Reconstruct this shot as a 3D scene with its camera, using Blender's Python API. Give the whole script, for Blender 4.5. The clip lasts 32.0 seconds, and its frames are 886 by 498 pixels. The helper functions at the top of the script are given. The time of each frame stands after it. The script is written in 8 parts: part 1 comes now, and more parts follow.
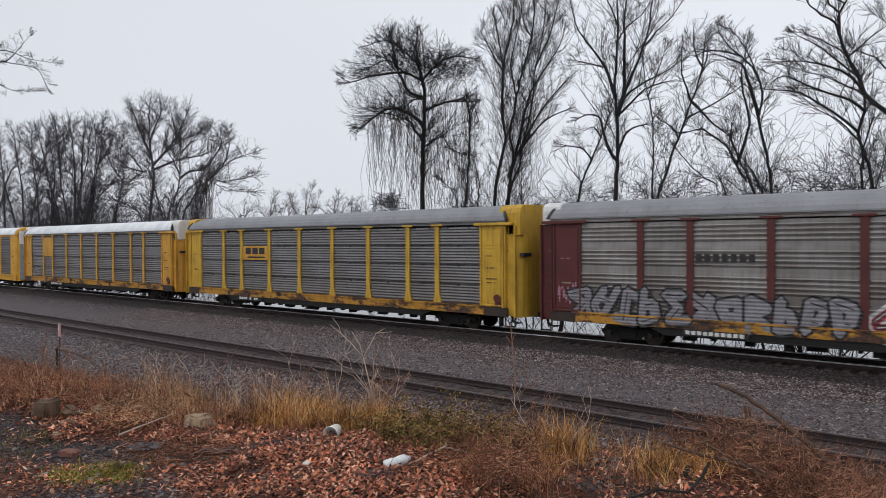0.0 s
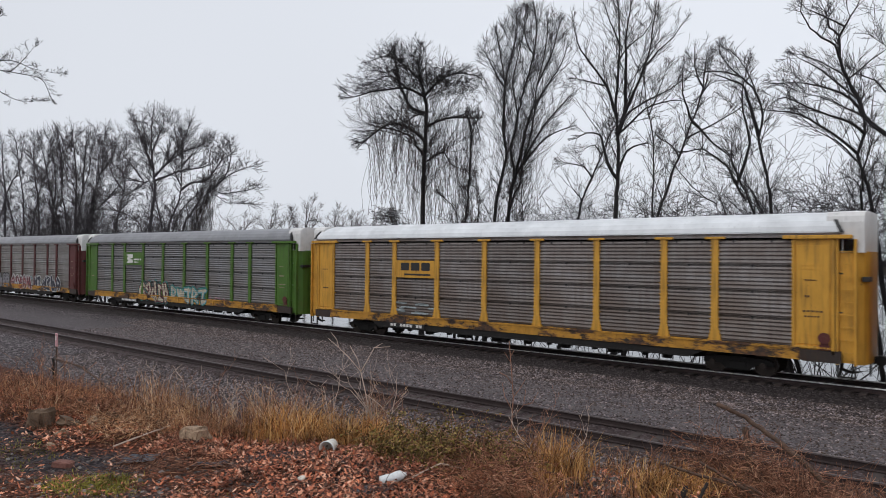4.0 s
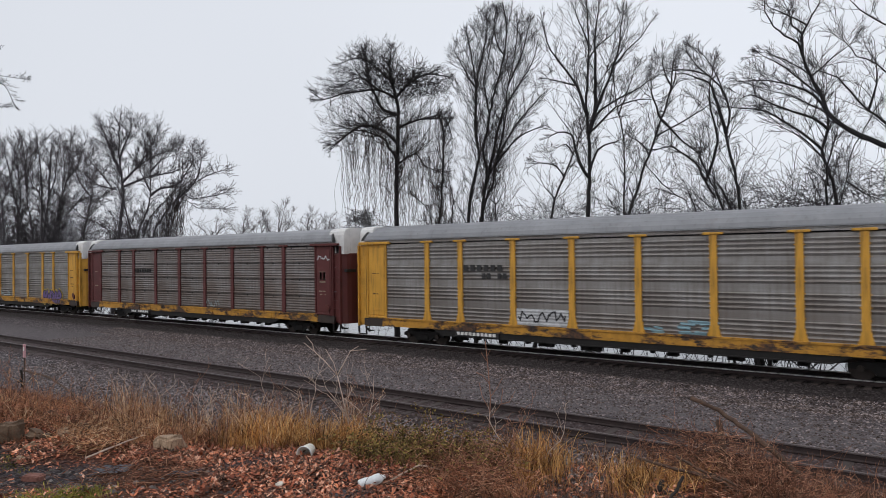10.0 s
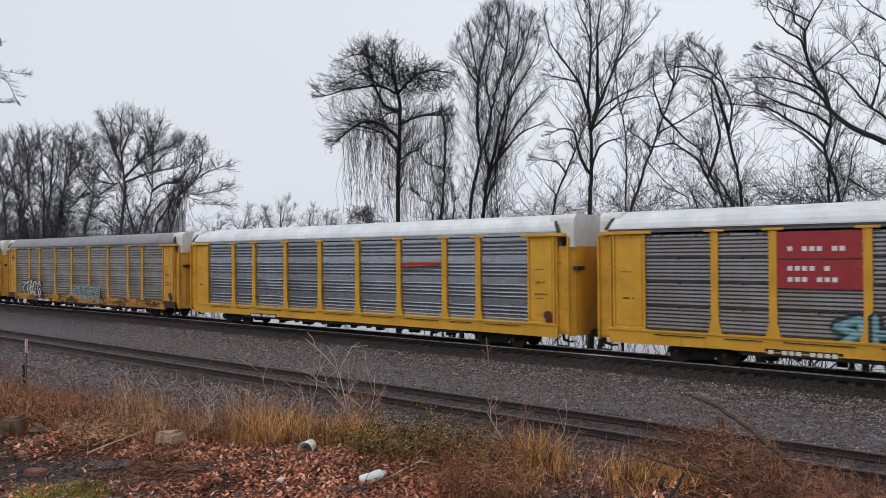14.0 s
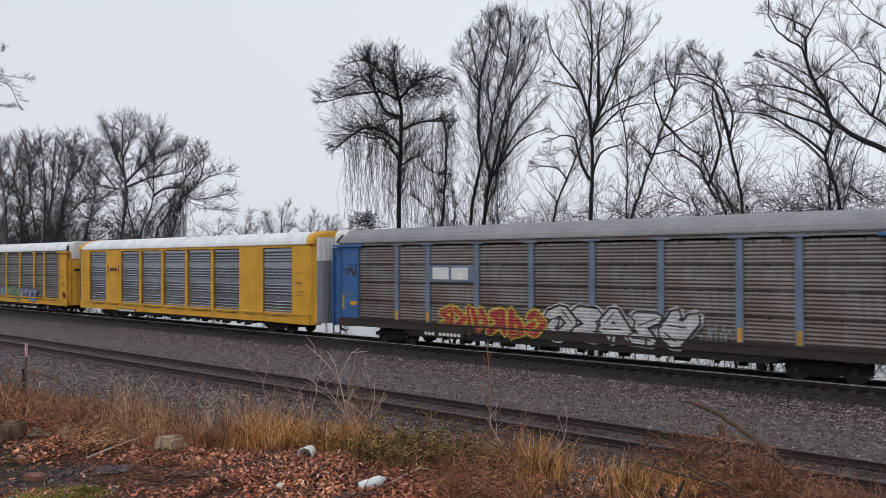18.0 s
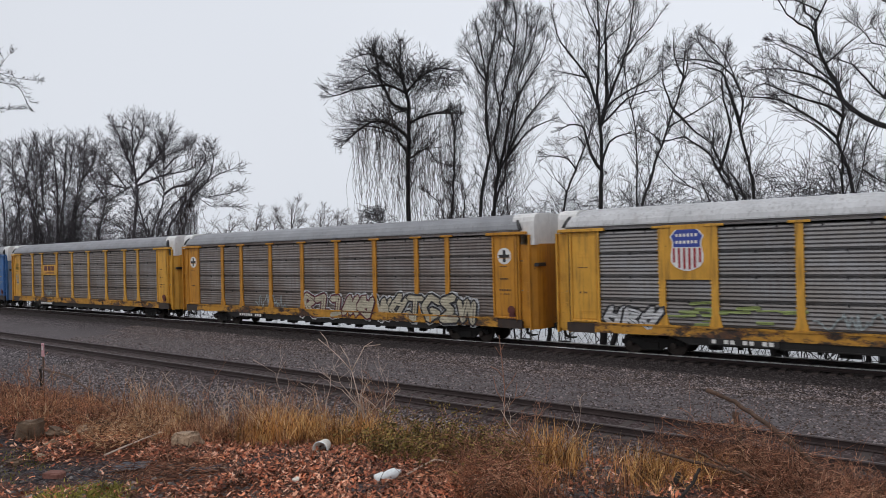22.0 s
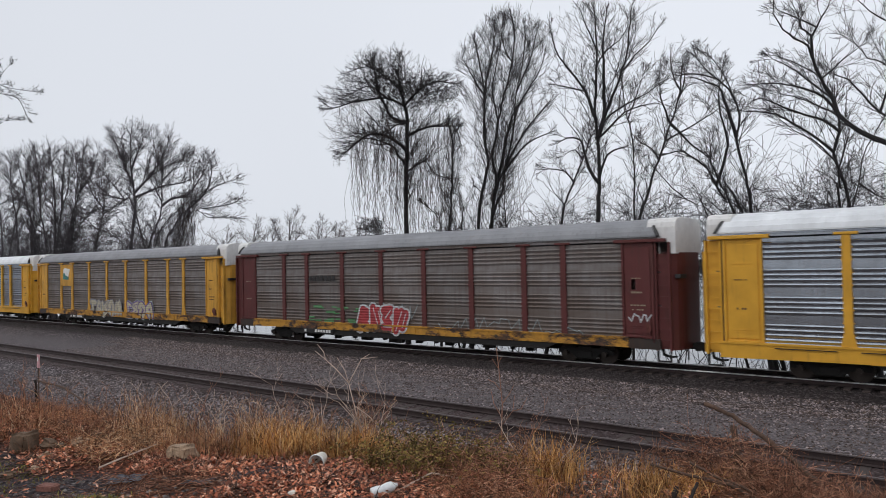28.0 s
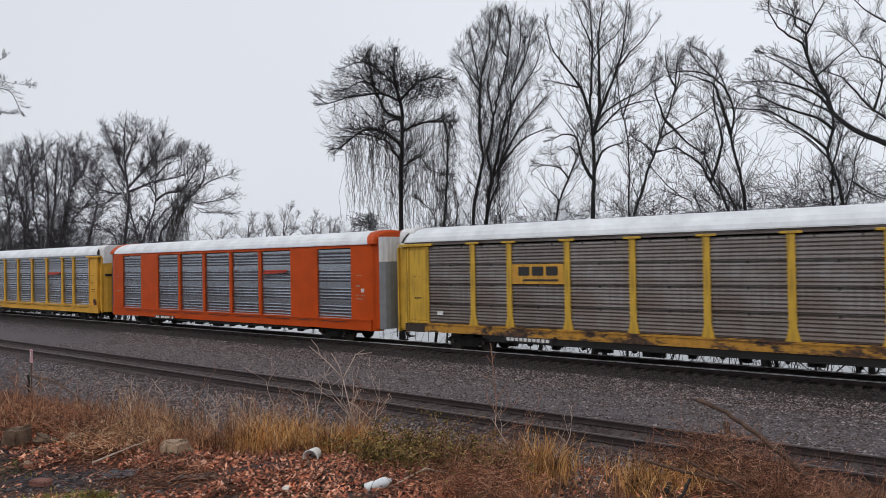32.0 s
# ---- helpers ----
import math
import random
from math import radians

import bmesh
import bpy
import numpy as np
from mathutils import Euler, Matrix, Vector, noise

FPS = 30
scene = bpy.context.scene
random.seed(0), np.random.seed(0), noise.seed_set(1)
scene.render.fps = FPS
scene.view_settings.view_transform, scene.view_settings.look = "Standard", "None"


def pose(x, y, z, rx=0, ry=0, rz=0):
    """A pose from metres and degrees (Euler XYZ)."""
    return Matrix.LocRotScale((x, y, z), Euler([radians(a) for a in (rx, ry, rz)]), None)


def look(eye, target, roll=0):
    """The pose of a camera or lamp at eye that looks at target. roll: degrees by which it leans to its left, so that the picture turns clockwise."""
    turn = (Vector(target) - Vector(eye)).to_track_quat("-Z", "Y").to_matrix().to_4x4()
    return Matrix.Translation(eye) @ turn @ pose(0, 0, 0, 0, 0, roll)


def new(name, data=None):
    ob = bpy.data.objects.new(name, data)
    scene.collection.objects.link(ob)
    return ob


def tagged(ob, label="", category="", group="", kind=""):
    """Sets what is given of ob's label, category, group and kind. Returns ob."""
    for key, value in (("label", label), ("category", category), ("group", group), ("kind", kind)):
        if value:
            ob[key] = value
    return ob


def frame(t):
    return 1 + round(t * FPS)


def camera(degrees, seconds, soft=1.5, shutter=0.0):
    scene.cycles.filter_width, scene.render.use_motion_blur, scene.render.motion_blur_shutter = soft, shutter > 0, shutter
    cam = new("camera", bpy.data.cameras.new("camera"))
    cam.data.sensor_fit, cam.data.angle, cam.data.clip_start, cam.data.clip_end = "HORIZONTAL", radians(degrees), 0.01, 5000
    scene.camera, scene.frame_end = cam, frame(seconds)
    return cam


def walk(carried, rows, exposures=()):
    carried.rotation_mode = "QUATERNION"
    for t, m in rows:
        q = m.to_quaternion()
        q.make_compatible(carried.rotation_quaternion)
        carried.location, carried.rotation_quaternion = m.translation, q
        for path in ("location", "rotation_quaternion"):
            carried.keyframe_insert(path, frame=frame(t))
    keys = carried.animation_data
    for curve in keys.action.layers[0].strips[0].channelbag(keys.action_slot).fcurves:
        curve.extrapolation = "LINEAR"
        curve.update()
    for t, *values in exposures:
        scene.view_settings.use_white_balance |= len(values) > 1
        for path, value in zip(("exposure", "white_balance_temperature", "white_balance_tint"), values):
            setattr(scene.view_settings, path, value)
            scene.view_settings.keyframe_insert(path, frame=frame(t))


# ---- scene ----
# World: x runs along the tracks (the train goes towards -x), y across them, z up from the rail heads.
cam = camera(65.0, 32.0, soft=0.6, shutter=0.12)
EYE = (0.0, 0.0, 4.35)
VIEW = 39.14
ROWS = [
    (0, 39.14, -0.67, -0.41), (0.5, 39.38, -0.58, -0.49), (1, 39.11, -0.38, -0.25), (1.5, 39.03, -0.32, -0.30), (2, 39.18, -0.32, -0.10),
    (2.5, 38.92, 0.25, 0.23), (3, 39.11, 0.78, 0.73), (3.5, 39.09, 0.55, 0.49), (5.5, 39.13, 0.77, 0.49), (6, 39.19, 0.65, 0.78),
    (6.5, 39.08, 0.90, 0.63), (7, 39.02, 1.00, 0.72), (7.5, 39.06, 0.71, 0.38), (8, 38.67, 0.60, -0.30), (8.5, 38.09, 0.58, -0.74),
    (9, 37.58, 0.71, -0.79), (9.5, 37.14, 0.68, -0.67), (10, 37.01, 0.68, -0.68), (10.5, 37.10, 0.56, -0.59), (11, 37.11, 0.49, -0.70),
    (11.5, 37.21, 0.27, -0.85), (12, 37.13, 0.15, -0.50), (12.5, 37.08, 0.33, -0.63), (13, 37.06, 0.53, -0.41), (13.5, 37.12, 0.51, -0.45),
    (14, 37.13, 0.39, -0.53), (14.5, 37.27, 0.21, -0.83), (16.5, 37.25, 0.80, -0.44), (17, 37.25, 0.78, -0.42), (17.5, 37.28, 0.80, -0.44),
    (18, 37.18, 0.88, -0.29), (18.5, 37.24, 0.41, -0.35), (19, 37.37, 0.31, -0.58), (19.5, 37.19, 0.58, -0.45), (20, 37.22, 0.73, -0.40),
    (20.5, 37.42, 0.92, -0.51), (21, 37.65, 0.66, -1.16), (21.5, 37.90, 0.54, -1.47), (22, 38.04, 0.26, -1.45), (22.5, 37.90, 0.20, -1.31),
    (23, 38.02, 0.07, -1.22), (23.5, 37.87, -0.03, -1.02), (24, 37.84, 0.46, -1.02), (24.5, 37.73, 0.74, -1.00), (25, 37.69, 0.68, -0.88),
    (25.5, 37.77, 0.79, -0.86), (27.5, 37.96, 0.99, -1.37), (28, 37.83, 1.27, -1.24), (28.5, 37.61, 1.31, -1.19), (29, 37.63, 0.84, -1.52),
    (29.5, 37.38, 0.93, -1.49), (30, 37.50, 1.12, -1.27), (30.5, 37.49, 1.07, -1.22), (31, 37.54, 1.07, -1.03), (31.5, 37.53, 1.17, -0.94),
    (32, 37.40, 0.93, -1.04),
]
walk(cam, [(t, pose(*EYE, 0, 0, yaw) @ pose(0, 0, 0, 90 + pitch) @ pose(0, 0, 0, 0, 0, roll)) for t, yaw, pitch, roll in ROWS])

# ---- light: an overcast winter sky ----
world = bpy.data.worlds.new("overcast_sky")
scene.world = world
world.use_nodes = True
wn, wl = world.node_tree.nodes, world.node_tree.links
sky = wn.new("ShaderNodeTexSky")
sky.sky_type, sky.sun_disc = "NISHITA", False
sky.sun_elevation, sky.sun_rotation = radians(38), radians(200)
sky.air_density, sky.dust_density, sky.ozone_density = 1.0, 6.0, 1.0
grey = wn.new("ShaderNodeHueSaturation")
grey.inputs["Saturation"].default_value = 0.25
cloud = wn.new("ShaderNodeMix")
cloud.data_type = "RGBA"
cloud.inputs[0].default_value = 0.86
cloud.inputs[7].default_value = (8.12, 8.5, 9.25, 1)
wl.new(sky.outputs[0], grey.inputs["Color"])
wl.new(grey.outputs[0], cloud.inputs[6])
# soft cloud banks, a little lighter and darker
wtex = wn.new("ShaderNodeTexNoise")
wtex.inputs["Scale"].default_value = 1.6
wtex.inputs["Detail"].default_value = 2
wr = wn.new("ShaderNodeMapRange")
wr.inputs["To Min"].default_value, wr.inputs["To Max"].default_value = 0.93, 1.06
wm = wn.new("ShaderNodeMix")
wm.data_type, wm.blend_type = "RGBA", "MULTIPLY"
wm.inputs[0].default_value = 1
wl.new(wtex.outputs[0], wr.inputs["Value"])
wl.new(cloud.outputs[2], wm.inputs[6])
# the cloud is thinner towards one side
wc = wn.new("ShaderNodeTexCoord")
wd = wn.new("ShaderNodeVectorMath")
wd.operation = "DOT_PRODUCT"
wd.inputs[1].default_value = (0.78, 0.62, 0.25)
wg = wn.new("ShaderNodeMapRange")
wg.inputs["From Min"].default_value, wg.inputs["From Max"].default_value = -0.45, 0.35
wg.inputs["To Min"].default_value, wg.inputs["To Max"].default_value = 0.97, 1.07
wt = wn.new("ShaderNodeMath")
wt.operation = "MULTIPLY"
wl.new(wc.outputs["Generated"], wd.inputs[0])
wl.new(wd.outputs["Value"], wg.inputs["Value"])
wl.new(wr.outputs[0], wt.inputs[0])
wl.new(wg.outputs[0], wt.inputs[1])
wl.new(wt.outputs[0], wm.inputs[7])
back = wn["Background"]
back.inputs["Strength"].default_value = 0.1
wl.new(wm.outputs[2], back.inputs["Color"])
sun = new("sun", bpy.data.lights.new("sun", "SUN"))
sun.data.energy, sun.data.angle, sun.data.color = 0.6, radians(25), (1, 0.97, 0.93)
sun.matrix_world = look((0, 0, 50), (12, 30, 0))


# ---- materials ----
def node_mat(name):
    m = bpy.data.materials.new(name)
    m.use_nodes = True
    n, l = m.node_tree.nodes, m.node_tree.links
    return m, n, l, n["Principled BSDF"]


def noise_node(n, l, co, scale, detail=4, rough=0.6):
    t = n.new("ShaderNodeTexNoise")
    t.inputs["Scale"].default_value, t.inputs["Detail"].default_value, t.inputs["Roughness"].default_value = scale, detail, rough
    l.new(co, t.inputs["Vector"])
    return t.outputs[0]


def ramp(n, l, fac, stops):
    r = n.new("ShaderNodeValToRGB")
    e = r.color_ramp.elements
    while len(e) < len(stops):
        e.new(0.5)
    for el, (p, c) in zip(e, stops):
        el.position, el.color = p, (*c, 1)
    l.new(fac, r.inputs[0])
    return r.outputs[0]


def mixc(n, l, fac, a, b, blend="MIX"):
    m = n.new("ShaderNodeMix")
    m.data_type, m.blend_type = "RGBA", blend
    for i, v in ((0, fac), (6, a), (7, b)):
        if hasattr(v, "is_linked"):
            l.new(v, m.inputs[i])
        else:
            m.inputs[i].default_value = v if i == 0 else (*v, 1)
    return m.outputs[2]


def add_bump(n, l, bsdf, height, strength, distance):
    b = n.new("ShaderNodeBump")
    b.inputs["Strength"].default_value, b.inputs["Distance"].default_value = strength, distance
    l.new(height, b.inputs["Height"])
    if bsdf.inputs["Normal"].is_linked:
        l.new(bsdf.inputs["Normal"].links[0].from_socket, b.inputs["Normal"])
    l.new(b.outputs[0], bsdf.inputs["Normal"])


def coords(n, l, stretch=(1, 1, 1), kind="Object"):
    t, m = n.new("ShaderNodeTexCoord"), n.new("ShaderNodeMapping")
    m.inputs["Scale"].default_value = stretch
    l.new(t.outputs[kind], m.inputs[0])
    return m.outputs[0]


def plain_mat(name, colour, rough=0.6, metal=0.0, var=0.25, scale=3.0, bump=0.15, fine=40.0):
    """Paint, stone or wood: two scales of mottling and a fine relief."""
    m, n, l, b = node_mat(name)
    co = coords(n, l)
    big, small = noise_node(n, l, co, scale), noise_node(n, l, co, fine, 3)
    dark = tuple(c * (1 - var) for c in colour)
    light = tuple(min(1, c * (1 + var * 0.7)) for c in colour)
    c1 = ramp(n, l, big, [(0.3, dark), (0.7, light)])
    c2 = mixc(n, l, 0.35, c1, ramp(n, l, small, [(0.35, dark), (0.65, light)]))
    l.new(c2, b.inputs["Base Color"])
    b.inputs["Roughness"].default_value, b.inputs["Metallic"].default_value = rough, metal
    add_bump(n, l, b, small, bump, 0.01)
    return m


def paint_mat(name, colour, grime=0.5, rust=(0.10, 0.045, 0.025), rough=0.5):
    """Weathered car paint: streaks of dirt that run down, chips of rust, mottled fading."""
    m, n, l, b = node_mat(name)
    co, streak = coords(n, l), coords(n, l, (5, 5, 0.35))
    fade = noise_node(n, l, co, 0.8, 3)
    c = ramp(n, l, fade, [(0.3, tuple(v * 0.82 for v in colour)), (0.7, tuple(min(1, v * 1.1) for v in colour))])
    run = noise_node(n, l, streak, 1.6, 5, 0.65)
    f = n.new("ShaderNodeMapRange")
    f.inputs["From Min"].default_value, f.inputs["From Max"].default_value = 0.62 - 0.14 * grime, 0.86 - 0.1 * grime
    f.inputs["To Max"].default_value = 0.35 + 0.45 * grime
    l.new(run, f.inputs["Value"])
    c = mixc(n, l, f.outputs[0], c, (0.055, 0.042, 0.032))
    chip = noise_node(n, l, co, 7, 6, 0.7)
    g = n.new("ShaderNodeMapRange")
    g.inputs["From Min"].default_value, g.inputs["From Max"].default_value = 0.70 - 0.05 * grime, 0.74 - 0.05 * grime
    l.new(chip, g.inputs["Value"])
    c = mixc(n, l, g.outputs[0], c, rust)
    # broad rust-brown stains that run down from seams
    stain = noise_node(n, l, coords(n, l, (1.6, 1.6, 0.45)), 1.3, 5, 0.7)
    h = n.new("ShaderNodeMapRange")
    h.inputs["From Min"].default_value, h.inputs["From Max"].default_value, h.inputs["To Max"].default_value = 0.56, 0.80, 0.75 * grime
    l.new(stain, h.inputs["Value"])
    c = mixc(n, l, h.outputs[0], c, tuple(0.35 * a + 0.65 * b2 for a, b2 in zip(colour, (0.13, 0.055, 0.022))))
    l.new(c, b.inputs["Base Color"])
    b.inputs["Roughness"].default_value = rough
    b.inputs["Specular IOR Level"].default_value = 0.25
    add_bump(n, l, b, chip, 0.1, 0.01)
    return m


def worn_sill_mat(name, colour, soot=(0.024, 0.018, 0.015), keep=0.5):
    """A side sill on which patches of paint are left between soot and rust."""
    m, n, l, b = node_mat(name)
    co = coords(n, l)
    left = ramp(n, l, noise_node(n, l, coords(n, l, (0.55, 1, 1.5)), 1.5, 6, 0.72), [(keep - 0.05, (0, 0, 0)), (keep + 0.03, (1, 1, 1))])
    fade = ramp(n, l, noise_node(n, l, co, 3, 4), [(0.3, tuple(v * 0.6 for v in colour)), (0.7, colour)])
    rust = ramp(n, l, noise_node(n, l, co, 5, 5, 0.7), [(0.42, soot), (0.62, (0.12, 0.05, 0.022))])
    l.new(mixc(n, l, left, rust, fade), b.inputs["Base Color"])
    b.inputs["Roughness"].default_value = 0.65
    add_bump(n, l, b, noise_node(n, l, co, 25, 3), 0.2, 0.01)
    return m


def siding_mat(name, base, grime, metal=0.35, tint=(0.20, 0.155, 0.115), rough=None):
    """Galvanised corrugated sheet: spangle, brown road film in streaks and in bands along the sheet."""
    m, n, l, b = node_mat(name)
    co = coords(n, l)
    band = noise_node(n, l, coords(n, l, (0.15, 1, 3.0)), 1.5, 4)
    run = noise_node(n, l, coords(n, l, (4, 4, 0.25)), 1.8, 5, 0.7)
    patch = noise_node(n, l, coords(n, l, (0.5, 1, 0.6)), 1.0, 3)
    sp = noise_node(n, l, co, 30, 2)
    drip = noise_node(n, l, coords(n, l, (9, 9, 0.5)), 1.1, 4, 0.75)
    c = ramp(n, l, sp, [(0.3, tuple(v * 0.9 for v in base)), (0.7, tuple(min(1, v * 1.08) for v in base))])
    for src, lo, hi, amount in ((band, 0.35, 0.7, 0.75 * grime), (run, 0.45, 0.8, 0.9 * grime), (patch, 0.40, 0.62, 0.8 * grime), (drip, 0.60, 0.74, 0.85 * grime)):
        f = n.new("ShaderNodeMapRange")
        f.inputs["From Min"].default_value, f.inputs["From Max"].default_value, f.inputs["To Max"].default_value = lo, hi, amount
        l.new(src, f.inputs["Value"])
        c = mixc(n, l, f.outputs[0], c, tint)
    oi = n.new("ShaderNodeObjectInfo")
    v = n.new("ShaderNodeMapRange")
    v.inputs["To Min"].default_value, v.inputs["To Max"].default_value = 0.88, 1.1
    l.new(oi.outputs["Random"], v.inputs["Value"])
    c = mixc(n, l, 1.0, c, v.outputs[0], "MULTIPLY")
    l.new(c, b.inputs["Base Color"])
    b.inputs["Metallic"].default_value = metal
    b.inputs["Roughness"].default_value = rough or 0.34 + 0.36 * grime
    add_bump(n, l, b, sp, 0.05, 0.005)
    return m


def graffiti_mat(name, colour):
    """Spray paint on corrugated sheet: the ridges go on underneath."""
    m, n, l, b = node_mat(name)
    co = coords(n, l)
    c = ramp(n, l, noise_node(n, l, co, 2.5, 4), [(0.3, tuple(v * 0.48 for v in colour)), (0.7, tuple(v * 0.80 for v in colour))])
    c = mixc(n, l, ramp(n, l, noise_node(n, l, coords(n, l, (2, 2, 6)), 3, 5, 0.7), [(0.52, (0, 0, 0)), (0.72, (0.7, 0.7, 0.7))]), c, (0.09, 0.07, 0.055))
    l.new(c, b.inputs["Base Color"])
    b.inputs["Roughness"].default_value = 0.6
    w = n.new("ShaderNodeTexWave")
    w.bands_direction = "Z"
    w.inputs["Scale"].default_value = 2.3
    l.new(co, w.inputs["Vector"])
    add_bump(n, l, b, w.outputs[0], 0.35, 0.05)
    return m


def ground_mat():
    """Bank of leaf litter and soil towards the camera, grey ballast in the track bed, mud beyond."""
    m, n, l, b = node_mat("earth_and_gravel")
    co = coords(n, l)
    sep = n.new("ShaderNodeSeparateXYZ")
    l.new(co, sep.inputs[0])
    big, mid, fine = noise_node(n, l, co, 0.35, 4), noise_node(n, l, co, 4, 5), noise_node(n, l, co, 45, 4)
    litter = ramp(n, l, fine, [(0.3, (0.020, 0.010, 0.008)), (0.5, (0.095, 0.035, 0.021)), (0.74, (0.32, 0.128, 0.070))])
    soil = ramp(n, l, fine, [(0.3, (0.008, 0.007, 0.009)), (0.52, (0.050, 0.039, 0.041)), (0.75, (0.21, 0.172, 0.18))])
    patchy = n.new("ShaderNodeMapRange")
    patchy.inputs["From Min"].default_value, patchy.inputs["From Max"].default_value = 0.46, 0.58
    l.new(noise_node(n, l, co, 0.9, 4), patchy.inputs["Value"])
    litter = mixc(n, l, patchy.outputs[0], litter, soil)
    vor = n.new("ShaderNodeTexVoronoi")
    vor.inputs["Scale"].default_value = 14
    l.new(co, vor.inputs["Vector"])
    cell = n.new("ShaderNodeSeparateXYZ")
    l.new(vor.outputs["Color"], cell.inputs[0])
    stone = ramp(n, l, cell.outputs[0], [(0.0, (0.009, 0.007, 0.008)), (0.5, (0.112, 0.094, 0.098)), (1.0, (0.54, 0.47, 0.48))])
    # shade in the gaps between stones, mixed into the stone colour
    gap = n.new("ShaderNodeMapRange")
    gap.inputs["From Min"].default_value, gap.inputs["From Max"].default_value = 0.25, 0.75
    gap.inputs["To Max"].default_value = 0.75
    l.new(vor.outputs["Distance"], gap.inputs["Value"])
    stone = mixc(n, l, gap.outputs[0], stone, (0.014, 0.013, 0.014))
    # dust and fines fill the bed between the tracks
    dust = n.new("ShaderNodeMapRange")
    dust.inputs["From Min"].default_value, dust.inputs["From Max"].default_value = 0.40, 0.62
    dust.inputs["To Max"].default_value = 0.35
    l.new(big, dust.inputs["Value"])
    stone = mixc(n, l, dust.outputs[0], stone, (0.094, 0.079, 0.083))
    # a smooth dusty strip beside the siding, worn by feet and trolleys
    along = n.new("ShaderNodeMapRange")
    along.inputs["From Min"].default_value, along.inputs["From Max"].default_value = 18.6, 25.0
    l.new(sep.outputs[1], along.inputs["Value"])
    strip = ramp(n, l, along.outputs[0], [(0.0, (0, 0, 0)), (0.22, (0.75, 0.75, 0.75)), (0.55, (0.6, 0.6, 0.6)), (0.85, (0, 0, 0))])
    dusty = ramp(n, l, mid, [(0.3, (0.110, 0.096, 0.100)), (0.7, (0.190, 0.170, 0.177))])
    stone = mixc(n, l, strip, stone, dusty)
    # rust from the rails stains the bed of the siding
    rusty = n.new("ShaderNodeMapRange")
    rusty.inputs["From Min"].default_value, rusty.inputs["From Max"].default_value = 15.0, 18.6
    l.new(sep.outputs[1], rusty.inputs["Value"])
    stain = ramp(n, l, rusty.outputs[0], [(0.0, (0, 0, 0)), (0.12, (0.7, 0.7, 0.7)), (0.88, (0.7, 0.7, 0.7)), (1.0, (0, 0, 0))])
    stone = mixc(n, l, stain, stone, ramp(n, l, mid, [(0.3, (0.034, 0.021, 0.020)), (0.7, (0.088, 0.058, 0.055))]))
    # brake dust and oil on the shoulder of the main track
    oil = n.new("ShaderNodeMapRange")
    oil.inputs["From Min"].default_value, oil.inputs["From Max"].default_value, oil.inputs["To Max"].default_value = 24.7, 25.7, 0.8
    l.new(sep.outputs[1], oil.inputs["Value"])
    stone = mixc(n, l, oil.outputs[0], stone, ramp(n, l, mid, [(0.3, (0.018, 0.014, 0.013)), (0.7, (0.046, 0.036, 0.034))]))
    # where the bank ends and the track bed begins
    add = n.new("ShaderNodeMath")
    add.operation = "MULTIPLY_ADD"
    add.inputs[1].default_value = 5.0
    l.new(mid, add.inputs[0])
    l.new(sep.outputs[1], add.inputs[2])
    edge = n.new("ShaderNodeMapRange")
    edge.inputs["From Min"].default_value, edge.inputs["From Max"].default_value = 11.3, 13.3
    l.new(add.outputs[0], edge.inputs["Value"])
    c = mixc(n, l, edge.outputs[0], litter, stone)
    far = n.new("ShaderNodeMapRange")
    far.inputs["From Min"].default_value, far.inputs["From Max"].default_value = 31.5, 33.5
    l.new(sep.outputs[1], far.inputs["Value"])
    c = mixc(n, l, far.outputs[0], c, (0.05, 0.042, 0.03))
    # unseen ground behind the viewpoint, made neutral grey to steer the siding's reflections
    rear = n.new("ShaderNodeMapRange")
    rear.inputs["From Min"].default_value, rear.inputs["From Max"].default_value = -3.0, -8.0
    l.new(sep.outputs[1], rear.inputs["Value"])
    c = mixc(n, l, rear.outputs[0], c, ramp(n, l, big, [(0.35, (0.10, 0.102, 0.105)), (0.65, (0.17, 0.175, 0.18))]))
    l.new(c, b.inputs["Base Color"])
    b.inputs["Roughness"].default_value = 0.85
    b.inputs["Specular IOR Level"].default_value = 0.15
    add_bump(n, l, b, vor.outputs["Distance"], 1.0, -0.09)
    add_bump(n, l, b, fine, 0.5, 0.03)
    return m


M = {}
M["ground"] = ground_mat()
M["rail"] = plain_mat("rusty_rail_steel", (0.036, 0.023, 0.022), 0.8, 0.1, 0.4)
M["railhead"] = plain_mat("polished_rail_head", (0.78, 0.75, 0.75), 0.42, 0.55, 0.15)
M["railhead_dull"] = plain_mat("dull_rail_head", (0.115, 0.095, 0.095), 0.55, 0.5, 0.3)
M["tie"] = plain_mat("weathered_creosote_wood", (0.058, 0.042, 0.038), 0.9, 0, 0.5, 2, 0.5, 25)
M["iron"] = plain_mat("sooty_cast_iron", (0.015, 0.0135, 0.013), 0.85, 0.1, 0.4)
M["wheel"] = plain_mat("wheel_steel", (0.05, 0.04, 0.035), 0.5, 0.6, 0.4)
M["bark"] = plain_mat("grey_brown_bark", (0.022, 0.0195, 0.0205), 0.95, 0, 0.4, 4, 0.8, 18)
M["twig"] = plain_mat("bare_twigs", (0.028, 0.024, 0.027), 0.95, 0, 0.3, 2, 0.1)
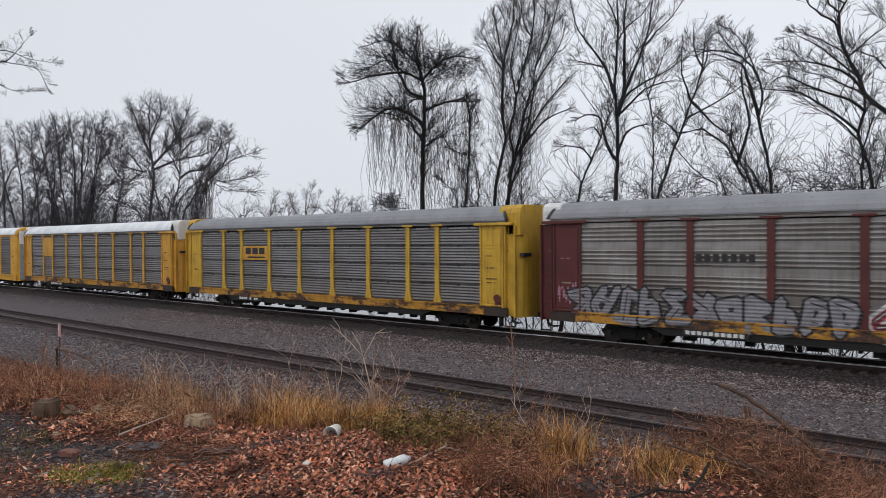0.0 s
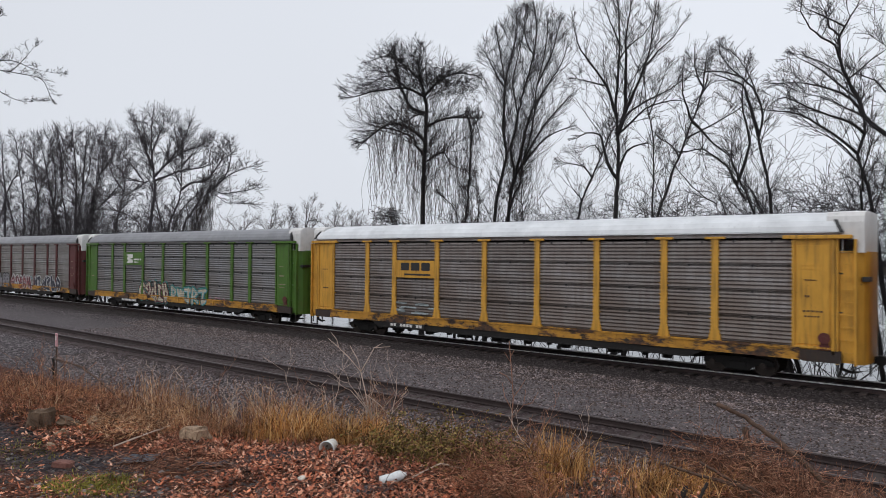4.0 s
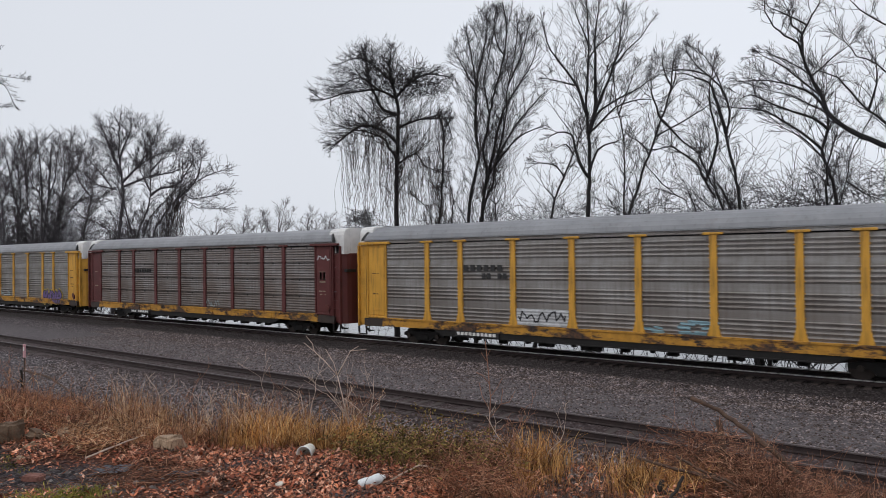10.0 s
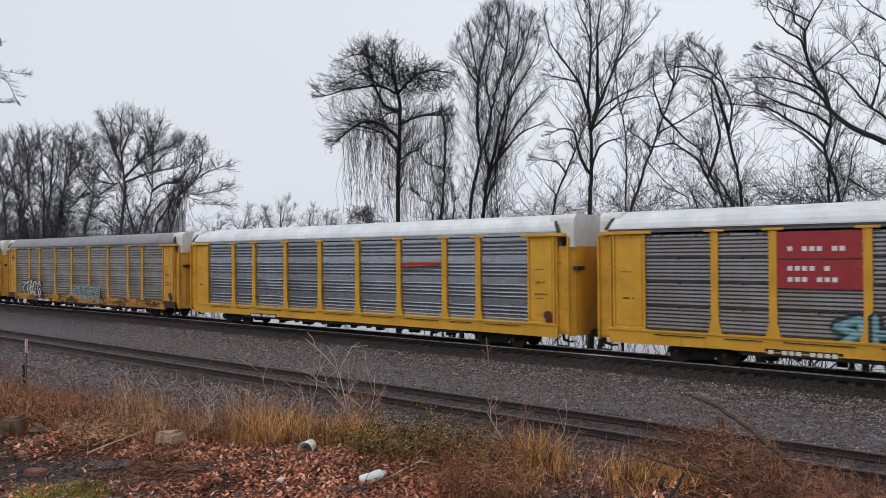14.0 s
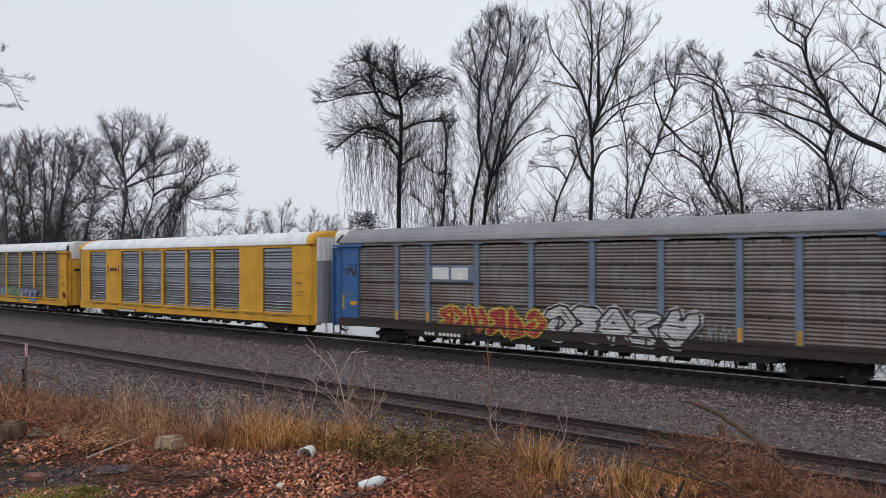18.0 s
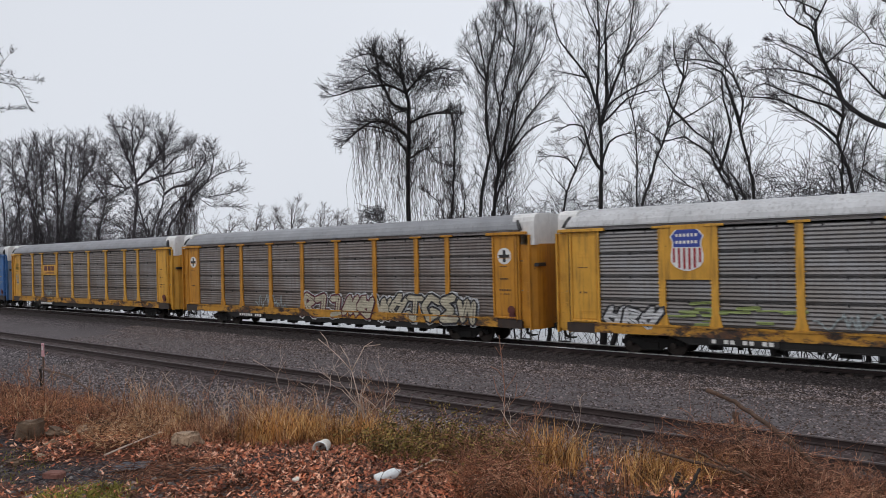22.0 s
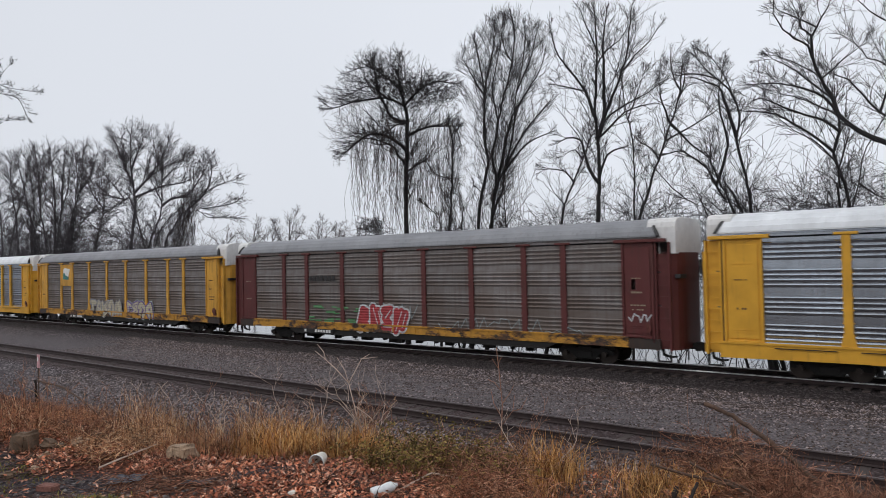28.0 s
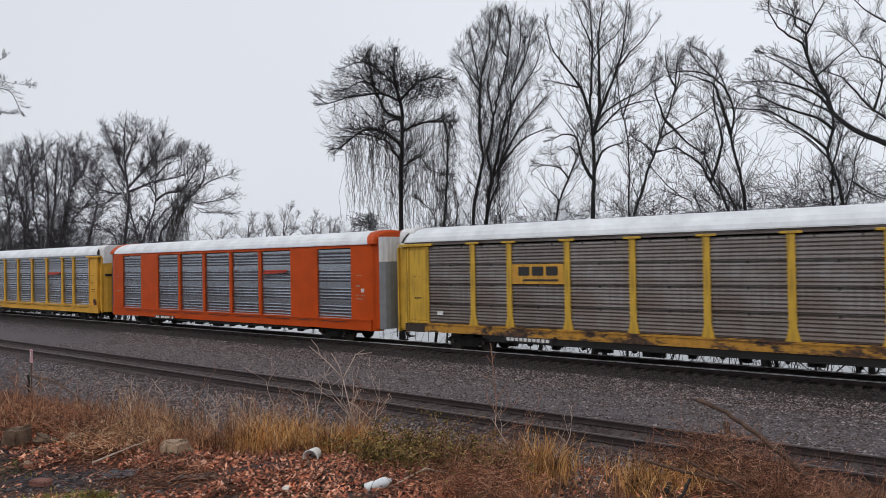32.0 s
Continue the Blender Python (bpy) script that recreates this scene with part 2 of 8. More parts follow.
# paler copies of the twigs: aerial haze put into the colour of farther trees
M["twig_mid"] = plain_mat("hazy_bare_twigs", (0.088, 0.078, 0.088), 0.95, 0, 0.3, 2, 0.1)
M["far_twig"] = plain_mat("hazy_distant_twigs", (0.13, 0.115, 0.12), 0.95, 0, 0.3, 2, 0.1)
M["vine"] = plain_mat("dry_vine", (0.052, 0.036, 0.033), 0.95, 0, 0.35, 2, 0.1)
M["black"] = plain_mat("black_paint", (0.018, 0.017, 0.018), 0.5, 0, 0.3)
M["white"] = plain_mat("dirty_white_paint", (0.70, 0.69, 0.67), 0.55, 0, 0.2)
M["stencil"] = plain_mat("dark_brown_stencil", (0.10, 0.052, 0.022), 0.7, 0, 0.3)
M["notice"] = plain_mat("faded_stencil_paint", (0.30, 0.24, 0.17), 0.6, 0, 0.3)
M["sign_blue"] = plain_mat("enamel_blue", (0.030, 0.055, 0.30), 0.45, 0, 0.15)
M["sign_red"] = plain_mat("enamel_red", (0.32, 0.022, 0.028), 0.5, 0, 0.25)
M["grey"] = plain_mat("grey_primer", (0.26, 0.28, 0.30), 0.55, 0, 0.2)
# car paints
M["yellow"] = paint_mat("weathered_yellow_paint", (0.61, 0.318, 0.050), 0.9)
M["yellow_new"] = paint_mat("clean_yellow_paint", (0.64, 0.335, 0.038), 0.3)
M["yellow_pale"] = paint_mat("faded_lemon_yellow_paint", (0.58, 0.35, 0.045), 0.85)
M["yellow_old"] = paint_mat("dirty_yellow_paint", (0.48, 0.215, 0.028), 0.85)
M["yellow_sill"] = worn_sill_mat("rust_patched_yellow_sill", (0.56, 0.27, 0.030))
M["brown"] = paint_mat("oxide_brown_paint", (0.108, 0.031, 0.030), 0.7)
M["green"] = paint_mat("grass_green_paint", (0.072, 0.155, 0.028), 0.8)
M["blue"] = paint_mat("faded_blue_paint", (0.15, 0.195, 0.27), 0.6)
M["blue_deep"] = paint_mat("deep_blue_paint", (0.05, 0.135, 0.32), 0.45)
M["sill_rust"] = paint_mat("rusty_dark_sill", (0.045, 0.034, 0.030), 0.7)
M["orange"] = paint_mat("bright_orange_paint", (0.49, 0.060, 0.0012), 0.18)
M["side_new"] = siding_mat("bright_galvanised_sheet", (0.45, 0.495, 0.55), 0.36, 0.95, (0.20, 0.192, 0.192), rough=0.27)
M["side_mid"] = siding_mat("dull_galvanised_sheet", (0.195, 0.198, 0.21), 0.55, 0.5, (0.120, 0.096, 0.078))
M["side_old"] = siding_mat("grimy_galvanised_sheet", (0.33, 0.322, 0.316), 0.62, 0.42, (0.115, 0.088, 0.070))
M["side_brown"] = siding_mat("brown_filmed_galvanised_sheet", (0.225, 0.212, 0.212), 0.8, 0.25, (0.100, 0.068, 0.050))
M["hood"] = paint_mat("grimy_white_hood", (0.70, 0.69, 0.68), 0.5, (0.16, 0.08, 0.05))
M["roof_white"] = paint_mat("white_roof_paint", (0.74, 0.76, 0.78), 0.15, (0.4, 0.36, 0.33))
M["roof_grey"] = paint_mat("dull_grey_roof", (0.25, 0.255, 0.27), 0.45, (0.16, 0.13, 0.12))
M["roof_pale"] = paint_mat("pale_streaked_roof", (0.52, 0.52, 0.53), 0.7, (0.2, 0.17, 0.15))
M["roof_rust"] = paint_mat("rust_streaked_roof", (0.30, 0.25, 0.25), 0.9, (0.14, 0.07, 0.05))
for key, colour in (("white", (0.72, 0.73, 0.75)), ("pink", (0.62, 0.30, 0.40)), ("red", (0.50, 0.04, 0.05)), ("orange", (0.62, 0.13, 0.02)),
                    ("ltblue", (0.30, 0.50, 0.58)), ("blue", (0.06, 0.10, 0.32)), ("violet", (0.20, 0.12, 0.36)), ("teal", (0.05, 0.28, 0.26)),
                    ("yellow", (0.66, 0.50, 0.08)), ("black", (0.02, 0.02, 0.025)), ("silver", (0.33, 0.32, 0.35)), ("green", (0.12, 0.34, 0.14))):
    M["g_" + key] = graffiti_mat("spray_" + key, colour)


# ---- mesh helpers ----
def mesh_from(name, verts, faces, mat):
    me = bpy.data.meshes.new(name)
    me.from_pydata([tuple(v) for v in verts], [], [tuple(f) for f in faces])
    me.materials.append(mat)
    me.update()
    return me


def link_part(name, me, parent, label="", at=(0, 0, 0), turn=0):
    ob = new(name, me)
    ob.parent = parent
    ob.matrix_basis = pose(*at, 0, 0, turn)
    if label:
        tagged(ob, label)
    return ob


def part(name, bm, material, parent, label="", smooth=False):
    """Links a bmesh as one mesh object under a thing or a part."""
    me = bpy.data.meshes.new(name)
    bm.to_mesh(me)
    bm.free()
    me.materials.append(material)
    if smooth:
        me.polygons.foreach_set("use_smooth", [True] * len(me.polygons))
    ob = new(name, me)
    ob.parent = parent
    if label:
        tagged(ob, label)
    return ob


def box(bm, x0, x1, y0, y1, z0, z1, bevel=0.0):
    vs = [bm.verts.new((x, y, z)) for x in (x0, x1) for y in (y0, y1) for z in (z0, z1)]
    fs = [bm.faces.new([vs[i] for i in f]) for f in ((0, 1, 3, 2), (4, 6, 7, 5), (0, 4, 5, 1), (2, 3, 7, 6), (0, 2, 6, 4), (1, 5, 7, 3))]
    if bevel:
        bmesh.ops.bevel(bm, geom=list({e for f in fs for e in f.edges}), offset=bevel, segments=1, affect="EDGES")
    return vs


def prism(bm, outline, y0, y1):
    """A slab: an outline in x and z, from y0 to y1."""
    a = [bm.verts.new((x, y0, z)) for x, z in outline]
    b = [bm.verts.new((x, y1, z)) for x, z in outline]
    k = len(outline)
    bm.faces.new(a), bm.faces.new(b[::-1])
    for i in range(k):
        bm.faces.new((a[i], b[i], b[(i + 1) % k], a[(i + 1) % k]))


def sweep_x(bm, section, x0, x1, closed=True):
    """A section in y and z drawn out along x, with end caps where it is closed."""
    a = [bm.verts.new((x0, y, z)) for y, z in section]
    b = [bm.verts.new((x1, y, z)) for y, z in section]
    k = len(section)
    for i in range(k if closed else k - 1):
        bm.faces.new((a[i], a[(i + 1) % k], b[(i + 1) % k], b[i]))
    if closed:
        bm.faces.new(a[::-1]), bm.faces.new(b)


def tubes(name, segs, mat, sides=5):
    """One mesh of tapered tubes: rows of x0 y0 z0 r0 x1 y1 z1 r1."""
    s = np.array(segs, float)
    p0, r0, p1, r1 = s[:, 0:3], s[:, 3], s[:, 4:7], s[:, 7]
    d = p1 - p0
    d /= np.linalg.norm(d, axis=1, keepdims=True) + 1e-9
    ref = np.where(np.abs(d[:, 2:3]) > 0.9, [[1.0, 0, 0]], [[0, 0, 1.0]])
    u = np.cross(d, ref)
    u /= np.linalg.norm(u, axis=1, keepdims=True) + 1e-9
    w = np.cross(d, u)
    ang = np.arange(sides) * 2 * np.pi / sides
    ring = u[:, None, :] * np.cos(ang)[None, :, None] + w[:, None, :] * np.sin(ang)[None, :, None]
    v = np.concatenate([p0[:, None, :] + ring * r0[:, None, None], p1[:, None, :] + ring * r1[:, None, None]], 1).reshape(-1, 3)
    i = np.arange(sides)
    quad = np.stack([i, (i + 1) % sides, (i + 1) % sides + sides, i + sides], 1)
    f = (np.arange(len(s))[:, None, None] * 2 * sides + quad[None]).reshape(-1, 4)
    me = bpy.data.meshes.new(name)
    me.vertices.add(len(v))
    me.vertices.foreach_set("co", v.ravel())
    me.loops.add(f.size)
    me.loops.foreach_set("vertex_index", f.ravel().astype(np.int32))
    me.polygons.add(len(f))
    me.polygons.foreach_set("loop_start", np.arange(0, f.size, 4, dtype=np.int32))
    me.polygons.foreach_set("use_smooth", np.ones(len(f), bool))
    me.update(calc_edges=True)
    me.materials.append(mat)
    return me


def rod(name, pts, radii, mat, sides=8):
    """One unbroken tapered rod through the points, its ends closed."""
    pts = [Vector(p) for p in pts]
    n = len(pts)
    side = None
    verts = []
    for i in range(n):
        d = (pts[min(i + 1, n - 1)] - pts[max(i - 1, 0)]).normalized()
        if side is None:
            side = d.cross(Vector((0, 0, 1)) if abs(d.z) < 0.9 else Vector((1, 0, 0)))
        side = (side - d * side.dot(d)).normalized()
        up = d.cross(side)
        for k in range(sides):
            a = 2 * math.pi * k / sides
            verts.append(pts[i] + (side * math.cos(a) + up * math.sin(a)) * radii[i])
    faces = [(i * sides + k, i * sides + (k + 1) % sides, (i + 1) * sides + (k + 1) % sides, (i + 1) * sides + k) for i in range(n - 1) for k in range(sides)]
    faces += [tuple(range(sides))[::-1], tuple(range((n - 1) * sides, n * sides))]
    me = mesh_from(name, verts, faces, mat)
    me.polygons.foreach_set("use_smooth", [True] * len(me.polygons))
    return me


# ---- the setting ----
TRACK, SIDING = 27.9, 16.72          # centre lines of the two tracks
GAUGE = 1.5                          # between the middles of the rail heads
RAIL = 0.06                          # the main track lies a little higher than the siding


def bank_height(x, y):
    """The profile across the tracks: bank by the camera, track bed, slope down to the river, far shore."""
    # the bank's edge bulges round the viewpoint: nearer on one hand, farther on the other
    push = float(np.interp(x / max(y, 1.0), (-3, -1.4, -1.0, -0.5, -0.3, -0.1, 0.3), (-1.0, -0.9, 0.0, 0.55, 0.8, 0.8, 0.9)))
    if y < 5.2 + push:
        y = y - push
    elif y < 13.5:
        y = 5.2 + (y - 5.2 - push) * 8.3 / (8.3 - push)
    # the rise behind the viewpoint is unseen, added to dim the car sides' reflections
    ys = (-400, -60, -26, -9, 0, 3.0, 4.2, 5.2, 6.2, 9.0, 11.0, 12.6, 15.0, 15.4, 18.1, 18.6, 24.4, 25.9, 26.6, 29.2, 30.0, 31.0, 31.8, 35, 38, 46, 60, 420, 450, 520)
    zs = (9, 7.5, 5.5, 3.0, 2.78, 2.74, 2.68, 2.48, 2.0, 0.45, -0.15, -0.42, -0.38, -0.205, -0.205, -0.40, -0.47, -0.26, -0.15, -0.185, -0.42, -0.72, -1.05, -2.3, -2.7, -4.2, -5.5, -5.5, -1.0, 2.0)
    return np.interp(y, ys, zs)


def ground_z(x, y):
    z = float(bank_height(x, y))
    if y < 12.5:
        z += 0.10 * noise.noise((x * 0.45, y * 0.45, 3.0)) + 0.035 * noise.noise((x * 2.1, y * 2.1, 7.0))
    elif y < 33:
        z += 0.015 * noise.noise((x * 0.9, y * 0.9, 1.0))
    else:
        z += 0.25 * noise.noise((x * 0.2, y * 0.2, 5.0))
    return z


def make_ground():
    xs = np.unique(np.concatenate([[-2500, -1200, -600, -350], np.arange(-220, -40, 5), np.arange(-40, -14, 1.0), np.arange(-14, 4, 0.14),
                                   np.arange(4, 20, 1.0), np.arange(20, 90, 6), [150, 300, 700, 2500]]))
    ys = np.unique(np.concatenate([[-400, -120, -60, -40, -26, -20, -15, -12, -9, -6, -2], np.arange(-1, 2, 0.5), np.arange(2, 8, 0.13), np.arange(8, 13.2, 0.3), np.arange(13.5, 33, 0.5),
                                   np.arange(33, 60, 1.5), [70, 120, 250, 415, 430, 450, 520, 700, 2500]]))
    verts = [(x, y, ground_z(x, y)) for y in ys for x in xs]
    nx = len(xs)
    faces = [(j * nx + i, j * nx + i + 1, (j + 1) * nx + i + 1, (j + 1) * nx + i) for j in range(len(ys) - 1) for i in range(nx - 1)]
    me = mesh_from("ground", verts, faces, M["ground"])
    me.polygons.foreach_set("use_smooth", [True] * len(me.polygons))
    return tagged(new("ground", me), "leaf-strewn bank sloping to a grey gravel track bed", "ground", kind="structure")


make_ground()

wm_, n, l, b = node_mat("river_water")
b.inputs["Base Color"].default_value = (0.06, 0.07, 0.07, 1)
b.inputs["Roughness"].default_value, b.inputs["IOR"].default_value = 0.08, 1.33
b.inputs["Specular IOR Level"].default_value = 1.0
add_bump(n, l, b, noise_node(n, l, coords(n, l, (1, 2.5, 1)), 0.8, 3), 0.15, 0.1)
M["water"] = wm_
me = mesh_from("water", [(-2500, 33, -3.1), (2500, 33, -3.1), (2500, 460, -3.1), (-2500, 460, -3.1)], [(0, 1, 2, 3)], M["water"])
tagged(new("water", me), "pale grey river reflecting the overcast sky", "river", kind="structure")


def rail_section(w_head=0.075, h=0.18, foot=0.15):
    a, f = w_head / 2, foot / 2
    return [(-f, -h), (f, -h), (f, -h + 0.012), (0.012, -h + 0.035), (0.012, -0.045), (a, -0.042), (a, -0.008), (-a, -0.008), (-a, -0.042), (-0.012, -0.045), (-0.012, -h + 0.035), (-f, -h + 0.012)]


def make_track(yc, name, head_mat, label, x0=-260, x1=60, tie_z=-0.17, lift=0.0):
    root = tagged(new(name), label, "railway track", kind="structure")
    root.location = (0, yc, lift)
    for side in (-1, 1):
        bm = bmesh.new()
        sweep_x(bm, [(side * GAUGE / 2 + y, z) for y, z in rail_section()], x0, x1)
        r = part("rail", bm, M["rail"], root)
        bm = bmesh.new()
        sweep_x(bm, [(side * GAUGE / 2 + y, z) for y, z in ((-0.039, -0.034), (0.039, -0.034), (0.039, -0.016), (0.026, 0), (-0.026, 0), (-0.039, -0.016))], x0, x1)
        part("rail_head", bm, head_mat, r)
    # sleepers with tie plates: those near the camera singly, the far ones as one
    bm = bmesh.new()
    box(bm, -0.115, 0.115, -1.3, 1.3, tie_z - 0.18, tie_z, 0.012)
    tie = bpy.data.meshes.new("sleeper")
    bm.to_mesh(tie), bm.free()
    tie.materials.append(M["tie"])
    rnd = random.Random(int(yc * 10))
    far = []
    k = 0
    x = x0 + 0.3
    while x < x1:
        dx, dy, dz, tw = rnd.uniform(-0.03, 0.03), rnd.uniform(-0.08, 0.08), rnd.uniform(-0.015, 0.012), rnd.uniform(-1.2, 1.2)
        if -75 < x < 12:
            link_part("sleeper", tie, root, "", (x + dx, dy, dz), tw)
        else:
            far.append((x + dx, dy, dz))
        x += 0.53
    bm = bmesh.new()
    for fx, fy, fz in far:
        box(bm, fx - 0.115, fx + 0.115, fy - 1.3, fy + 1.3, tie_z + fz - 0.18, tie_z + fz)
    tagged(part("far_sleepers", bm, M["tie"], root), kind="stuff")
    return root


# ---- the train ----
PITCH, SPEED, FIRST = 28.6, 18.09, -15.95
SIDE, EAVE, FLOOR = -1.57, 5.08, 1.34
TOP = EAVE - 0.045                   # a dark gap stays open under the roof's edge
cache = {}


def cached(key, build, mat):
    """One shared mesh for each shape and material."""
    k = (key, mat.name)
    if k not in cache:
        bm = bmesh.new()
        build(bm)
        me = bpy.data.meshes.new(key.split(":")[0])
        bm.to_mesh(me), bm.free()
        me.materials.append(mat)
        me.materials.append(M["black"])
        cache[k] = me
    return cache[k]


def grouped_profile():
    """Bright sheet: four groups of four sharp ridges, each with a narrow ledge on top and a long undercut, and flats between."""
    p = [(0.0, FLOOR)]
    for g in range(4):
        for r in range(4):
            zz = 1.455 + g * 0.962 + r * 0.172
            p += [(-0.004, zz - 0.088), (0.036, zz - 0.012), (0.040, zz), (-0.004, zz + 0.045)]
        p += [(0.0, zz + 0.05)]
    return p + [(0.0, TOP)]


def seam_profile():
    """Older sheet: four stacked panels with six even ridges and a dark lap seam."""
    p = []
    hh = (TOP - FLOOR) / 4
    for g in range(4):
        z = FLOOR + g * hh
        p += [(-0.06, z), (-0.06, z + 0.028), (0.02, z + 0.034)]
        for r in range(6):
            zz = z + 0.045 + r * (hh - 0.07) / 6
            q = (hh - 0.07) / 6
            p += [(-0.008, zz), (0.026, zz + q * 0.30), (0.028, zz + q * 0.42), (-0.008, zz + q * 0.95)]
        p += [(0.02, z + hh - 0.022), (-0.06, z + hh - 0.012)]
    return p


PROFILES = {"grouped": grouped_profile(), "seam": seam_profile()}


def sheet(width, profile):
    """One bay of corrugated siding with thickness, its left edge at x = 0."""
    def build(bm):
        front = [(SIDE - d, z) for d, z in PROFILES[profile]]
        sweep_x(bm, front + [(SIDE + 0.1, TOP), (SIDE + 0.1, FLOOR)], 0, width)
        if profile == "seam":
            # dark fastener slots at the middle of every lap, and along the top
            for g in range(1, 5):
                z = FLOOR + g * (EAVE - FLOOR) / 4 - (0.10 if g == 4 else 0.03)
                for x in (width * 0.5,) if g < 4 else (width * 0.25, width * 0.75):
                    k = len(bm.faces)
                    box(bm, x - 0.03, x + 0.03, SIDE - 0.045, SIDE, z - 0.05, z + 0.03)
                    bm.faces.ensure_lookup_table()
                    for f in bm.faces[k:]:
                        f.material_index = 1
    return build


def post_shape(flare, low):
    def build(bm):
        w = 0.13
        z0, z1 = FLOOR - 0.1 - low, EAVE + 0.02
        if flare:
            prism(bm, [(-0.27, z0), (0.27, z0), (0.24, z0 + 0.12), (w, z0 + 0.55), (w, z1), (-w, z1), (-w, z0 + 0.55), (-0.24, z0 + 0.12)], SIDE - 0.085, SIDE)
        else:
            prism(bm, [(-w, z0), (w, z0), (w, z1), (-w, z1)], SIDE - 0.085, SIDE)
        # bolts up the post's edges
        for z in np.arange(1.7, 5.0, 0.42):
            for x in (-w - 0.02, w + 0.02):
                box(bm, x - 0.02, x + 0.02, SIDE - 0.075, SIDE - 0.02, z - 0.02, z + 0.02)
    return build


def bracket_shape(bm):
    box(bm, -0.36, 0.36, SIDE - 0.12, SIDE, EAVE - 0.02, EAVE + 0.07, 0.01)


SLANT = 0.5


def roof_section():
    half = [(-1.66, 5.25), (-1.66, 5.31), (-1.61, 5.47), (-1.47, 5.66), (-1.20, 5.83), (-0.8, 5.94), (-0.4, 6.0)]
    return half + [(0, 6.02)] + [(-y, z) for y, z in half[::-1]]


def roof_shape(ribbed):
    def build(bm):
        sec = roof_section()
        xs = [0.45, 1.2, 26.1, 26.85] if not ribbed else [0.45] + list(np.arange(1.2, 26.1, 0.2)) + [26.1, 26.85]
        rings = []
        for i, x in enumerate(xs):
            lift = 0.02 if ribbed and i % 2 else 0.0
            # both ends slope back towards the ridge
            slant = lambda z: (1 if i == 0 else -1 if i == len(xs) - 1 else 0) * SLANT * (z - 5.25)
            rings.append([bm.verts.new((x + slant(z), y * (1 + lift * 0.4), z + lift * (z > 5.36))) for y, z in sec])
        for a, b in zip(rings, rings[1:]):
            for i in range(len(sec) - 1):
                bm.faces.new((a[i], b[i], b[i + 1], a[i + 1]))
        for ring in (rings[0][::-1], rings[-1]):
            bm.faces.new(ring)
        for a, b in zip(rings, rings[1:]):
            bm.faces.new((a[0], a[-1], b[-1], b[0]))
    return build


def hood_section(k=1.0):
    half = [(-1.50, 4.58), (-1.50, 5.60), (-1.44, 5.80), (-1.28, 5.93), (-0.9, 5.99)]
    return [(y * k, z) for y, z in half] + [(-y * k, z) for y, z in half[::-1]]


def hood_shape(bm):
    """The flat-sided hood over an end door, x = 0 at the roof's edge."""
    sweep_x(bm, hood_section()[::-1], -0.5, 0.60)
    for x0, x1 in ((-0.02, 0.0), (0.46, 0.48), (0.58, 0.615)):
        sweep_x(bm, hood_section(1.006)[::-1], x0, x1)


def end_liner_shape(bm):
    """Closes the car's body behind the end panels and ladders."""
    box(bm, 0.0, 1.92, SIDE + 0.115, SIDE + 0.2, 0.9, 5.24)


def low_hood_shape(bm):
    """The shorter hood of the other end."""
    sweep_x(bm, hood_section(0.985)[::-1], -0.5, 0.36)


def roof_end_shape(bm):
    """The painted, rounded end of a newer car's roof."""
    sec = roof_section()
    rings = [[bm.verts.new((x, y * k, 5.20 + (z - 5.20) * k)) for y, z in sec] for x, k in ((-0.3, 0.997), (0.12, 0.997), (0.2, 0.97), (0.24, 0.90))]
    for a, b in zip(rings, rings[1:]):
        for i in range(len(sec) - 1):
            bm.faces.new((a[i], b[i], b[i + 1], a[i + 1]))
    bm.faces.new(rings[0][::-1]), bm.faces.new(rings[-1])
    for a, b in zip(rings, rings[1:]):
        bm.faces.new((a[0], a[-1], b[-1], b[0]))


def door_cap_shape(bm):
    """The white ribbed top of a newer car's end door: one corrugated sheet."""
    out = []
    for i in range(49):
        y = -1.5 + 3.0 * i / 48
        out.append((0.36 - 0.36 * abs(y / 1.5) ** 5 + (0.03 if i % 4 in (1, 2) else 0.0), y))
    a = [bm.verts.new((x, y, 4.33)) for x, y in out]
    b = [bm.verts.new((x, y, 5.62)) for x, y in out]
    for i in range(48):
        bm.faces.new((a[i], a[i + 1], b[i + 1], b[i]))
    bm.faces.new((a[0], b[0], b[-1], a[-1]))
    bm.faces.new(a[::-1]), bm.faces.new(b)


def tall_door_shape(bm):
    door_shape(bm)
    for v in bm.verts:
        if v.co.z > 4.0:
            v.co.z = 4.32


def door_shape(bm):
    """Curved end door leaves, x = 0 at the corner post, bulging to x = 0.36."""
    out = []
    for i in range(13):
        a = -1 + i / 6
        y = 1.5 * a
        out.append((0.36 - 0.36 * abs(a) ** 5, y))
    a = [bm.verts.new((x, y, 0.86)) for x, y in out]
    b = [bm.verts.new((x, y, 4.62)) for x, y in out]
    for i in range(12):
        bm.faces.new((a[i], a[i + 1], b[i + 1], b[i]))
    bm.faces.new((a[0], b[0], b[-1], a[-1]))
    bm.faces.new(a[::-1]), bm.faces.new(b)


def rim_shape(bm):
    """The black rubber seal round the roof's sloping end."""
    sec = roof_section()
    rings = [[bm.verts.new((x - SLANT * (z - 5.25), y * k, 5.25 + (z - 5.25) * k)) for y, z in sec] for x, k in ((-0.03, 1.03), (0.09, 1.03), (0.09, 0.94), (-0.03, 0.94))]
    for k in range(4):
        a, b = rings[k], rings[(k + 1) % 4]
        for i in range(len(sec) - 1):
            bm.faces.new((a[i], b[i], b[i + 1], a[i + 1]))


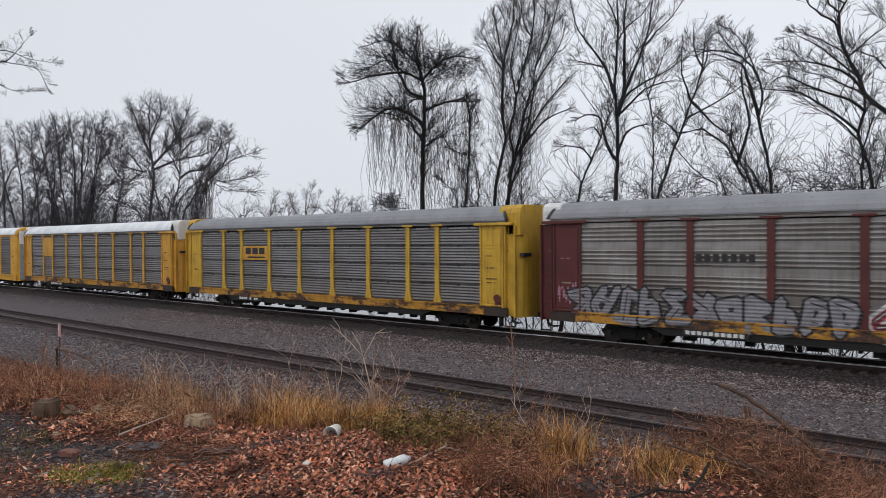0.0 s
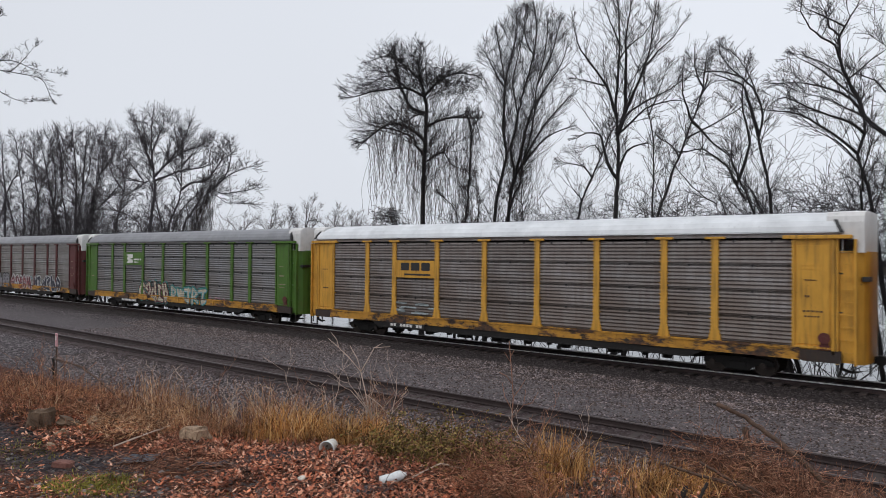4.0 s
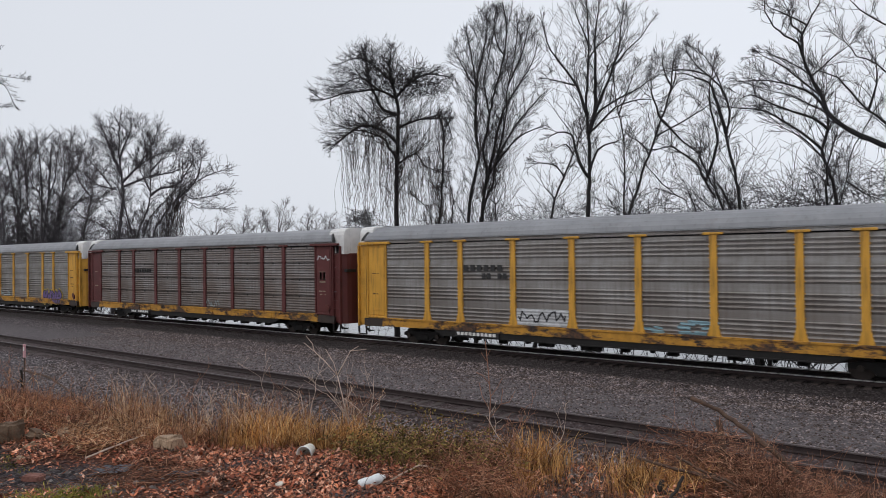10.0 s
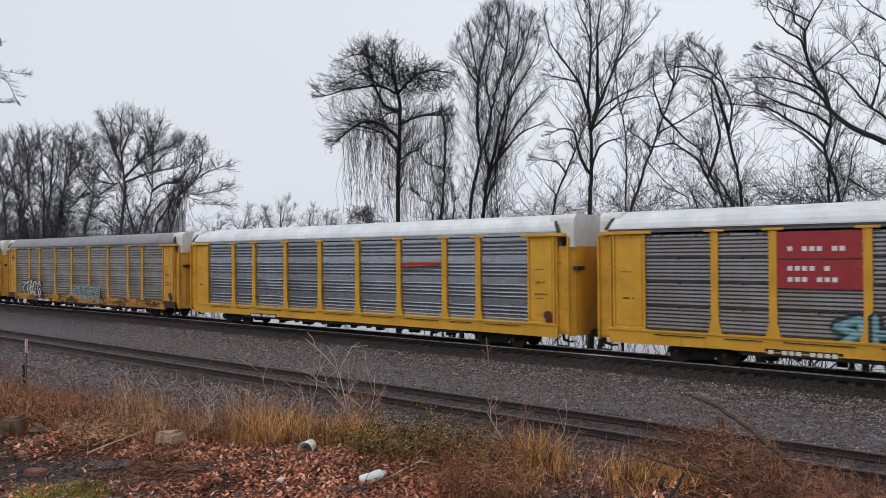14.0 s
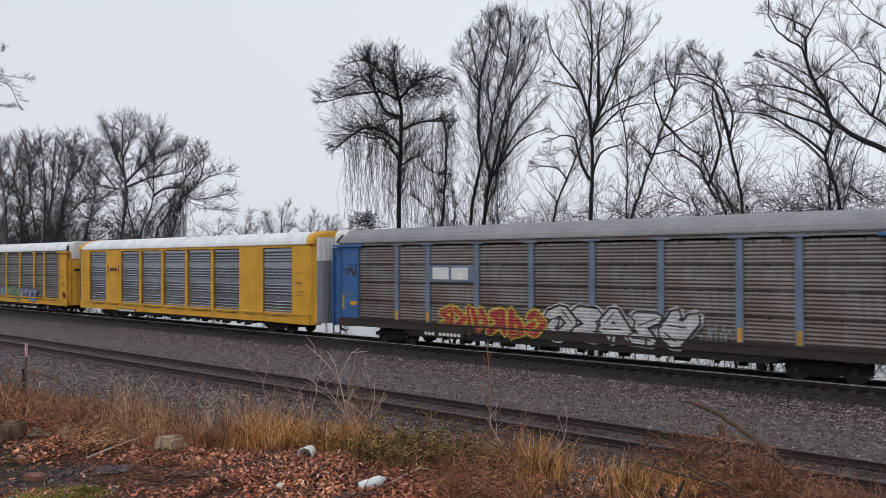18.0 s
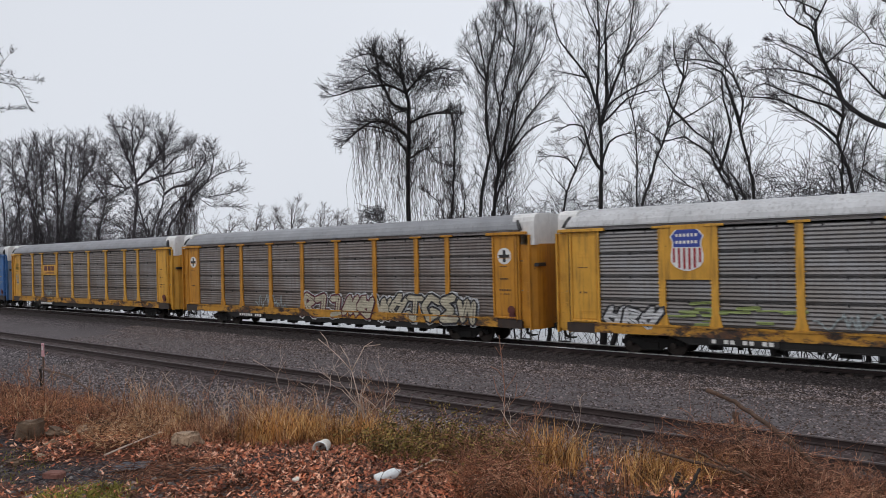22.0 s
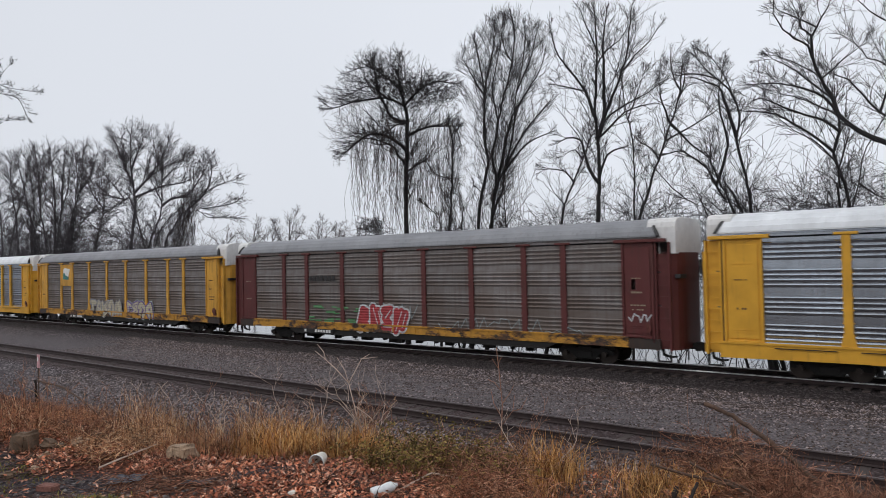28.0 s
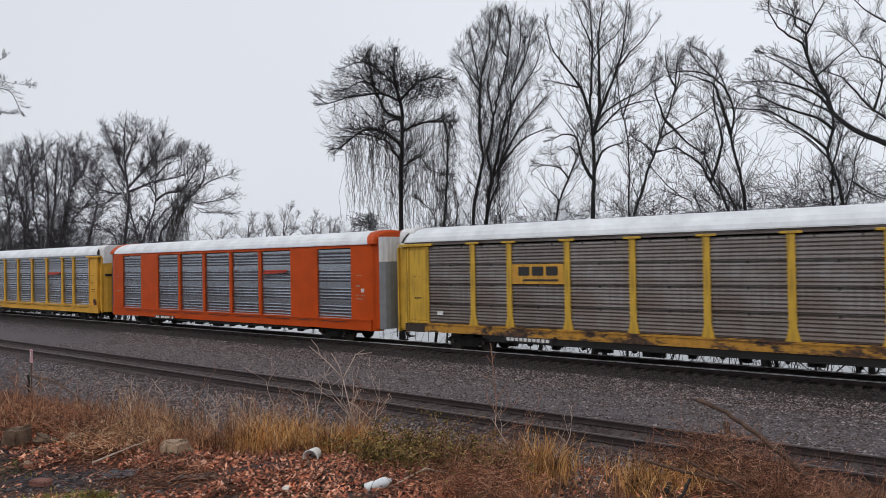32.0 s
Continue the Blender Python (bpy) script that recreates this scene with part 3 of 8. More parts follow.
def broad_rim_shape(bm):
    """The broad painted frame round the roof's end of a newer car."""
    rim_shape(bm)
    for v in bm.verts:
        v.co.x += 3.0 * (v.co.x + SLANT * (v.co.z - 5.25)) - 0.06


def ladder_shape(bm):
    """A recessed ladder bay 0.62 m wide: two stiles, a back sheet and rungs."""
    box(bm, 0.0, 0.07, SIDE - 0.06, SIDE + 0.12, 0.84, EAVE - 0.06, 0.01)
    box(bm, 0.53, 0.60, SIDE - 0.06, SIDE + 0.12, 0.84, EAVE - 0.06, 0.01)
    box(bm, 0.05, 0.55, SIDE + 0.07, SIDE + 0.11, 1.0, EAVE - 0.06)


def rung_shape(bm):
    box(bm, 0.05, 0.55, SIDE - 0.05, SIDE - 0.02, -0.012, 0.012)


def bay_shape(w):
    def build(bm):
        box(bm, 0, w, SIDE - 0.03, SIDE + 0.1, FLOOR - 0.1, EAVE - 0.05)
        box(bm, 0, 0.09, SIDE - 0.09, SIDE, FLOOR - 0.2, EAVE - 0.02, 0.01)
        box(bm, w - 0.09, w, SIDE - 0.09, SIDE, FLOOR - 0.2, EAVE - 0.02, 0.01)
        # the inner door leaf, with a shadow gap all round, its rails and a low threshold
        box(bm, 0.15, w - 0.15, SIDE - 0.055, SIDE, FLOOR + 0.12, EAVE - 0.25, 0.008)
        for z in (EAVE - 0.95, EAVE - 1.08, FLOOR + 0.42, FLOOR + 0.34):
            box(bm, 0.3, w - 0.3, SIDE - 0.068, SIDE - 0.05, z, z + 0.025)
        box(bm, 0.1, w - 0.1, SIDE - 0.12, SIDE, FLOOR - 0.02, FLOOR + 0.06, 0.01)
    return build


def plain_bay_shape(w):
    def build(bm):
        box(bm, 0, w, SIDE - 0.07, SIDE + 0.1, FLOOR - 0.08, EAVE + 0.02, 0.012)
    return build


def plain_end_shape(bm):
    """The flush corner of a newer car, with its curved outer edge."""
    prof = [(0.0, SIDE - 0.07), (1.2, SIDE - 0.07), (1.5, SIDE + 0.0), (1.72, SIDE + 0.2), (1.80, SIDE + 0.5), (0.0, SIDE + 0.5)]
    a = [bm.verts.new((x, y, 0.76)) for x, y in prof]
    b2 = [bm.verts.new((x, y, EAVE + 0.05)) for x, y in prof]
    bm.faces.new(a[::-1]), bm.faces.new(b2)
    for i in range(len(prof)):
        j = (i + 1) % len(prof)
        bm.faces.new((a[i], a[j], b2[j], b2[i]))


def mirrored(build):
    def flipped(bm):
        build(bm)
        for v in bm.verts:
            v.co.x = -v.co.x
        bmesh.ops.reverse_faces(bm, faces=bm.faces[:])
    return flipped


def lintel_shape(before, after):
    def build(bm):
        box(bm, -before, after, SIDE - 0.16, SIDE + 0.05, EAVE - 0.04, EAVE + 0.09, 0.012)
    return build


def old_sill_shape(low):
    """The shallow sill of an older car; low: how much deeper it hangs."""
    def build(bm):
        prism(bm, [(1.75, 1.30), (1.75, 0.91 - low), (5.2, 0.93 - low), (22.1, 0.93 - low), (25.6, 0.91 - low), (25.6, 1.30)], SIDE - 0.10, SIDE + 0.06)
        prism(bm, [(1.75, 1.34 - low), (1.75, 1.27 - low), (25.6, 1.27 - low), (25.6, 1.34 - low)], SIDE - 0.14, SIDE + 0.06)
        for x in np.arange(5.9, 22.0, 1.43):
            box(bm, x, x + 0.09, SIDE - 0.125, SIDE - 0.1, 0.95 - low, 1.27 - low)
    return build


def end_sill_shape(bm):
    """The sooty end of the sill under a ladder."""
    prism(bm, [(0.0, 0.93), (0.1, 0.88), (1.25, 0.88), (1.25, 1.28), (0.0, 1.28)], SIDE - 0.09, SIDE + 0.06)


def sill_shape(bm):
    """The side sill: a deep channel."""
    prism(bm, [(0.5, 1.30), (0.5, 0.76), (5.2, 0.80), (22.1, 0.80), (26.8, 0.76), (26.8, 1.30)], SIDE - 0.10, SIDE + 0.06)
    prism(bm, [(0.5, 1.34), (0.5, 1.27), (26.8, 1.27), (26.8, 1.34)], SIDE - 0.14, SIDE + 0.06)
    # the bottom flange, and a thin black bar along each bay
    prism(bm, [(5.2, 0.83), (5.2, 0.79), (22.1, 0.79), (22.1, 0.83)], SIDE - 0.13, SIDE - 0.02)
    for a, b2 in zip(STD, STD[1:]):
        k = len(bm.faces)
        box(bm, a + 0.34, b2 - 0.34, SIDE - 0.143, SIDE - 0.1, 1.165, 1.19)
        bm.faces.ensure_lookup_table()
        for f in bm.faces[k:]:
            f.material_index = 1


def frame_shape(bm):
    box(bm, 0.3, 27.0, -1.35, 1.5, 1.05, 1.30)
    prism(bm, [(2.4, 1.06), (5.6, 0.50), (21.7, 0.50), (24.9, 1.06)], -0.4, 0.4)
    prism(bm, [(5.2, 1.06), (5.9, 0.70), (21.4, 0.70), (22.1, 1.06)], -1.40, -1.3)
    prism(bm, [(5.2, 1.06), (5.9, 0.70), (21.4, 0.70), (22.1, 1.06)], 1.3, 1.40)


def chord_shape(bm):
    """The black lower chord inside the side sill."""
    prism(bm, [(4.7, 1.0), (5.5, 0.67), (21.8, 0.67), (22.6, 1.0)], SIDE - 0.05, SIDE + 0.10)
    box(bm, 5.5, 21.8, SIDE - 0.08, SIDE + 0.02, 0.64, 0.69)


def hanger_shape(w, low):
    def build(bm):
        box(bm, -w / 2, w / 2, -1.3, -1.05, low, 0.95, 0.015)
        box(bm, -0.08, 0.08, -1.3, 1.3, low + 0.05, 0.95)
    return build


def truck_frame_shape(bm):
    """A cast side frame with its bolster and springs, both sides, x = 0 at the pivot."""
    for y in (-1.05, 0.93):
        prism(bm, [(-1.25, 0.40), (-1.25, 0.56), (-0.9, 0.66), (0.9, 0.66), (1.25, 0.56), (1.25, 0.40), (0.62, 0.40), (0.42, 0.20), (-0.42, 0.20), (-0.62, 0.40)], y, y + 0.12)
        box(bm, -0.3, 0.3, y - 0.04, y + 0.16, 0.24, 0.52, 0.02)
    box(bm, -0.25, 0.25, -1.0, 1.0, 0.5, 0.95)


def disc(bm, r, y0, y1, k=20):
    a = [bm.verts.new((r * math.cos(2 * math.pi * i / k), y0, r * math.sin(2 * math.pi * i / k))) for i in range(k)]
    b = [bm.verts.new((r * math.cos(2 * math.pi * i / k), y1, r * math.sin(2 * math.pi * i / k))) for i in range(k)]
    bm.faces.new(a[::-1]), bm.faces.new(b)
    for i in range(k):
        bm.faces.new((a[i], a[(i + 1) % k], b[(i + 1) % k], b[i]))


def wheelset_shape(bm):
    for s in (-1, 1):
        disc(bm, 0.42, s * 0.72 - 0.065, s * 0.72 + 0.065)
        disc(bm, 0.445, s * 0.655 - 0.015, s * 0.655 + 0.015)
        disc(bm, 0.11, s * 1.07 - 0.09, s * 1.07 + 0.09, 8)
    disc(bm, 0.08, -1.0, 1.0, 10)


def coupler_shape(bm):
    """A draft gear and knuckle, x = 0 at the car's end."""
    prism(bm, [(-0.4, 0.80), (0.45, 0.80), (0.45, 0.74), (0.62, 0.72), (0.7, 0.80), (0.7, 1.04), (0.5, 1.08), (0.45, 1.02), (-0.4, 1.02)], -0.16, 0.16)


def hose_shape(bm):
    box(bm, -0.03, 0.03, -0.03, 0.03, -0.55, 0.05, 0.012)


def step_shape(bm):
    """The dark brake step on an end door."""
    box(bm, 0.0, 0.22, -1.42, -0.75, 3.62, 3.78, 0.01)


def stirrup_shape(bm):
    """A hanging step of flat bar under a ladder."""
    prism(bm, [(0.02, 0.86), (0.02, 0.42), (0.58, 0.42), (0.58, 0.86), (0.53, 0.86), (0.53, 0.47), (0.07, 0.47), (0.07, 0.86)], SIDE - 0.04, SIDE + 0.03)


def brake_pipe_shape(bm):
    """A brake pipe and its bracket under the end platform."""
    prism(bm, [(0.0, 0.92), (0.06, 0.60), (0.36, 0.52), (0.62, 0.56), (0.62, 0.62), (0.36, 0.60), (0.14, 0.68), (0.10, 0.92)], SIDE + 0.45, SIDE + 0.53)


def slit_shade_shape(bm):
    """A black strip that paints the shade of the slit between the ladder and the end panel."""
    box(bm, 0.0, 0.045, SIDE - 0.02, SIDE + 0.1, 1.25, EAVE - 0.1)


def brake_shape(bm):
    """A rusty brake wheel on its gear box, low on the side by the end panel."""
    disc(bm, 0.19, SIDE - 0.17, SIDE - 0.145, 16)
    disc(bm, 0.06, SIDE - 0.19, SIDE - 0.03, 10)
    bmesh.ops.translate(bm, verts=bm.verts[:], vec=(0.17, 0, 1.70))
    prism(bm, [(0.0, 1.30), (0.34, 1.30), (0.30, 1.52), (0.22, 1.72), (0.12, 1.72), (0.03, 1.5)], SIDE - 0.12, SIDE - 0.02)


def top_rail_shape(bm):
    """The plain grey rail between the siding and the roof's edge, with one long groove."""
    sweep_x(bm, [(SIDE - 0.045, 5.095), (SIDE - 0.045, 5.17), (SIDE - 0.02, 5.178), (SIDE - 0.02, 5.19), (SIDE - 0.04, 5.196), (SIDE - 0.04, 5.245), (SIDE + 0.1, 5.245), (SIDE + 0.1, 5.095)], 0.5, 26.8)


def far_side_shape(bm):
    box(bm, 0.3, 27.0, 1.50, 1.57, 1.0, 5.30)


def deck_shape(bm):
    for z in (2.55, 3.85):
        box(bm, 0.4, 26.9, SIDE + 0.07, 1.49, z, z + 0.05)


STD = (2.0, 4.6, 6.57, 9.42, 12.27, 15.12, 17.97, 20.82, 22.75, 25.35)


def flat_sign(car, name, x0, x1, z0, z1, mat, label="", lift=0.0):
    bm = bmesh.new()
    y = SIDE - 0.075 - lift
    box(bm, x0, x1, y, y + 0.02, z0, z1)
    return part(name, bm, mat, car, label)


def slab_text(car, text, x, z, size, mat, label, y=SIDE - 0.072):
    cu = bpy.data.curves.new("lettering", "FONT")
    cu.body, cu.size, cu.extrude, cu.offset = text, size, 0.004, 0.012 * size
    ob = new("lettering", cu)
    ob.matrix_basis = pose(0, 0, 0, 90)
    deps = bpy.context.evaluated_depsgraph_get()
    me = bpy.data.meshes.new_from_object(ob.evaluated_get(deps))
    bpy.data.objects.remove(ob)
    me.materials.clear()
    me.materials.append(mat)
    o = new("lettering", me)
    o.parent = car
    o.matrix_basis = pose(x, y, z, 90)
    return tagged(o, label)


def bars(car, name, x0, x1, z0, z1, mat, label, count, seed, lift=0.0):
    """Writing that is not spelled out: a row of plain blocks, joined where they are tiny."""
    rnd = random.Random(seed)
    step = (x1 - x0) / count
    y = SIDE - 0.085 - lift
    spots = [x0 + step * i for i in range(count) if i == 0 or rnd.random() < 0.88]
    if step < 0.14:
        bm = bmesh.new()
        for x in spots:
            box(bm, x, x + step * 0.68, y, y + 0.015, z0, z1)
        return tagged(part(name, bm, mat, car, label), kind="stuff")
    root = None
    for x in spots:
        bm = bmesh.new()
        box(bm, x, x + step * 0.68, y, y + 0.015, z0, z1)
        ob = part("letter_block" if root else name, bm, mat, root or car, "" if root else label)
        root = root or ob
    return root


def capsule(bm, p, q, r, y, k=5):
    """A flat rounded stroke from p to q in x and z."""
    a = math.atan2(q[1] - p[1], q[0] - p[0])
    pts = [(q[0] + r * math.cos(a + t), q[1] + r * math.sin(a + t)) for t in np.linspace(-math.pi / 2, math.pi / 2, k)]
    pts += [(p[0] + r * math.cos(a + t), p[1] + r * math.sin(a + t)) for t in np.linspace(math.pi / 2, 3 * math.pi / 2, k)]
    bm.faces.new([bm.verts.new((x, y, z)) for x, z in pts])


BANDS = ([[(0.05, 0.1), (0.3, 1.0), (0.55, 0.15), (0.8, 0.95), (1.0, 0.2)]], [[(0.95, 0.9), (0.2, 0.95), (0.75, 0.5), (0.1, 0.1), (0.9, 0.05)]],
         [[(0.15, 1.0), (0.2, 0.0), (0.85, 0.15), (0.6, 0.6), (0.3, 0.55)]], [[(0.0, 0.05), (0.45, 1.0), (0.95, 0.6), (0.6, 0.0)], [(0.25, 0.4), (0.9, 0.35)]],
         [[(0.95, 0.75), (0.5, 1.0), (0.05, 0.5), (0.45, 0.0), (0.95, 0.25), (0.6, 0.5)]], [[(0.0, 0.9), (1.0, 1.0)], [(0.55, 0.95), (0.4, 0.05), (0.9, 0.2)]],
         [[(0.1, 0.0), (0.15, 1.0), (0.9, 0.75), (0.3, 0.45), (1.0, 0.0)]])


def graffiti(car, x0, x1, z0, z1, count, fill, line, label, seed, shade=None, halo=None, fat=0.16):
    """A row of fat sprayed shapes with an outline: bent bands that loop, no letters."""
    rnd = random.Random(seed)
    z0 = max(z0, 0.97)
    w, hgt = (x1 - x0) / count, z1 - z0
    y = SIDE - 0.071
    cells = []
    for i in range(count):
        # each piece is an angular band, stretched, flipped and knocked about in its own cell
        r = fat * min(w, hgt) * rnd.uniform(0.75, 1.05)
        fx, fz = rnd.choice((-1, 1)), rnd.choice((-1, 1))
        lean = rnd.uniform(-0.15, 0.25) * hgt
        cell = []
        for band in rnd.choice(BANDS):
            knots = []
            for u, v in band:
                u, v = fx * (u - 0.5) * 1.08 + rnd.uniform(-0.09, 0.09), fz * (v - 0.5) + rnd.uniform(-0.08, 0.08)
                knots.append((x0 + (i + 0.5) * w + u * (w - r) + v * lean, (z0 + z1) / 2 + v * (hgt - 1.6 * r)))
            cell += [(p, q, r * rnd.uniform(0.8, 1.15)) for p, q in zip(knots, knots[1:])]
        cells.append(cell)
    root, j = None, 0
    if halo:
        bm = bmesh.new()
        for p, q, r in [s for cell in cells for s in cell]:
            j += 1
            capsule(bm, p, q, r + 0.15, y - 0.0001 * j, 4)
        root = tagged(part("graffiti", bm, M["g_" + halo], car, label), kind="stuff")
    for i, cell in enumerate(cells):
        # each piece overlaps the one before it: outline, shade, fill, thin inner lines
        layers = [("outline", line, 1.0, 0.10, 0.006), ("shade", shade, 1.0, 0.0, 0.0095), ("fill", fill, 0.66 if shade else 1.0, 0.0, 0.012), ("inner_line", line, 0.13, 0.0, 0.0145)]
        for name, key, size, more, out in layers:
            if not key or (name == "inner_line" and rnd.random() < 0.35):
                continue
            bm = bmesh.new()
            for k, (p, q, r) in enumerate(cell if name != "inner_line" else cell[1::2]):
                drop = 0.22 * r if name == "shade" else 0.0
                capsule(bm, (p[0], p[1] - drop), (q[0], q[1] - drop), r * size + more, y - out - 0.011 * i - 0.0003 * k, 3 if fat < 0.25 else 6)
            ob = part(name if root else "graffiti", bm, M["g_" + key], root or car, "" if root else label)
            root = root or ob
    return root


def mark_plate(car, x0, x1, z0, z1, paint, ink, seed=1):
    """A painted plate with a blocked-out maker's mark and an underline."""
    p = flat_sign(car, "logo_plate", x0, x1, z0, z1, M[paint], "yellow plate with a dark blocked mark", 0.0)
    w, hh = x1 - x0, z1 - z0
    for k in range(3):
        # three plain blocks, their corners cut
        bm = bmesh.new()
        a, b2 = x0 + w * (0.13 + 0.27 * k), x0 + w * (0.35 + 0.27 * k)
        lo, hi, cut = z0 + 0.42 * hh, z0 + 0.87 * hh, 0.014 * w
        prism(bm, [(a + cut, lo), (b2 - cut, lo), (b2, lo + cut), (b2, hi - cut), (b2 - cut, hi), (a + cut, hi), (a, hi - cut), (a, lo + cut)], SIDE - 0.081, SIDE - 0.061)
        part("mark_block", bm, M[ink], p)
    bm = bmesh.new()
    box(bm, x0 + 0.22 * w, x0 + 0.9 * w, SIDE - 0.081, SIDE - 0.07, z0 + 0.14 * hh, z0 + 0.24 * hh)
    part("underline", bm, M[ink], p)
    return p


def shield(car, x, z, w, hh):
    """A striped shield on a yellow plate: blue top, white and red bars."""
    plate = flat_sign(car, "logo_plate", x - w * 0.82, x + w * 0.82, z - hh * 0.72, z + hh * 0.62, M["yellow"], "yellow plate with a blue and striped shield")

    def half(zz):
        """Half the shield's width: pointed shoulders, a waist, a full round belly."""
        return w * float(np.interp((zz - z) / hh, (-0.52, -0.50, -0.46, -0.40, -0.28, -0.10, 0.06, 0.20, 0.34, 0.42, 0.46, 0.5), (0.0, 0.10, 0.22, 0.37, 0.47, 0.48, 0.43, 0.42, 0.50, 0.40, 0.38, 0.30)))
    zs = np.linspace(z - hh * 0.51, z + hh * 0.5, 34)
    bm = bmesh.new()
    prism(bm, [(x - half(q) - 0.03, q) for q in zs] + [(x + half(q) + 0.03, q) for q in zs[::-1]], SIDE - 0.092, SIDE - 0.075)
    s = part("shield", bm, M["white"], plate, "white shield edge")
    bm = bmesh.new()
    zt = [q for q in zs if q > z + hh * 0.05]
    prism(bm, [(x - half(q) + 0.02, q) for q in zt] + [(x + half(q) - 0.02, q) for q in zt[::-1]], SIDE - 0.100, SIDE - 0.088)
    part("shield_top", bm, M["sign_blue"], s)
    for r, zz in enumerate((z + hh * 0.36, z + hh * 0.19)):
        bm = bmesh.new()
        for k in range(6):
            xx = x - w * 0.34 + k * w * 0.118
            box(bm, xx, xx + w * 0.075, SIDE - 0.106, SIDE - 0.098, zz - hh * 0.035, zz + hh * 0.04)
        part("lettering", bm, M["white"], s)
    for k in range(6):
        bm = bmesh.new()
        xx = x - w * 0.40 + k * w * 0.16
        low = z - hh * (0.47 if k in (2, 3) else 0.43 if k in (1, 4) else 0.30)
        box(bm, xx - w * 0.035, xx + w * 0.035, SIDE - 0.100, SIDE - 0.090, low, z + hh * 0.05)
        part("stripe", bm, M["sign_red"], s)
    return plate


def make_car(label, paint, roof, side, profile="seam", sill=None, end_top="hood", wide=False, flare=True, ribbed=False, bracket=None, panel=None, low=0.0):
    """An enclosed auto-carrying freight car; x runs from 0 to 27.3, y = 0 on the track's middle, z = 0 on the rail."""
    car = tagged(new("autorack_car"), label, "freight car", "cars of the train")
    P, S = M[paint], M[side]
    link_part("underframe", cached("underframe", frame_shape, M["iron"]), car, "black steel underframe")
    link_part("lower_chord", cached("lower_chord", chord_shape, M["iron"]), car)
    for k, (x, w, foot) in enumerate(HANGERS):
        link_part("underframe_box", cached("underframe_box:%d" % k, hanger_shape(w, foot), M["iron"]), car, "", (x, 0, 0))
    newer = paint in ("yellow_new", "orange")
    link_part("side_sill", cached("side_sill:%d%.2f" % (newer, low), sill_shape if newer else old_sill_shape(low), M[sill or ("yellow_sill" if paint in ("yellow", "yellow_old", "yellow_pale") else paint)]), car)
    if not newer:
        for x in (0.49, 25.61):
            link_part("end_sill", cached("end_sill", end_sill_shape, M["sill_rust"]), car, "sooty brown end of the sill", (x, 0, 0))
    link_part("far_side", cached("far_side", far_side_shape, S), car)
    link_part("deck", cached("deck", deck_shape, M["grey"]), car)
    for x in (0.12, 25.29):
        link_part("end_liner", cached("end_liner", end_liner_shape, M[panel or paint]), car, "", (x, 0, 0))
    link_part("top_rail", cached("top_rail", top_rail_shape, P if wide else S), car)
    link_part("roof", cached("roof:%d" % ribbed, roof_shape(ribbed), M[roof]), car)
    edges = [STD[0], *STD[1:-1], STD[-1]]
    if wide:
        # broad painted panels in place of some of the posts
        edges = [1.9, 4.4, 6.6, 9.25, 12.05, 14.9, 17.75, 20.5, 22.75, 25.35]
        panels = {1, 7}
        for i in range(len(edges) - 1):
            a, w = edges[i], edges[i + 1] - edges[i]
            if i in panels:
                link_part("panel", cached("panel:%.2f" % w, plain_bay_shape(w), M[panel or paint]), car, "", (a, 0, 0))
            else:
                link_part("siding", cached("siding:%s%.2f" % (profile, w), sheet(w, profile), S), car, "", (a, 0, 0))
        posts = [9.25, 12.05, 14.9, 17.75]
    else:
        for a, b2 in zip(edges, edges[1:]):
            link_part("siding", cached("siding:%s%.2f" % (profile, b2 - a), sheet(b2 - a, profile), S), car, "", (a, 0, 0))
        posts = edges[1:-1]
    for x in posts:
        p = link_part("post", cached("post:%d%.2f" % (flare, low), post_shape(flare, low), P), car, "", (x, 0, 0))
        link_part("bracket", cached("bracket", bracket_shape, M[bracket or paint]), p)
    if wide:
        link_part("corner_panel", cached("corner_panel", plain_end_shape, P), car, "", (25.35, 0, 0))
        link_part("corner_panel", cached("corner_panel:m", mirrored(plain_end_shape), P), car, "", (1.9, 0, 0))
    else:
        for x, w in ((0.66, 1.34), (25.35, 1.32)):
            p = link_part("end_panel", cached("end_panel:%.2f" % w, bay_shape(w), M[panel or paint]), car, "", (x, 0, 0))
            before, after = (0.5, w + 0.25) if x < 5 else (0.28, w + 0.5)
            link_part("lintel", cached("lintel:%.2f" % w, lintel_shape(before, after), M[panel or paint]), p)
        for x in (0.0, 26.70):
            link_part("stirrup_step", cached("stirrup_step", stirrup_shape, M["iron"]), car, "black steel hanging step", (x, 0, 0))
            link_part("brake_pipe", cached("brake_pipe", brake_pipe_shape, M["iron"]), car, "", (x, 0, 0))
            link_part("door_seal", cached("door_seal", slit_shade_shape, M["black"]), car, "black strip filling the dark slit by the ladder", (0.607 if x < 5 else 26.678, 0, 0))
            p = link_part("ladder", cached("ladder", ladder_shape, M[panel or paint]), car, "", (x, 0, 0))
            for z in np.arange(1.25, 4.95, 0.42):
                link_part("rung", cached("rung", rung_shape, M[panel or paint]), p, "", (0, 0, z))
    bm_rim = cached("roof_frame", broad_rim_shape, P) if wide else cached("roof_seal", rim_shape, M["black"])
    for x, turn in ((26.85, 0), (0.45, 180)):
        link_part("roof_seal", bm_rim, car, "", (x, 0, 0), turn)
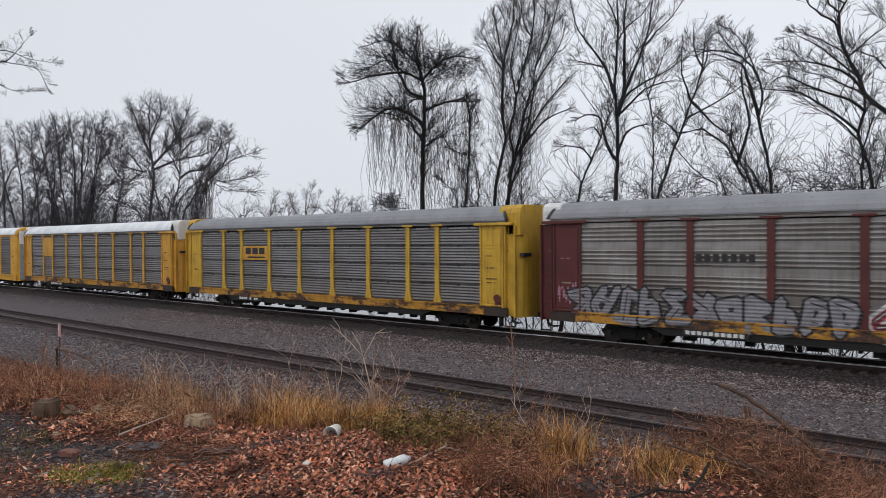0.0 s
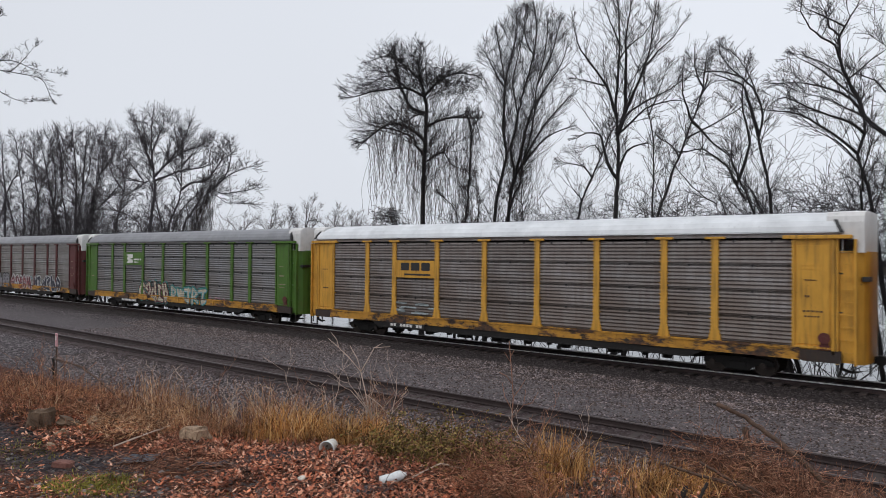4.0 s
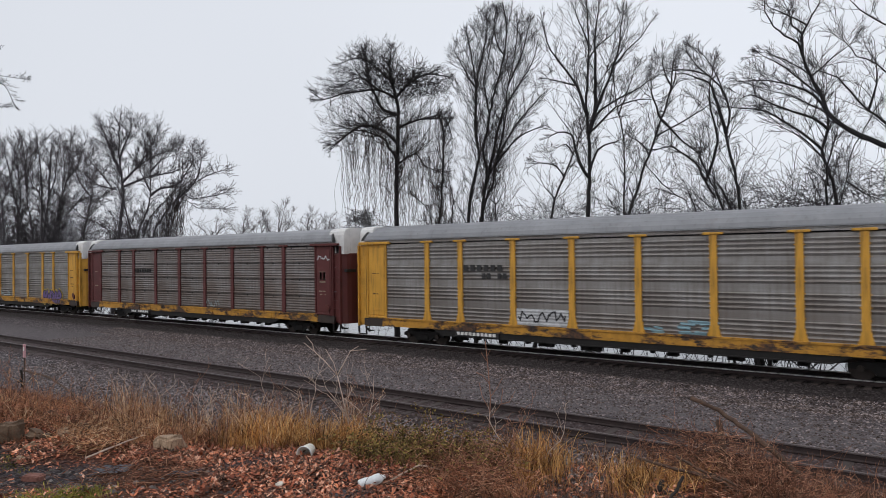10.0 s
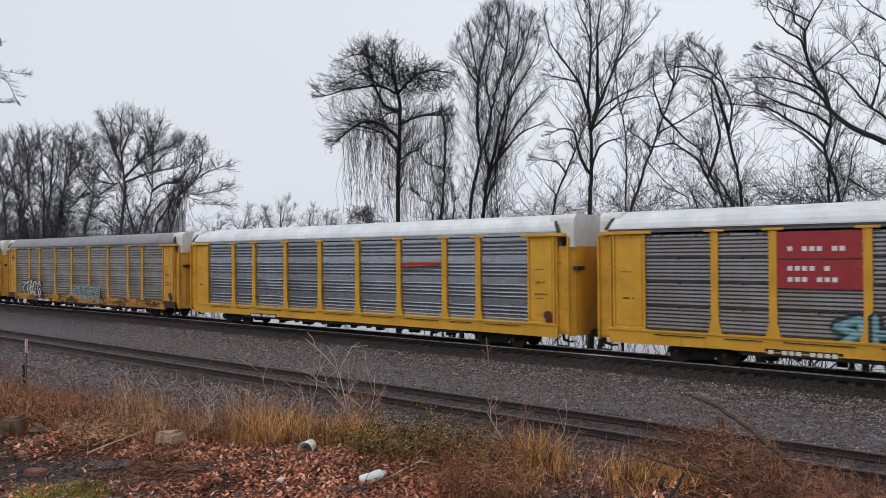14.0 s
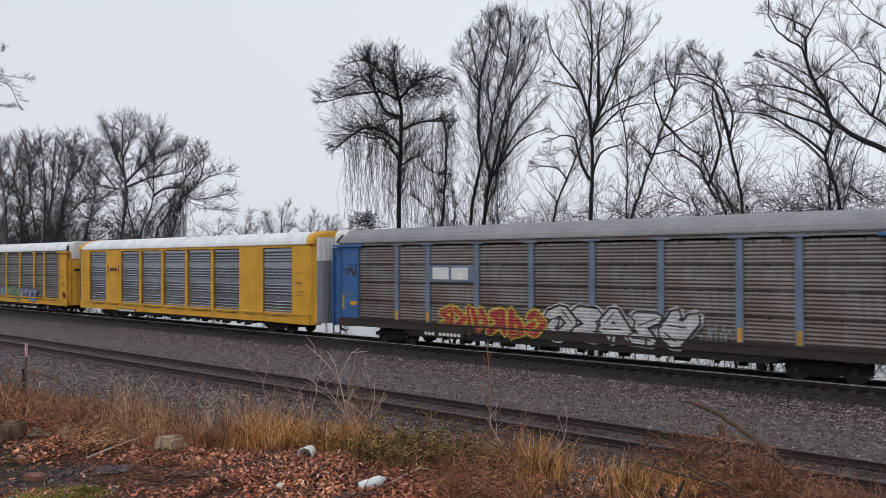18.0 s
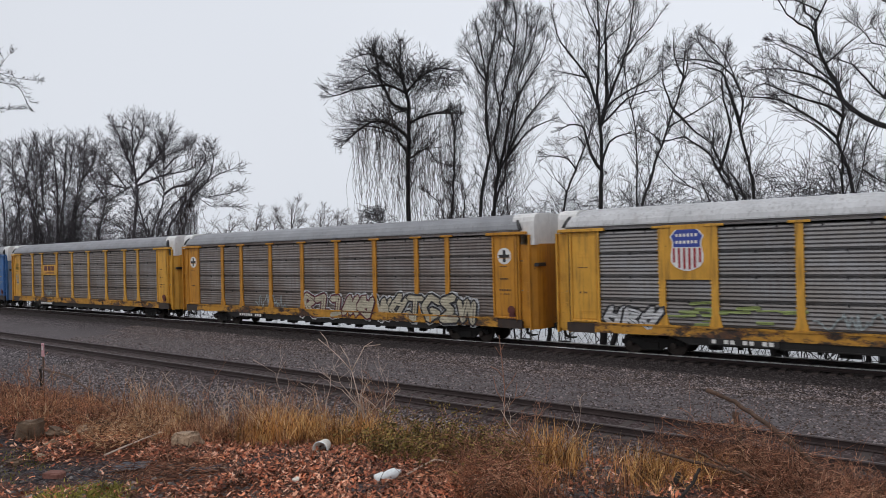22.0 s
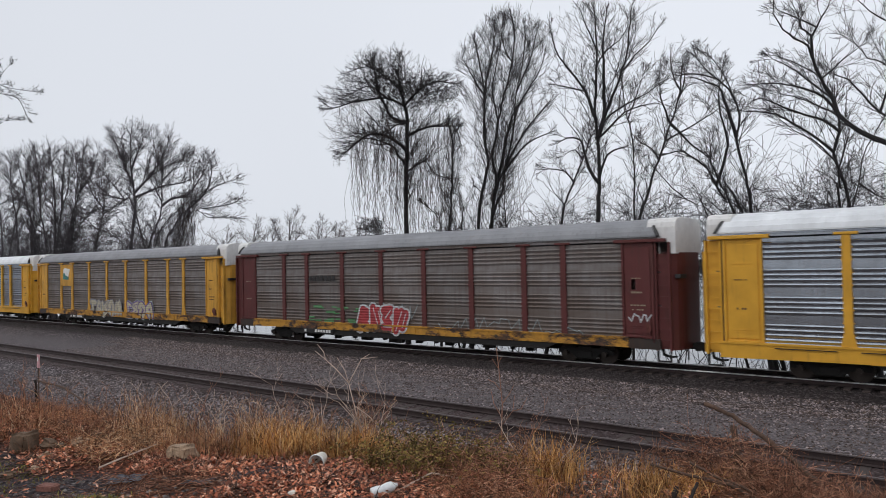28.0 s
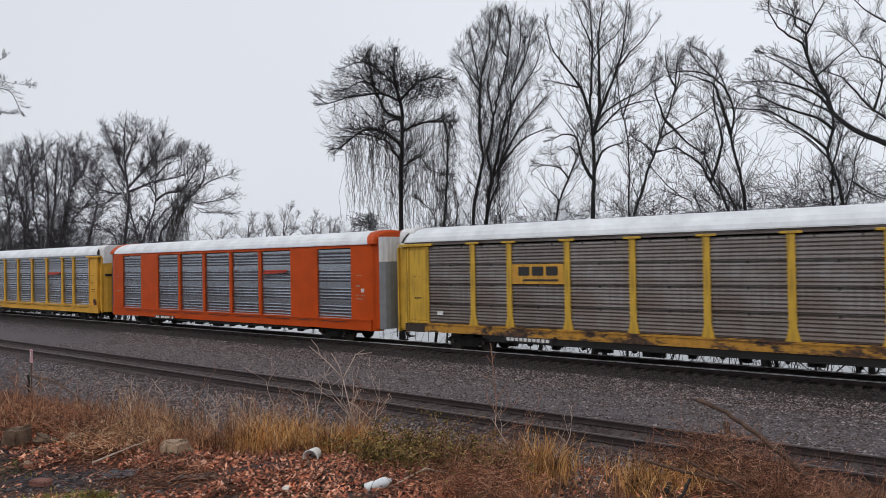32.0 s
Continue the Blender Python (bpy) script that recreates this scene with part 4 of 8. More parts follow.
        if wide:
            link_part("end_hood", cached("end_hood:wide", roof_end_shape, P), car, "", (x, 0, 0), turn)
        elif turn == 0:
            link_part("end_hood", cached("end_hood", hood_shape, M[end_top]), car, "", (x + 0.04, 0, 0))
        else:
            link_part("end_hood", cached("end_hood:low", low_hood_shape, M[end_top]), car, "", (x - 0.02, 0, 0), turn)
        link_part("end_door", cached("end_door:%d" % wide, tall_door_shape if wide else door_shape, M["grey"] if wide else P), car, "", (27.25 if turn == 0 else 0.05, 0, 0), turn)
        if wide:
            link_part("door_cap", cached("door_cap", door_cap_shape, M["hood"]), car, "white ribbed door top", (27.25 if turn == 0 else 0.05, 0, 0), turn)
    for x, turn in ((27.25, 0), (0.05, 180)):
        link_part("coupler", cached("coupler", coupler_shape, M["iron"]), car, "", (x, 0, 0), turn)
        link_part("brake_hose", cached("brake_hose", hose_shape, M["black"]), car, "", (x + (0.3 if turn == 0 else -0.3), -0.5, 0.95), turn)
    if not wide:
        link_part("brake_step", cached("brake_step", step_shape, M["black"]), car, "", (27.42, 0, 0))
    if not wide:
        link_part("brake_wheel", cached("brake_wheel", brake_shape, M["brown"]), car, "", (26.2, 0, 0))
    # reporting marks: a black box on the sill with a row of pale bars
    flat_sign(car, "mark_board", 6.3, 8.7, 0.70, 0.93, M["black"], lift=0.05)
    bars(car, "reporting_mark", 6.42, 8.6, 0.75, 0.89, M["white"], "row of pale unreadable marks", 10, len(TRAIN) + 3, 0.055)
    ink = M["stencil" if paint.startswith("yellow") else "notice"]
    rows = ((25.75, 26.15, 3.62, 3.66), (25.75, 26.2, 3.05, 3.12), (25.7, 26.35, 2.55, 2.61), (25.75, 26.25, 2.38, 2.43), (1.05, 1.5, 3.55, 3.59), (1.1, 1.55, 2.5, 2.57))
    for i, (a, b2, z0, z1) in enumerate(rows):
        bars(car, "panel_notice", a, b2, z0, z1, ink, "small unreadable stencil", 5, len(TRAIN) * 7 + i, 0.002 if wide else -0.013)
    for x in (3.9, 23.4):
        t = link_part("truck", cached("truck", truck_frame_shape, M["iron"]), car, "", (x, 0, RAIL))
        for dx in (-0.89, 0.89):
            link_part("wheelset", cached("wheelset", wheelset_shape, M["wheel"]), t, "", (dx, 0, 0.42))
    return car


TRAIN = []
# brake gear, cross-bearers and boxes under the floor: place, width, lower edge
HANGERS = ((6.4, 0.5, 0.45), (7.3, 0.14, 0.5), (8.6, 0.34, 0.42), (9.9, 0.16, 0.5), (10.8, 0.7, 0.44), (12.1, 0.14, 0.5), (12.9, 0.9, 0.40), (14.4, 0.3, 0.45), (15.5, 0.14, 0.5), (16.3, 0.42, 0.44), (17.7, 0.14, 0.5), (18.6, 0.6, 0.46), (19.9, 0.16, 0.48), (20.8, 0.36, 0.45))


def couple(car, shift=0.0):
    """Puts the next car on the train; shift: slack in the couplings, metres."""
    k = len(TRAIN) - 3
    TRAIN.append((car, FIRST + PITCH * k + shift))
    return car


# ---- trees ----
RIGHT = Vector((math.cos(radians(VIEW)), math.sin(radians(VIEW)), 0))
AHEAD = Vector((-math.sin(radians(VIEW)), math.cos(radians(VIEW)), 0))


def outline(points, margin):
    """The sides of the convex outline round points across and up, set out by a margin."""
    pts = sorted(set(points))
    ring = []
    for way in (pts, pts[::-1]):
        chain = []
        for q in way:
            while len(chain) > 1 and (chain[-1][0] - chain[-2][0]) * (q[1] - chain[-2][1]) - (chain[-1][1] - chain[-2][1]) * (q[0] - chain[-2][0]) <= 0:
                chain.pop()
            chain.append(q)
        ring += chain[:-1]
    sides = []
    for (ax, az), (bx, bz) in zip(ring, ring[1:] + ring[:1]):
        k = math.hypot(bx - ax, bz - az)
        nx, nz = (bz - az) / k, (ax - bx) / k
        sides.append((nx, nz, nx * ax + nz * az + margin))
    return sides


def grow(out, p, d, length, r, level, rnd, rise, most, sway=0.14, tip=0.0062, sides=()):
    """A bare branch that wanders a little, tapers and forks into finer ones that keep its way."""
    steps = max(3, min(10, round(length / 0.45))) if level < most else 2 if length < 0.7 else 3
    px, py, pz = p
    dx, dy, dz = d
    step = length / steps
    w = sway if level < 2 else sway * 1.4
    chance = min(1.5, 5.5 / steps) if level < 2 else min(1.5, 4.0 / steps)
    for i in range(steps):
        dx, dy, dz = dx + rnd.uniform(-w, w), dy + rnd.uniform(-w, w), dz + rnd.uniform(-w, w) + rise
        k = 1 / math.sqrt(dx * dx + dy * dy + dz * dz)
        dx, dy, dz = dx * k, dy * k, dz * k
        qx, qy, qz = px + dx * step, py + dy * step, pz + dz * step
        r0, r1 = r * (1 - 0.7 * i / steps), r * (1 - 0.7 * (i + 1) / steps)
        out.append((px, py, pz, max(r0, tip), qx, qy, qz, max(r1, tip * 0.8)))
        px, py, pz = qx, qy, qz
        if sides:
            u = px * RIGHT.x + py * RIGHT.y
            if any(a * u + b * pz > c for a, b, c in sides):
                return
        if level < most and (i + 1) / steps > 0.2:
            for _ in range(int(chance) + (rnd.random() < chance % 1)):
                # a fork leaves at 15 to 40 degrees, any way round
                a, s = rnd.uniform(0, 6.283), math.tan(rnd.uniform(0.3, 0.85))
                ux, uy, uz = math.cos(a), math.sin(a), rnd.uniform(-0.45, 0.6)
                cd = (dx + s * ux, dy + s * uy, dz + s * uz)
                k = 1 / math.sqrt(cd[0] ** 2 + cd[1] ** 2 + cd[2] ** 2)
                grow(out, (px, py, pz), (cd[0] * k, cd[1] * k, cd[2] * k), min(length * rnd.uniform(0.45, 0.78), 2.6), max(r1 * 0.7, tip), level + 1, rnd, rise, most, sway, tip, sides)


LOOKS = {
    # label, space between the side branches, their length, radius of the last twigs, share of a stem that stays bare
    "vine_hung": ("tall bare tree draped with hanging vines", 0.15, 1.2, 0.008, 0.6),
    "slender_side": ("slender bare tree wrapped in dry vines", 0.3, 0.7, 0.0085, 0.5),
    "multi_stem": ("bare tree with several upright stems", 0.32, 1.3, 0.008, 0.42),
    "tall_forked": ("tall bare forked tree with a grey trunk", 0.48, 1.25, 0.008, 0.42),
    "leaning_sapling": ("thin leaning bare sapling on the bank", 0.42, 1.35, 0.008, 0.42),
    "leaning_dark": ("dark bare tree leaning over the track bed", 0.45, 1.35, 0.008, 0.42),
    "slim": ("slim upright bare tree on the bank", 0.48, 1.15, 0.008, 0.42),
    "arched": ("bare tree with low arching stems", 0.39, 1.4, 0.008, 0.4),
    "crooked_pair": ("crooked bare tree with two dark stems", 0.47, 1.3, 0.008, 0.4),
    "spreading": ("bare tree with wide spreading limbs", 0.44, 1.15, 0.0075, 0.42),
    "great_limb": ("large bare tree with a crooked outer limb", 0.49, 1, 0.006, 0.4),
    "oak_left": ("large bare tree with a broad rounded crown", 0.22, 1.9, 0.0115, 0.4),
    "twin_left": ("bare tree with twin trunks and drooping twigs", 0.23, 1.8, 0.0115, 0.38),
    "row_left": ("bare tree in the row behind the railway", 0.23, 2, 0.012, 0.34),
    "far": ("distant pale bare tree across the river", 0.5, 2, 0.014, 0.5),
    "edge_branch": ("bare tree with a low branch of fine twigs", 0.4, 0.8, 0.009, 0.5),
}
OPEN = ("far", "edge_branch", "row_left", "oak_left", "twin_left")
MARGIN = {"vine_hung": 0.45, "multi_stem": 0.4, "tall_forked": 0.4, "great_limb": 0.35, "slim": 0.7, "leaning_sapling": 0.8, "leaning_dark": 0.3, "arched": 0.4, "crooked_pair": 0.35, "spreading": 0.5}
BOUGH_GAP = {"vine_hung": 0.36, "slender_side": 0.36, "multi_stem": 0.75, "great_limb": 3.0, "spreading": 2.4}
# trees whose wood colour carries the painted haze
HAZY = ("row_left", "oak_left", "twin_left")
CROWNS = {}


def make_tree(kind, x, y, stems, seed):
    label, gap, reach, tip, bare = LOOKS[kind]
    rnd = random.Random(seed)
    tree = tagged(new("bare_tree"), label, "tree", "trees behind the railway")
    foot = stems[0][2][1]
    tree.location = (x, y, foot)
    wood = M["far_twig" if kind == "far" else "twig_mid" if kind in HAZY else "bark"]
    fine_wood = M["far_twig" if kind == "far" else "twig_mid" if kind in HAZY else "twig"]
    trunk_line, crown = [], []
    stout = 1.35 if kind == "vine_hung" else 1.0 if kind in HAZY or kind == "far" else 1.2
    sides = () if kind in OPEN else outline([(u, z - foot) for s in stems for u, z in s[2:]], MARGIN.get(kind, 0.7))
    for si, (r0, r1, *pts) in enumerate(stems):
        from_ground = pts[0][1] <= foot + 0.5
        depth = rnd.uniform(-1.0, 1.0) if si else 0.0
        if kind in HAZY:
            pts = [(u, z if z < 9 else 9 + (z - 9) * 0.94) for u, z in pts]
        n = len(pts)
        line = [RIGHT * u + AHEAD * (depth * i / (n - 1)) + Vector((0, 0, z - foot)) for i, (u, z) in enumerate(pts)]
        if si and trunk_line and not from_ground:
            # a limb springs from the nearest stem
            line[0] = min(trunk_line, key=lambda q: (q - line[0]).length).copy()
        # a smooth line through the knots, a little knotty
        fine = []
        for i in range(n - 1):
            a, b, c, d = line[max(i - 1, 0)], line[i], line[i + 1], line[min(i + 2, n - 1)]
            m = max(2, int((c - b).length / 0.4))
            for k in range(m):
                t = k / m
                q = 0.5 * ((2 * b) + (c - a) * t + (2 * a - 5 * b + 4 * c - d) * t * t + (3 * b - a - 3 * c + d) * t ** 3)
                fine.append(q + Vector((rnd.uniform(-1, 1), rnd.uniform(-1, 1), 0)) * 0.035)
        fine.append(line[-1])
        trunk_line += fine
        total = len(fine) - 1
        radii = [stout * (r0 + (r1 * 0.6 - r0) * (i / total) ** 0.8) for i in range(total + 1)]
        if from_ground:
            radii[0] *= 1.35
        name = "limb" if si else "trunk"
        link_part(name, rod(name, fine, radii, wood, 8), tree)
        # side branches leave the upper part of the stem and sweep along with it
        start = (bare if from_ground else 0.1) * total
        for i in range(1, total + 1):
            if i < start:
                continue
            f = i / total
            d = fine[i] - fine[i - 1]
            often = d.length / gap
            d.normalize()
            for _ in range(int(often) + (rnd.random() < often % 1)):
                a = rnd.uniform(0, 6.283)
                side = Vector((math.cos(a), math.sin(a), rnd.uniform(-0.25, 0.75)))
                way = (d * rnd.uniform(0.5, 1.0) + side * rnd.uniform(0.5, 0.95)).normalized()
                grow(crown, fine[i], way, reach * rnd.uniform(0.4, 1.1) * (1.2 - 0.5 * f), max(tip * 1.4, min(radii[i] * 0.55, tip * 3.2)), 1, rnd, 0.03, 3, 0.19, tip, sides)
            if kind in OPEN:
                continue
            # long thin boughs that bend upwards and fill the crown
            if rnd.random() < (fine[i] - fine[i - 1]).length / BOUGH_GAP.get(kind, 1.6):
                a = rnd.uniform(0, 6.283)
                way = (d * 0.8 + Vector((math.cos(a), math.sin(a), rnd.uniform(0.0, 0.6))) * rnd.uniform(0.5, 0.9)).normalized()
                grow(crown, fine[i], way, reach * rnd.uniform(1.3, 2.6), max(tip * 1.8, min(radii[i] * 0.5, 0.03)), 1, rnd, 0.055, 3, 0.16, tip, sides)
        for _ in range(3):
            d = ((fine[-1] - fine[-2]).normalized() + Vector((rnd.gauss(0, 0.3), rnd.gauss(0, 0.3), rnd.gauss(0, 0.3)))).normalized()
            grow(crown, fine[-1], d, reach * 0.6, max(tip * 1.4, radii[-1] * 0.8), 1, rnd, 0.03, 3, 0.13, tip, sides)
    CROWNS[kind] = (tree, np.array(crown)[:, 4:7])
    link_part("crown", tubes("crown", crown, fine_wood, 3), tree)
    return tree


def hanging_vines(kind, u0, u1, count, seed, longest):
    """Strands that hang from the twigs of a tree between two places across it."""
    tree, pos = CROWNS[kind]
    rnd = random.Random(seed)
    across = pos @ np.array(RIGHT)
    pick = [p for p, u in zip(pos, across) if u0 < u < u1 and 7.0 < p[2] < 19.0]
    thin = 0.016 if kind in HAZY else 0.011
    segs = []
    for k in range(count):
        p = Vector(rnd.choice(pick))
        end = max(4.5, p.z - longest * rnd.uniform(0.1, 1.1) ** 1.2)
        sway = Vector((rnd.uniform(-0.05, 0.05), rnd.uniform(-0.05, 0.05), 0))
        while p.z > end:
            q = p + Vector((rnd.uniform(-0.13, 0.13), rnd.uniform(-0.13, 0.13), -rnd.uniform(0.2, 0.5))) + sway
            segs.append((*p, thin, *q, thin))
            if rnd.random() < 0.3:
                e = p + Vector((rnd.uniform(-0.4, 0.4), rnd.uniform(-0.4, 0.4), rnd.uniform(-0.6, 0.1)))
                segs.append((*p, thin * 0.7, *e, thin * 0.5))
            p = q
    tagged(link_part("vine_curtain", tubes("vine_curtain", segs, M["vine"], 3), tree, "thin brown vines hanging in strands"), kind="stuff")


def tangle(tree, centre, radius, count, seed, name="vine_tangle", label="dense dark tangle of vines"):
    rnd = random.Random(seed)
    segs = []
    for k in range(count):
        v = Vector((rnd.gauss(0, 1), rnd.gauss(0, 1), rnd.gauss(0, 1)))
        v *= min(1.0, 2.2 / v.length)
        p = RIGHT * (centre[0] + v.x * radius * 0.55) + AHEAD * v.y * radius * 0.5 + Vector((0, 0, centre[1] + v.z * radius * 0.36))
        d = Vector((rnd.gauss(0, 1), rnd.gauss(0, 1), rnd.gauss(0, 0.7))).normalized()
        for i in range(3):
            q = p + d * rnd.uniform(0.15, 0.4)
            segs.append((*p, 0.016, *q, 0.010))
            p = q
            d = (d + Vector((rnd.uniform(-0.6, 0.6), rnd.uniform(-0.6, 0.6), rnd.uniform(-0.6, 0.5)))).normalized()
    tagged(link_part(name, tubes(name, segs, M["twig"], 3), tree, label), kind="stuff")


made = {}


def stem(r0, r1, *knots):
    """A stem or limb: its radius at both ends and its knots, metres across and up."""
    return (r0, r1, *knots)


def plant(kind, x, y, *stems):
    trees = made.setdefault(kind, [])
    trees.append(make_tree(kind, x, y, stems, 100 + sum(len(v) for v in made.values())))


plant("vine_hung", -31.95, 37.00,
      stem(0.179, 0.139, (-0.04, -3.00), (0.00, 6.53), (0.01, 8.43), (0.03, 10.42), (0.16, 12.41), (0.21, 14.40), (0.10, 15.59), (-0.13, 16.39)),
      stem(0.099, 0.06, (0.16, 12.61), (-0.47, 13.00), (-1.46, 13.52), (-2.45, 13.52), (-3.44, 12.81), (-4.11, 12.21)),
      stem(0.079, 0.03, (-0.06, 15.79), (-1.24, 16.18), (-2.43, 16.10), (-3.62, 15.98), (-5.00, 15.58), (-5.59, 15.90)),
      stem(0.099, 0.04, (0.09, 14.40), (-0.86, 14.79), (-1.44, 15.99), (-1.83, 16.78), (-2.02, 17.97), (-2.22, 19.17)),
      stem(0.079, 0.04, (0.07, 11.41), (-0.48, 12.09), (-0.71, 12.61), (-1.66, 13.12), (-2.76, 13.36), (-3.55, 13.01)),
      stem(0.079, 0.04, (0.20, 13.52), (1.52, 14.08), (2.71, 14.20), (3.51, 14.20)),
      stem(0.06, 0.03, (0.15, 10.82), (0.90, 11.41), (1.50, 11.61), (1.89, 10.81), (2.68, 10.41), (3.28, 10.29)),
      stem(0.079, 0.04, (-0.05, 16.39), (-0.36, 17.78), (-0.24, 18.97)),
      stem(0.079, 0.04, (0.10, 15.59), (1.14, 16.71), (2.33, 17.19), (3.61, 16.99)),
      stem(0.06, 0.03, (-0.45, 16.78), (-1.16, 17.58), (-2.42, 18.37), (-3.68, 18.05)),
      stem(0.06, 0.03, (-1.32, 15.99), (-2.43, 17.10), (-4.01, 16.46)),
      stem(0.06, 0.03, (0.05, 14.20), (-0.66, 14.20), (-1.34, 13.40), (-1.74, 12.61)))
plant("slender_side", -28.97, 38.00,
      stem(0.097, 0.078, (-0.79, -3.00), (0.00, 6.58), (0.21, 8.33), (0.30, 10.27), (0.39, 12.22), (0.32, 13.20), (0.13, 13.97)),
      stem(0.058, 0.029, (0.32, 13.20), (0.71, 13.70), (1.02, 12.81)),
      stem(0.058, 0.039, (0.79, -3.00), (-0.51, 6.58), (-0.69, 7.56), (-1.27, 8.26), (-1.54, 8.53)),
      stem(0.058, 0.039, (-0.05, -3.00), (0.86, 6.77), (1.06, 8.33), (0.68, 9.18), (0.29, 9.30)))
plant("multi_stem", -25.81, 37.00,
      stem(0.165, 0.055, (-0.76, -3.00), (0.00, 6.70), (0.20, 8.46), (0.62, 10.29), (0.77, 11.03), (0.52, 12.50), (0.61, 14.34), (0.55, 16.18), (0.27, 17.65), (0.09, 18.68)),
      stem(0.146, 0.055, (0.26, -3.00), (0.88, 6.69), (1.04, 8.45), (1.24, 9.92), (0.99, 11.21), (1.29, 12.50), (1.45, 13.60), (1.91, 15.44), (2.40, 17.29), (2.60, 19.13), (2.43, 20.17)),
      stem(0.11, 0.037, (1.04, 8.64), (1.42, 9.92), (1.80, 11.39), (2.07, 12.86), (2.64, 14.34), (3.57, 15.82), (4.32, 16.92), (4.70, 18.03)),
      stem(0.091, 0.037, (1.35, 9.56), (2.06, 11.02), (2.81, 12.31), (3.74, 13.60), (4.75, 14.71)),
      stem(0.11, 0.037, (-1.58, -3.00), (0.96, 7.35), (1.56, 8.82), (1.79, 10.29), (2.25, 12.13), (2.52, 13.60), (2.65, 15.44), (3.11, 17.29), (3.31, 19.32)),
      stem(0.073, 0.037, (1.87, 10.29), (2.80, 11.58), (3.73, 12.31), (4.66, 12.68)),
      stem(0.091, 0.037, (0.63, 12.13), (0.54, 14.34), (0.81, 16.55), (1.27, 18.39), (1.35, 20.05)),
      stem(0.055, 0.037, (2.07, -3.00), (1.84, 6.69), (1.78, 8.45), (1.90, 9.55)),
      stem(0.055, 0.027, (1.45, 13.60), (1.10, 15.44), (1.41, 17.28), (1.79, 19.13)),
      stem(0.055, 0.027, (2.65, 15.44), (3.59, 17.48), (4.08, 19.33)),
      stem(0.055, 0.027, (0.54, 15.44), (-0.22, 16.91), (-0.72, 18.01)),
      stem(0.055, 0.027, (2.40, 17.29), (1.86, 18.76), (1.95, 20.24)))
plant("tall_forked", -16.90, 36.00,
      stem(0.204, 0.047, (-0.06, -3.00), (0.00, 6.52), (0.01, 7.85), (0.09, 9.11), (0.10, 10.70), (0.05, 11.65), (-0.07, 12.76), (0.04, 13.87), (0.12, 15.78), (0.13, 17.05), (0.05, 18.49)),
      stem(0.125, 0.039, (0.11, 11.02), (0.34, 11.97), (0.51, 12.92), (0.55, 14.19), (0.56, 15.78), (0.64, 17.06), (0.85, 18.49)),
      stem(0.078, 0.031, (0.50, 12.60), (0.93, 13.56), (1.42, 14.83), (1.69, 15.79), (1.83, 17.06), (1.97, 18.40)),
      stem(0.094, 0.031, (-0.11, 12.29), (-0.29, 13.08), (-0.60, 13.87), (-1.14, 14.67), (-1.77, 15.46), (-2.24, 16.25), (-2.49, 17.36)),
      stem(0.063, 0.031, (0.40, 11.91), (0.92, 12.60), (1.89, 13.24), (3.18, 13.88), (3.99, 14.52)),
      stem(0.063, 0.024, (0.27, 11.18), (0.75, 11.81), (1.56, 12.60), (2.85, 12.99), (3.65, 12.89)),
      stem(0.078, 0.031, (0.15, 9.37), (0.64, 10.32), (1.54, 10.76), (2.06, 10.86)),
      stem(0.094, 0.031, (-0.01, 8.73), (-0.48, 9.59), (-0.76, 10.70), (-1.01, 11.18), (-1.65, 11.27), (-2.22, 10.96)),
      stem(0.047, 0.024, (1.45, 14.83), (2.23, 15.79), (2.95, 16.49), (3.53, 17.32)),
      stem(0.047, 0.024, (0.06, 16.10), (-0.44, 17.37), (-0.88, 18.26)),
      stem(0.047, 0.024, (-0.60, 13.87), (-1.46, 14.03), (-2.19, 14.12)),
      stem(0.047, 0.024, (0.11, 15.15), (0.63, 16.10), (1.44, 16.74), (1.93, 17.44)))
plant("leaning_sapling", -19.74, 37.00,
      stem(0.134, 0.05, (-1.41, -3.00), (0.00, 6.57), (0.28, 7.92), (0.77, 9.10), (1.29, 10.38), (1.81, 11.63)),
      stem(0.05, 0.033, (0.77, 9.10), (0.27, 9.77), (-0.58, 9.95)),
      stem(0.05, 0.025, (1.29, 10.38), (0.89, 10.96), (0.27, 10.72)))
plant("leaning_dark", -14.53, 36.00,
      stem(0.136, 0.045, (-2.30, -3.00), (-0.00, 6.48), (0.32, 7.40), (0.73, 8.77), (1.11, 9.69), (1.49, 10.76), (1.81, 11.67), (2.13, 12.44), (2.39, 13.51), (2.52, 14.74)),
      stem(0.045, 0.03, (1.17, 9.84), (0.65, 10.30), (-0.05, 10.60)),
      stem(0.06, 0.03, (1.81, 11.67), (1.45, 12.29), (1.08, 13.05), (1.00, 13.82)),
      stem(0.075, 0.03, (1.81, 11.61), (2.36, 11.06), (2.82, 10.45), (3.74, 9.68)),
      stem(0.045, 0.023, (1.55, 10.76), (2.68, 11.37), (3.92, 12.13), (4.49, 12.59)),
      stem(0.045, 0.023, (2.26, 13.05), (2.86, 14.13), (2.96, 15.20)),
      stem(0.045, 0.023, (2.39, 13.51), (2.03, 14.59), (2.10, 15.66)))
plant("slim", -15.47, 37.50,
      stem(0.079, 0.039, (-0.30, -3.00), (0.00, 6.65), (0.08, 8.50), (0.10, 10.10), (0.04, 11.06), (-0.17, 12.34), (-0.36, 13.30), (-0.47, 14.42)),
      stem(0.039, 0.024, (-0.17, 12.34), (0.16, 13.30), (0.50, 14.58)))
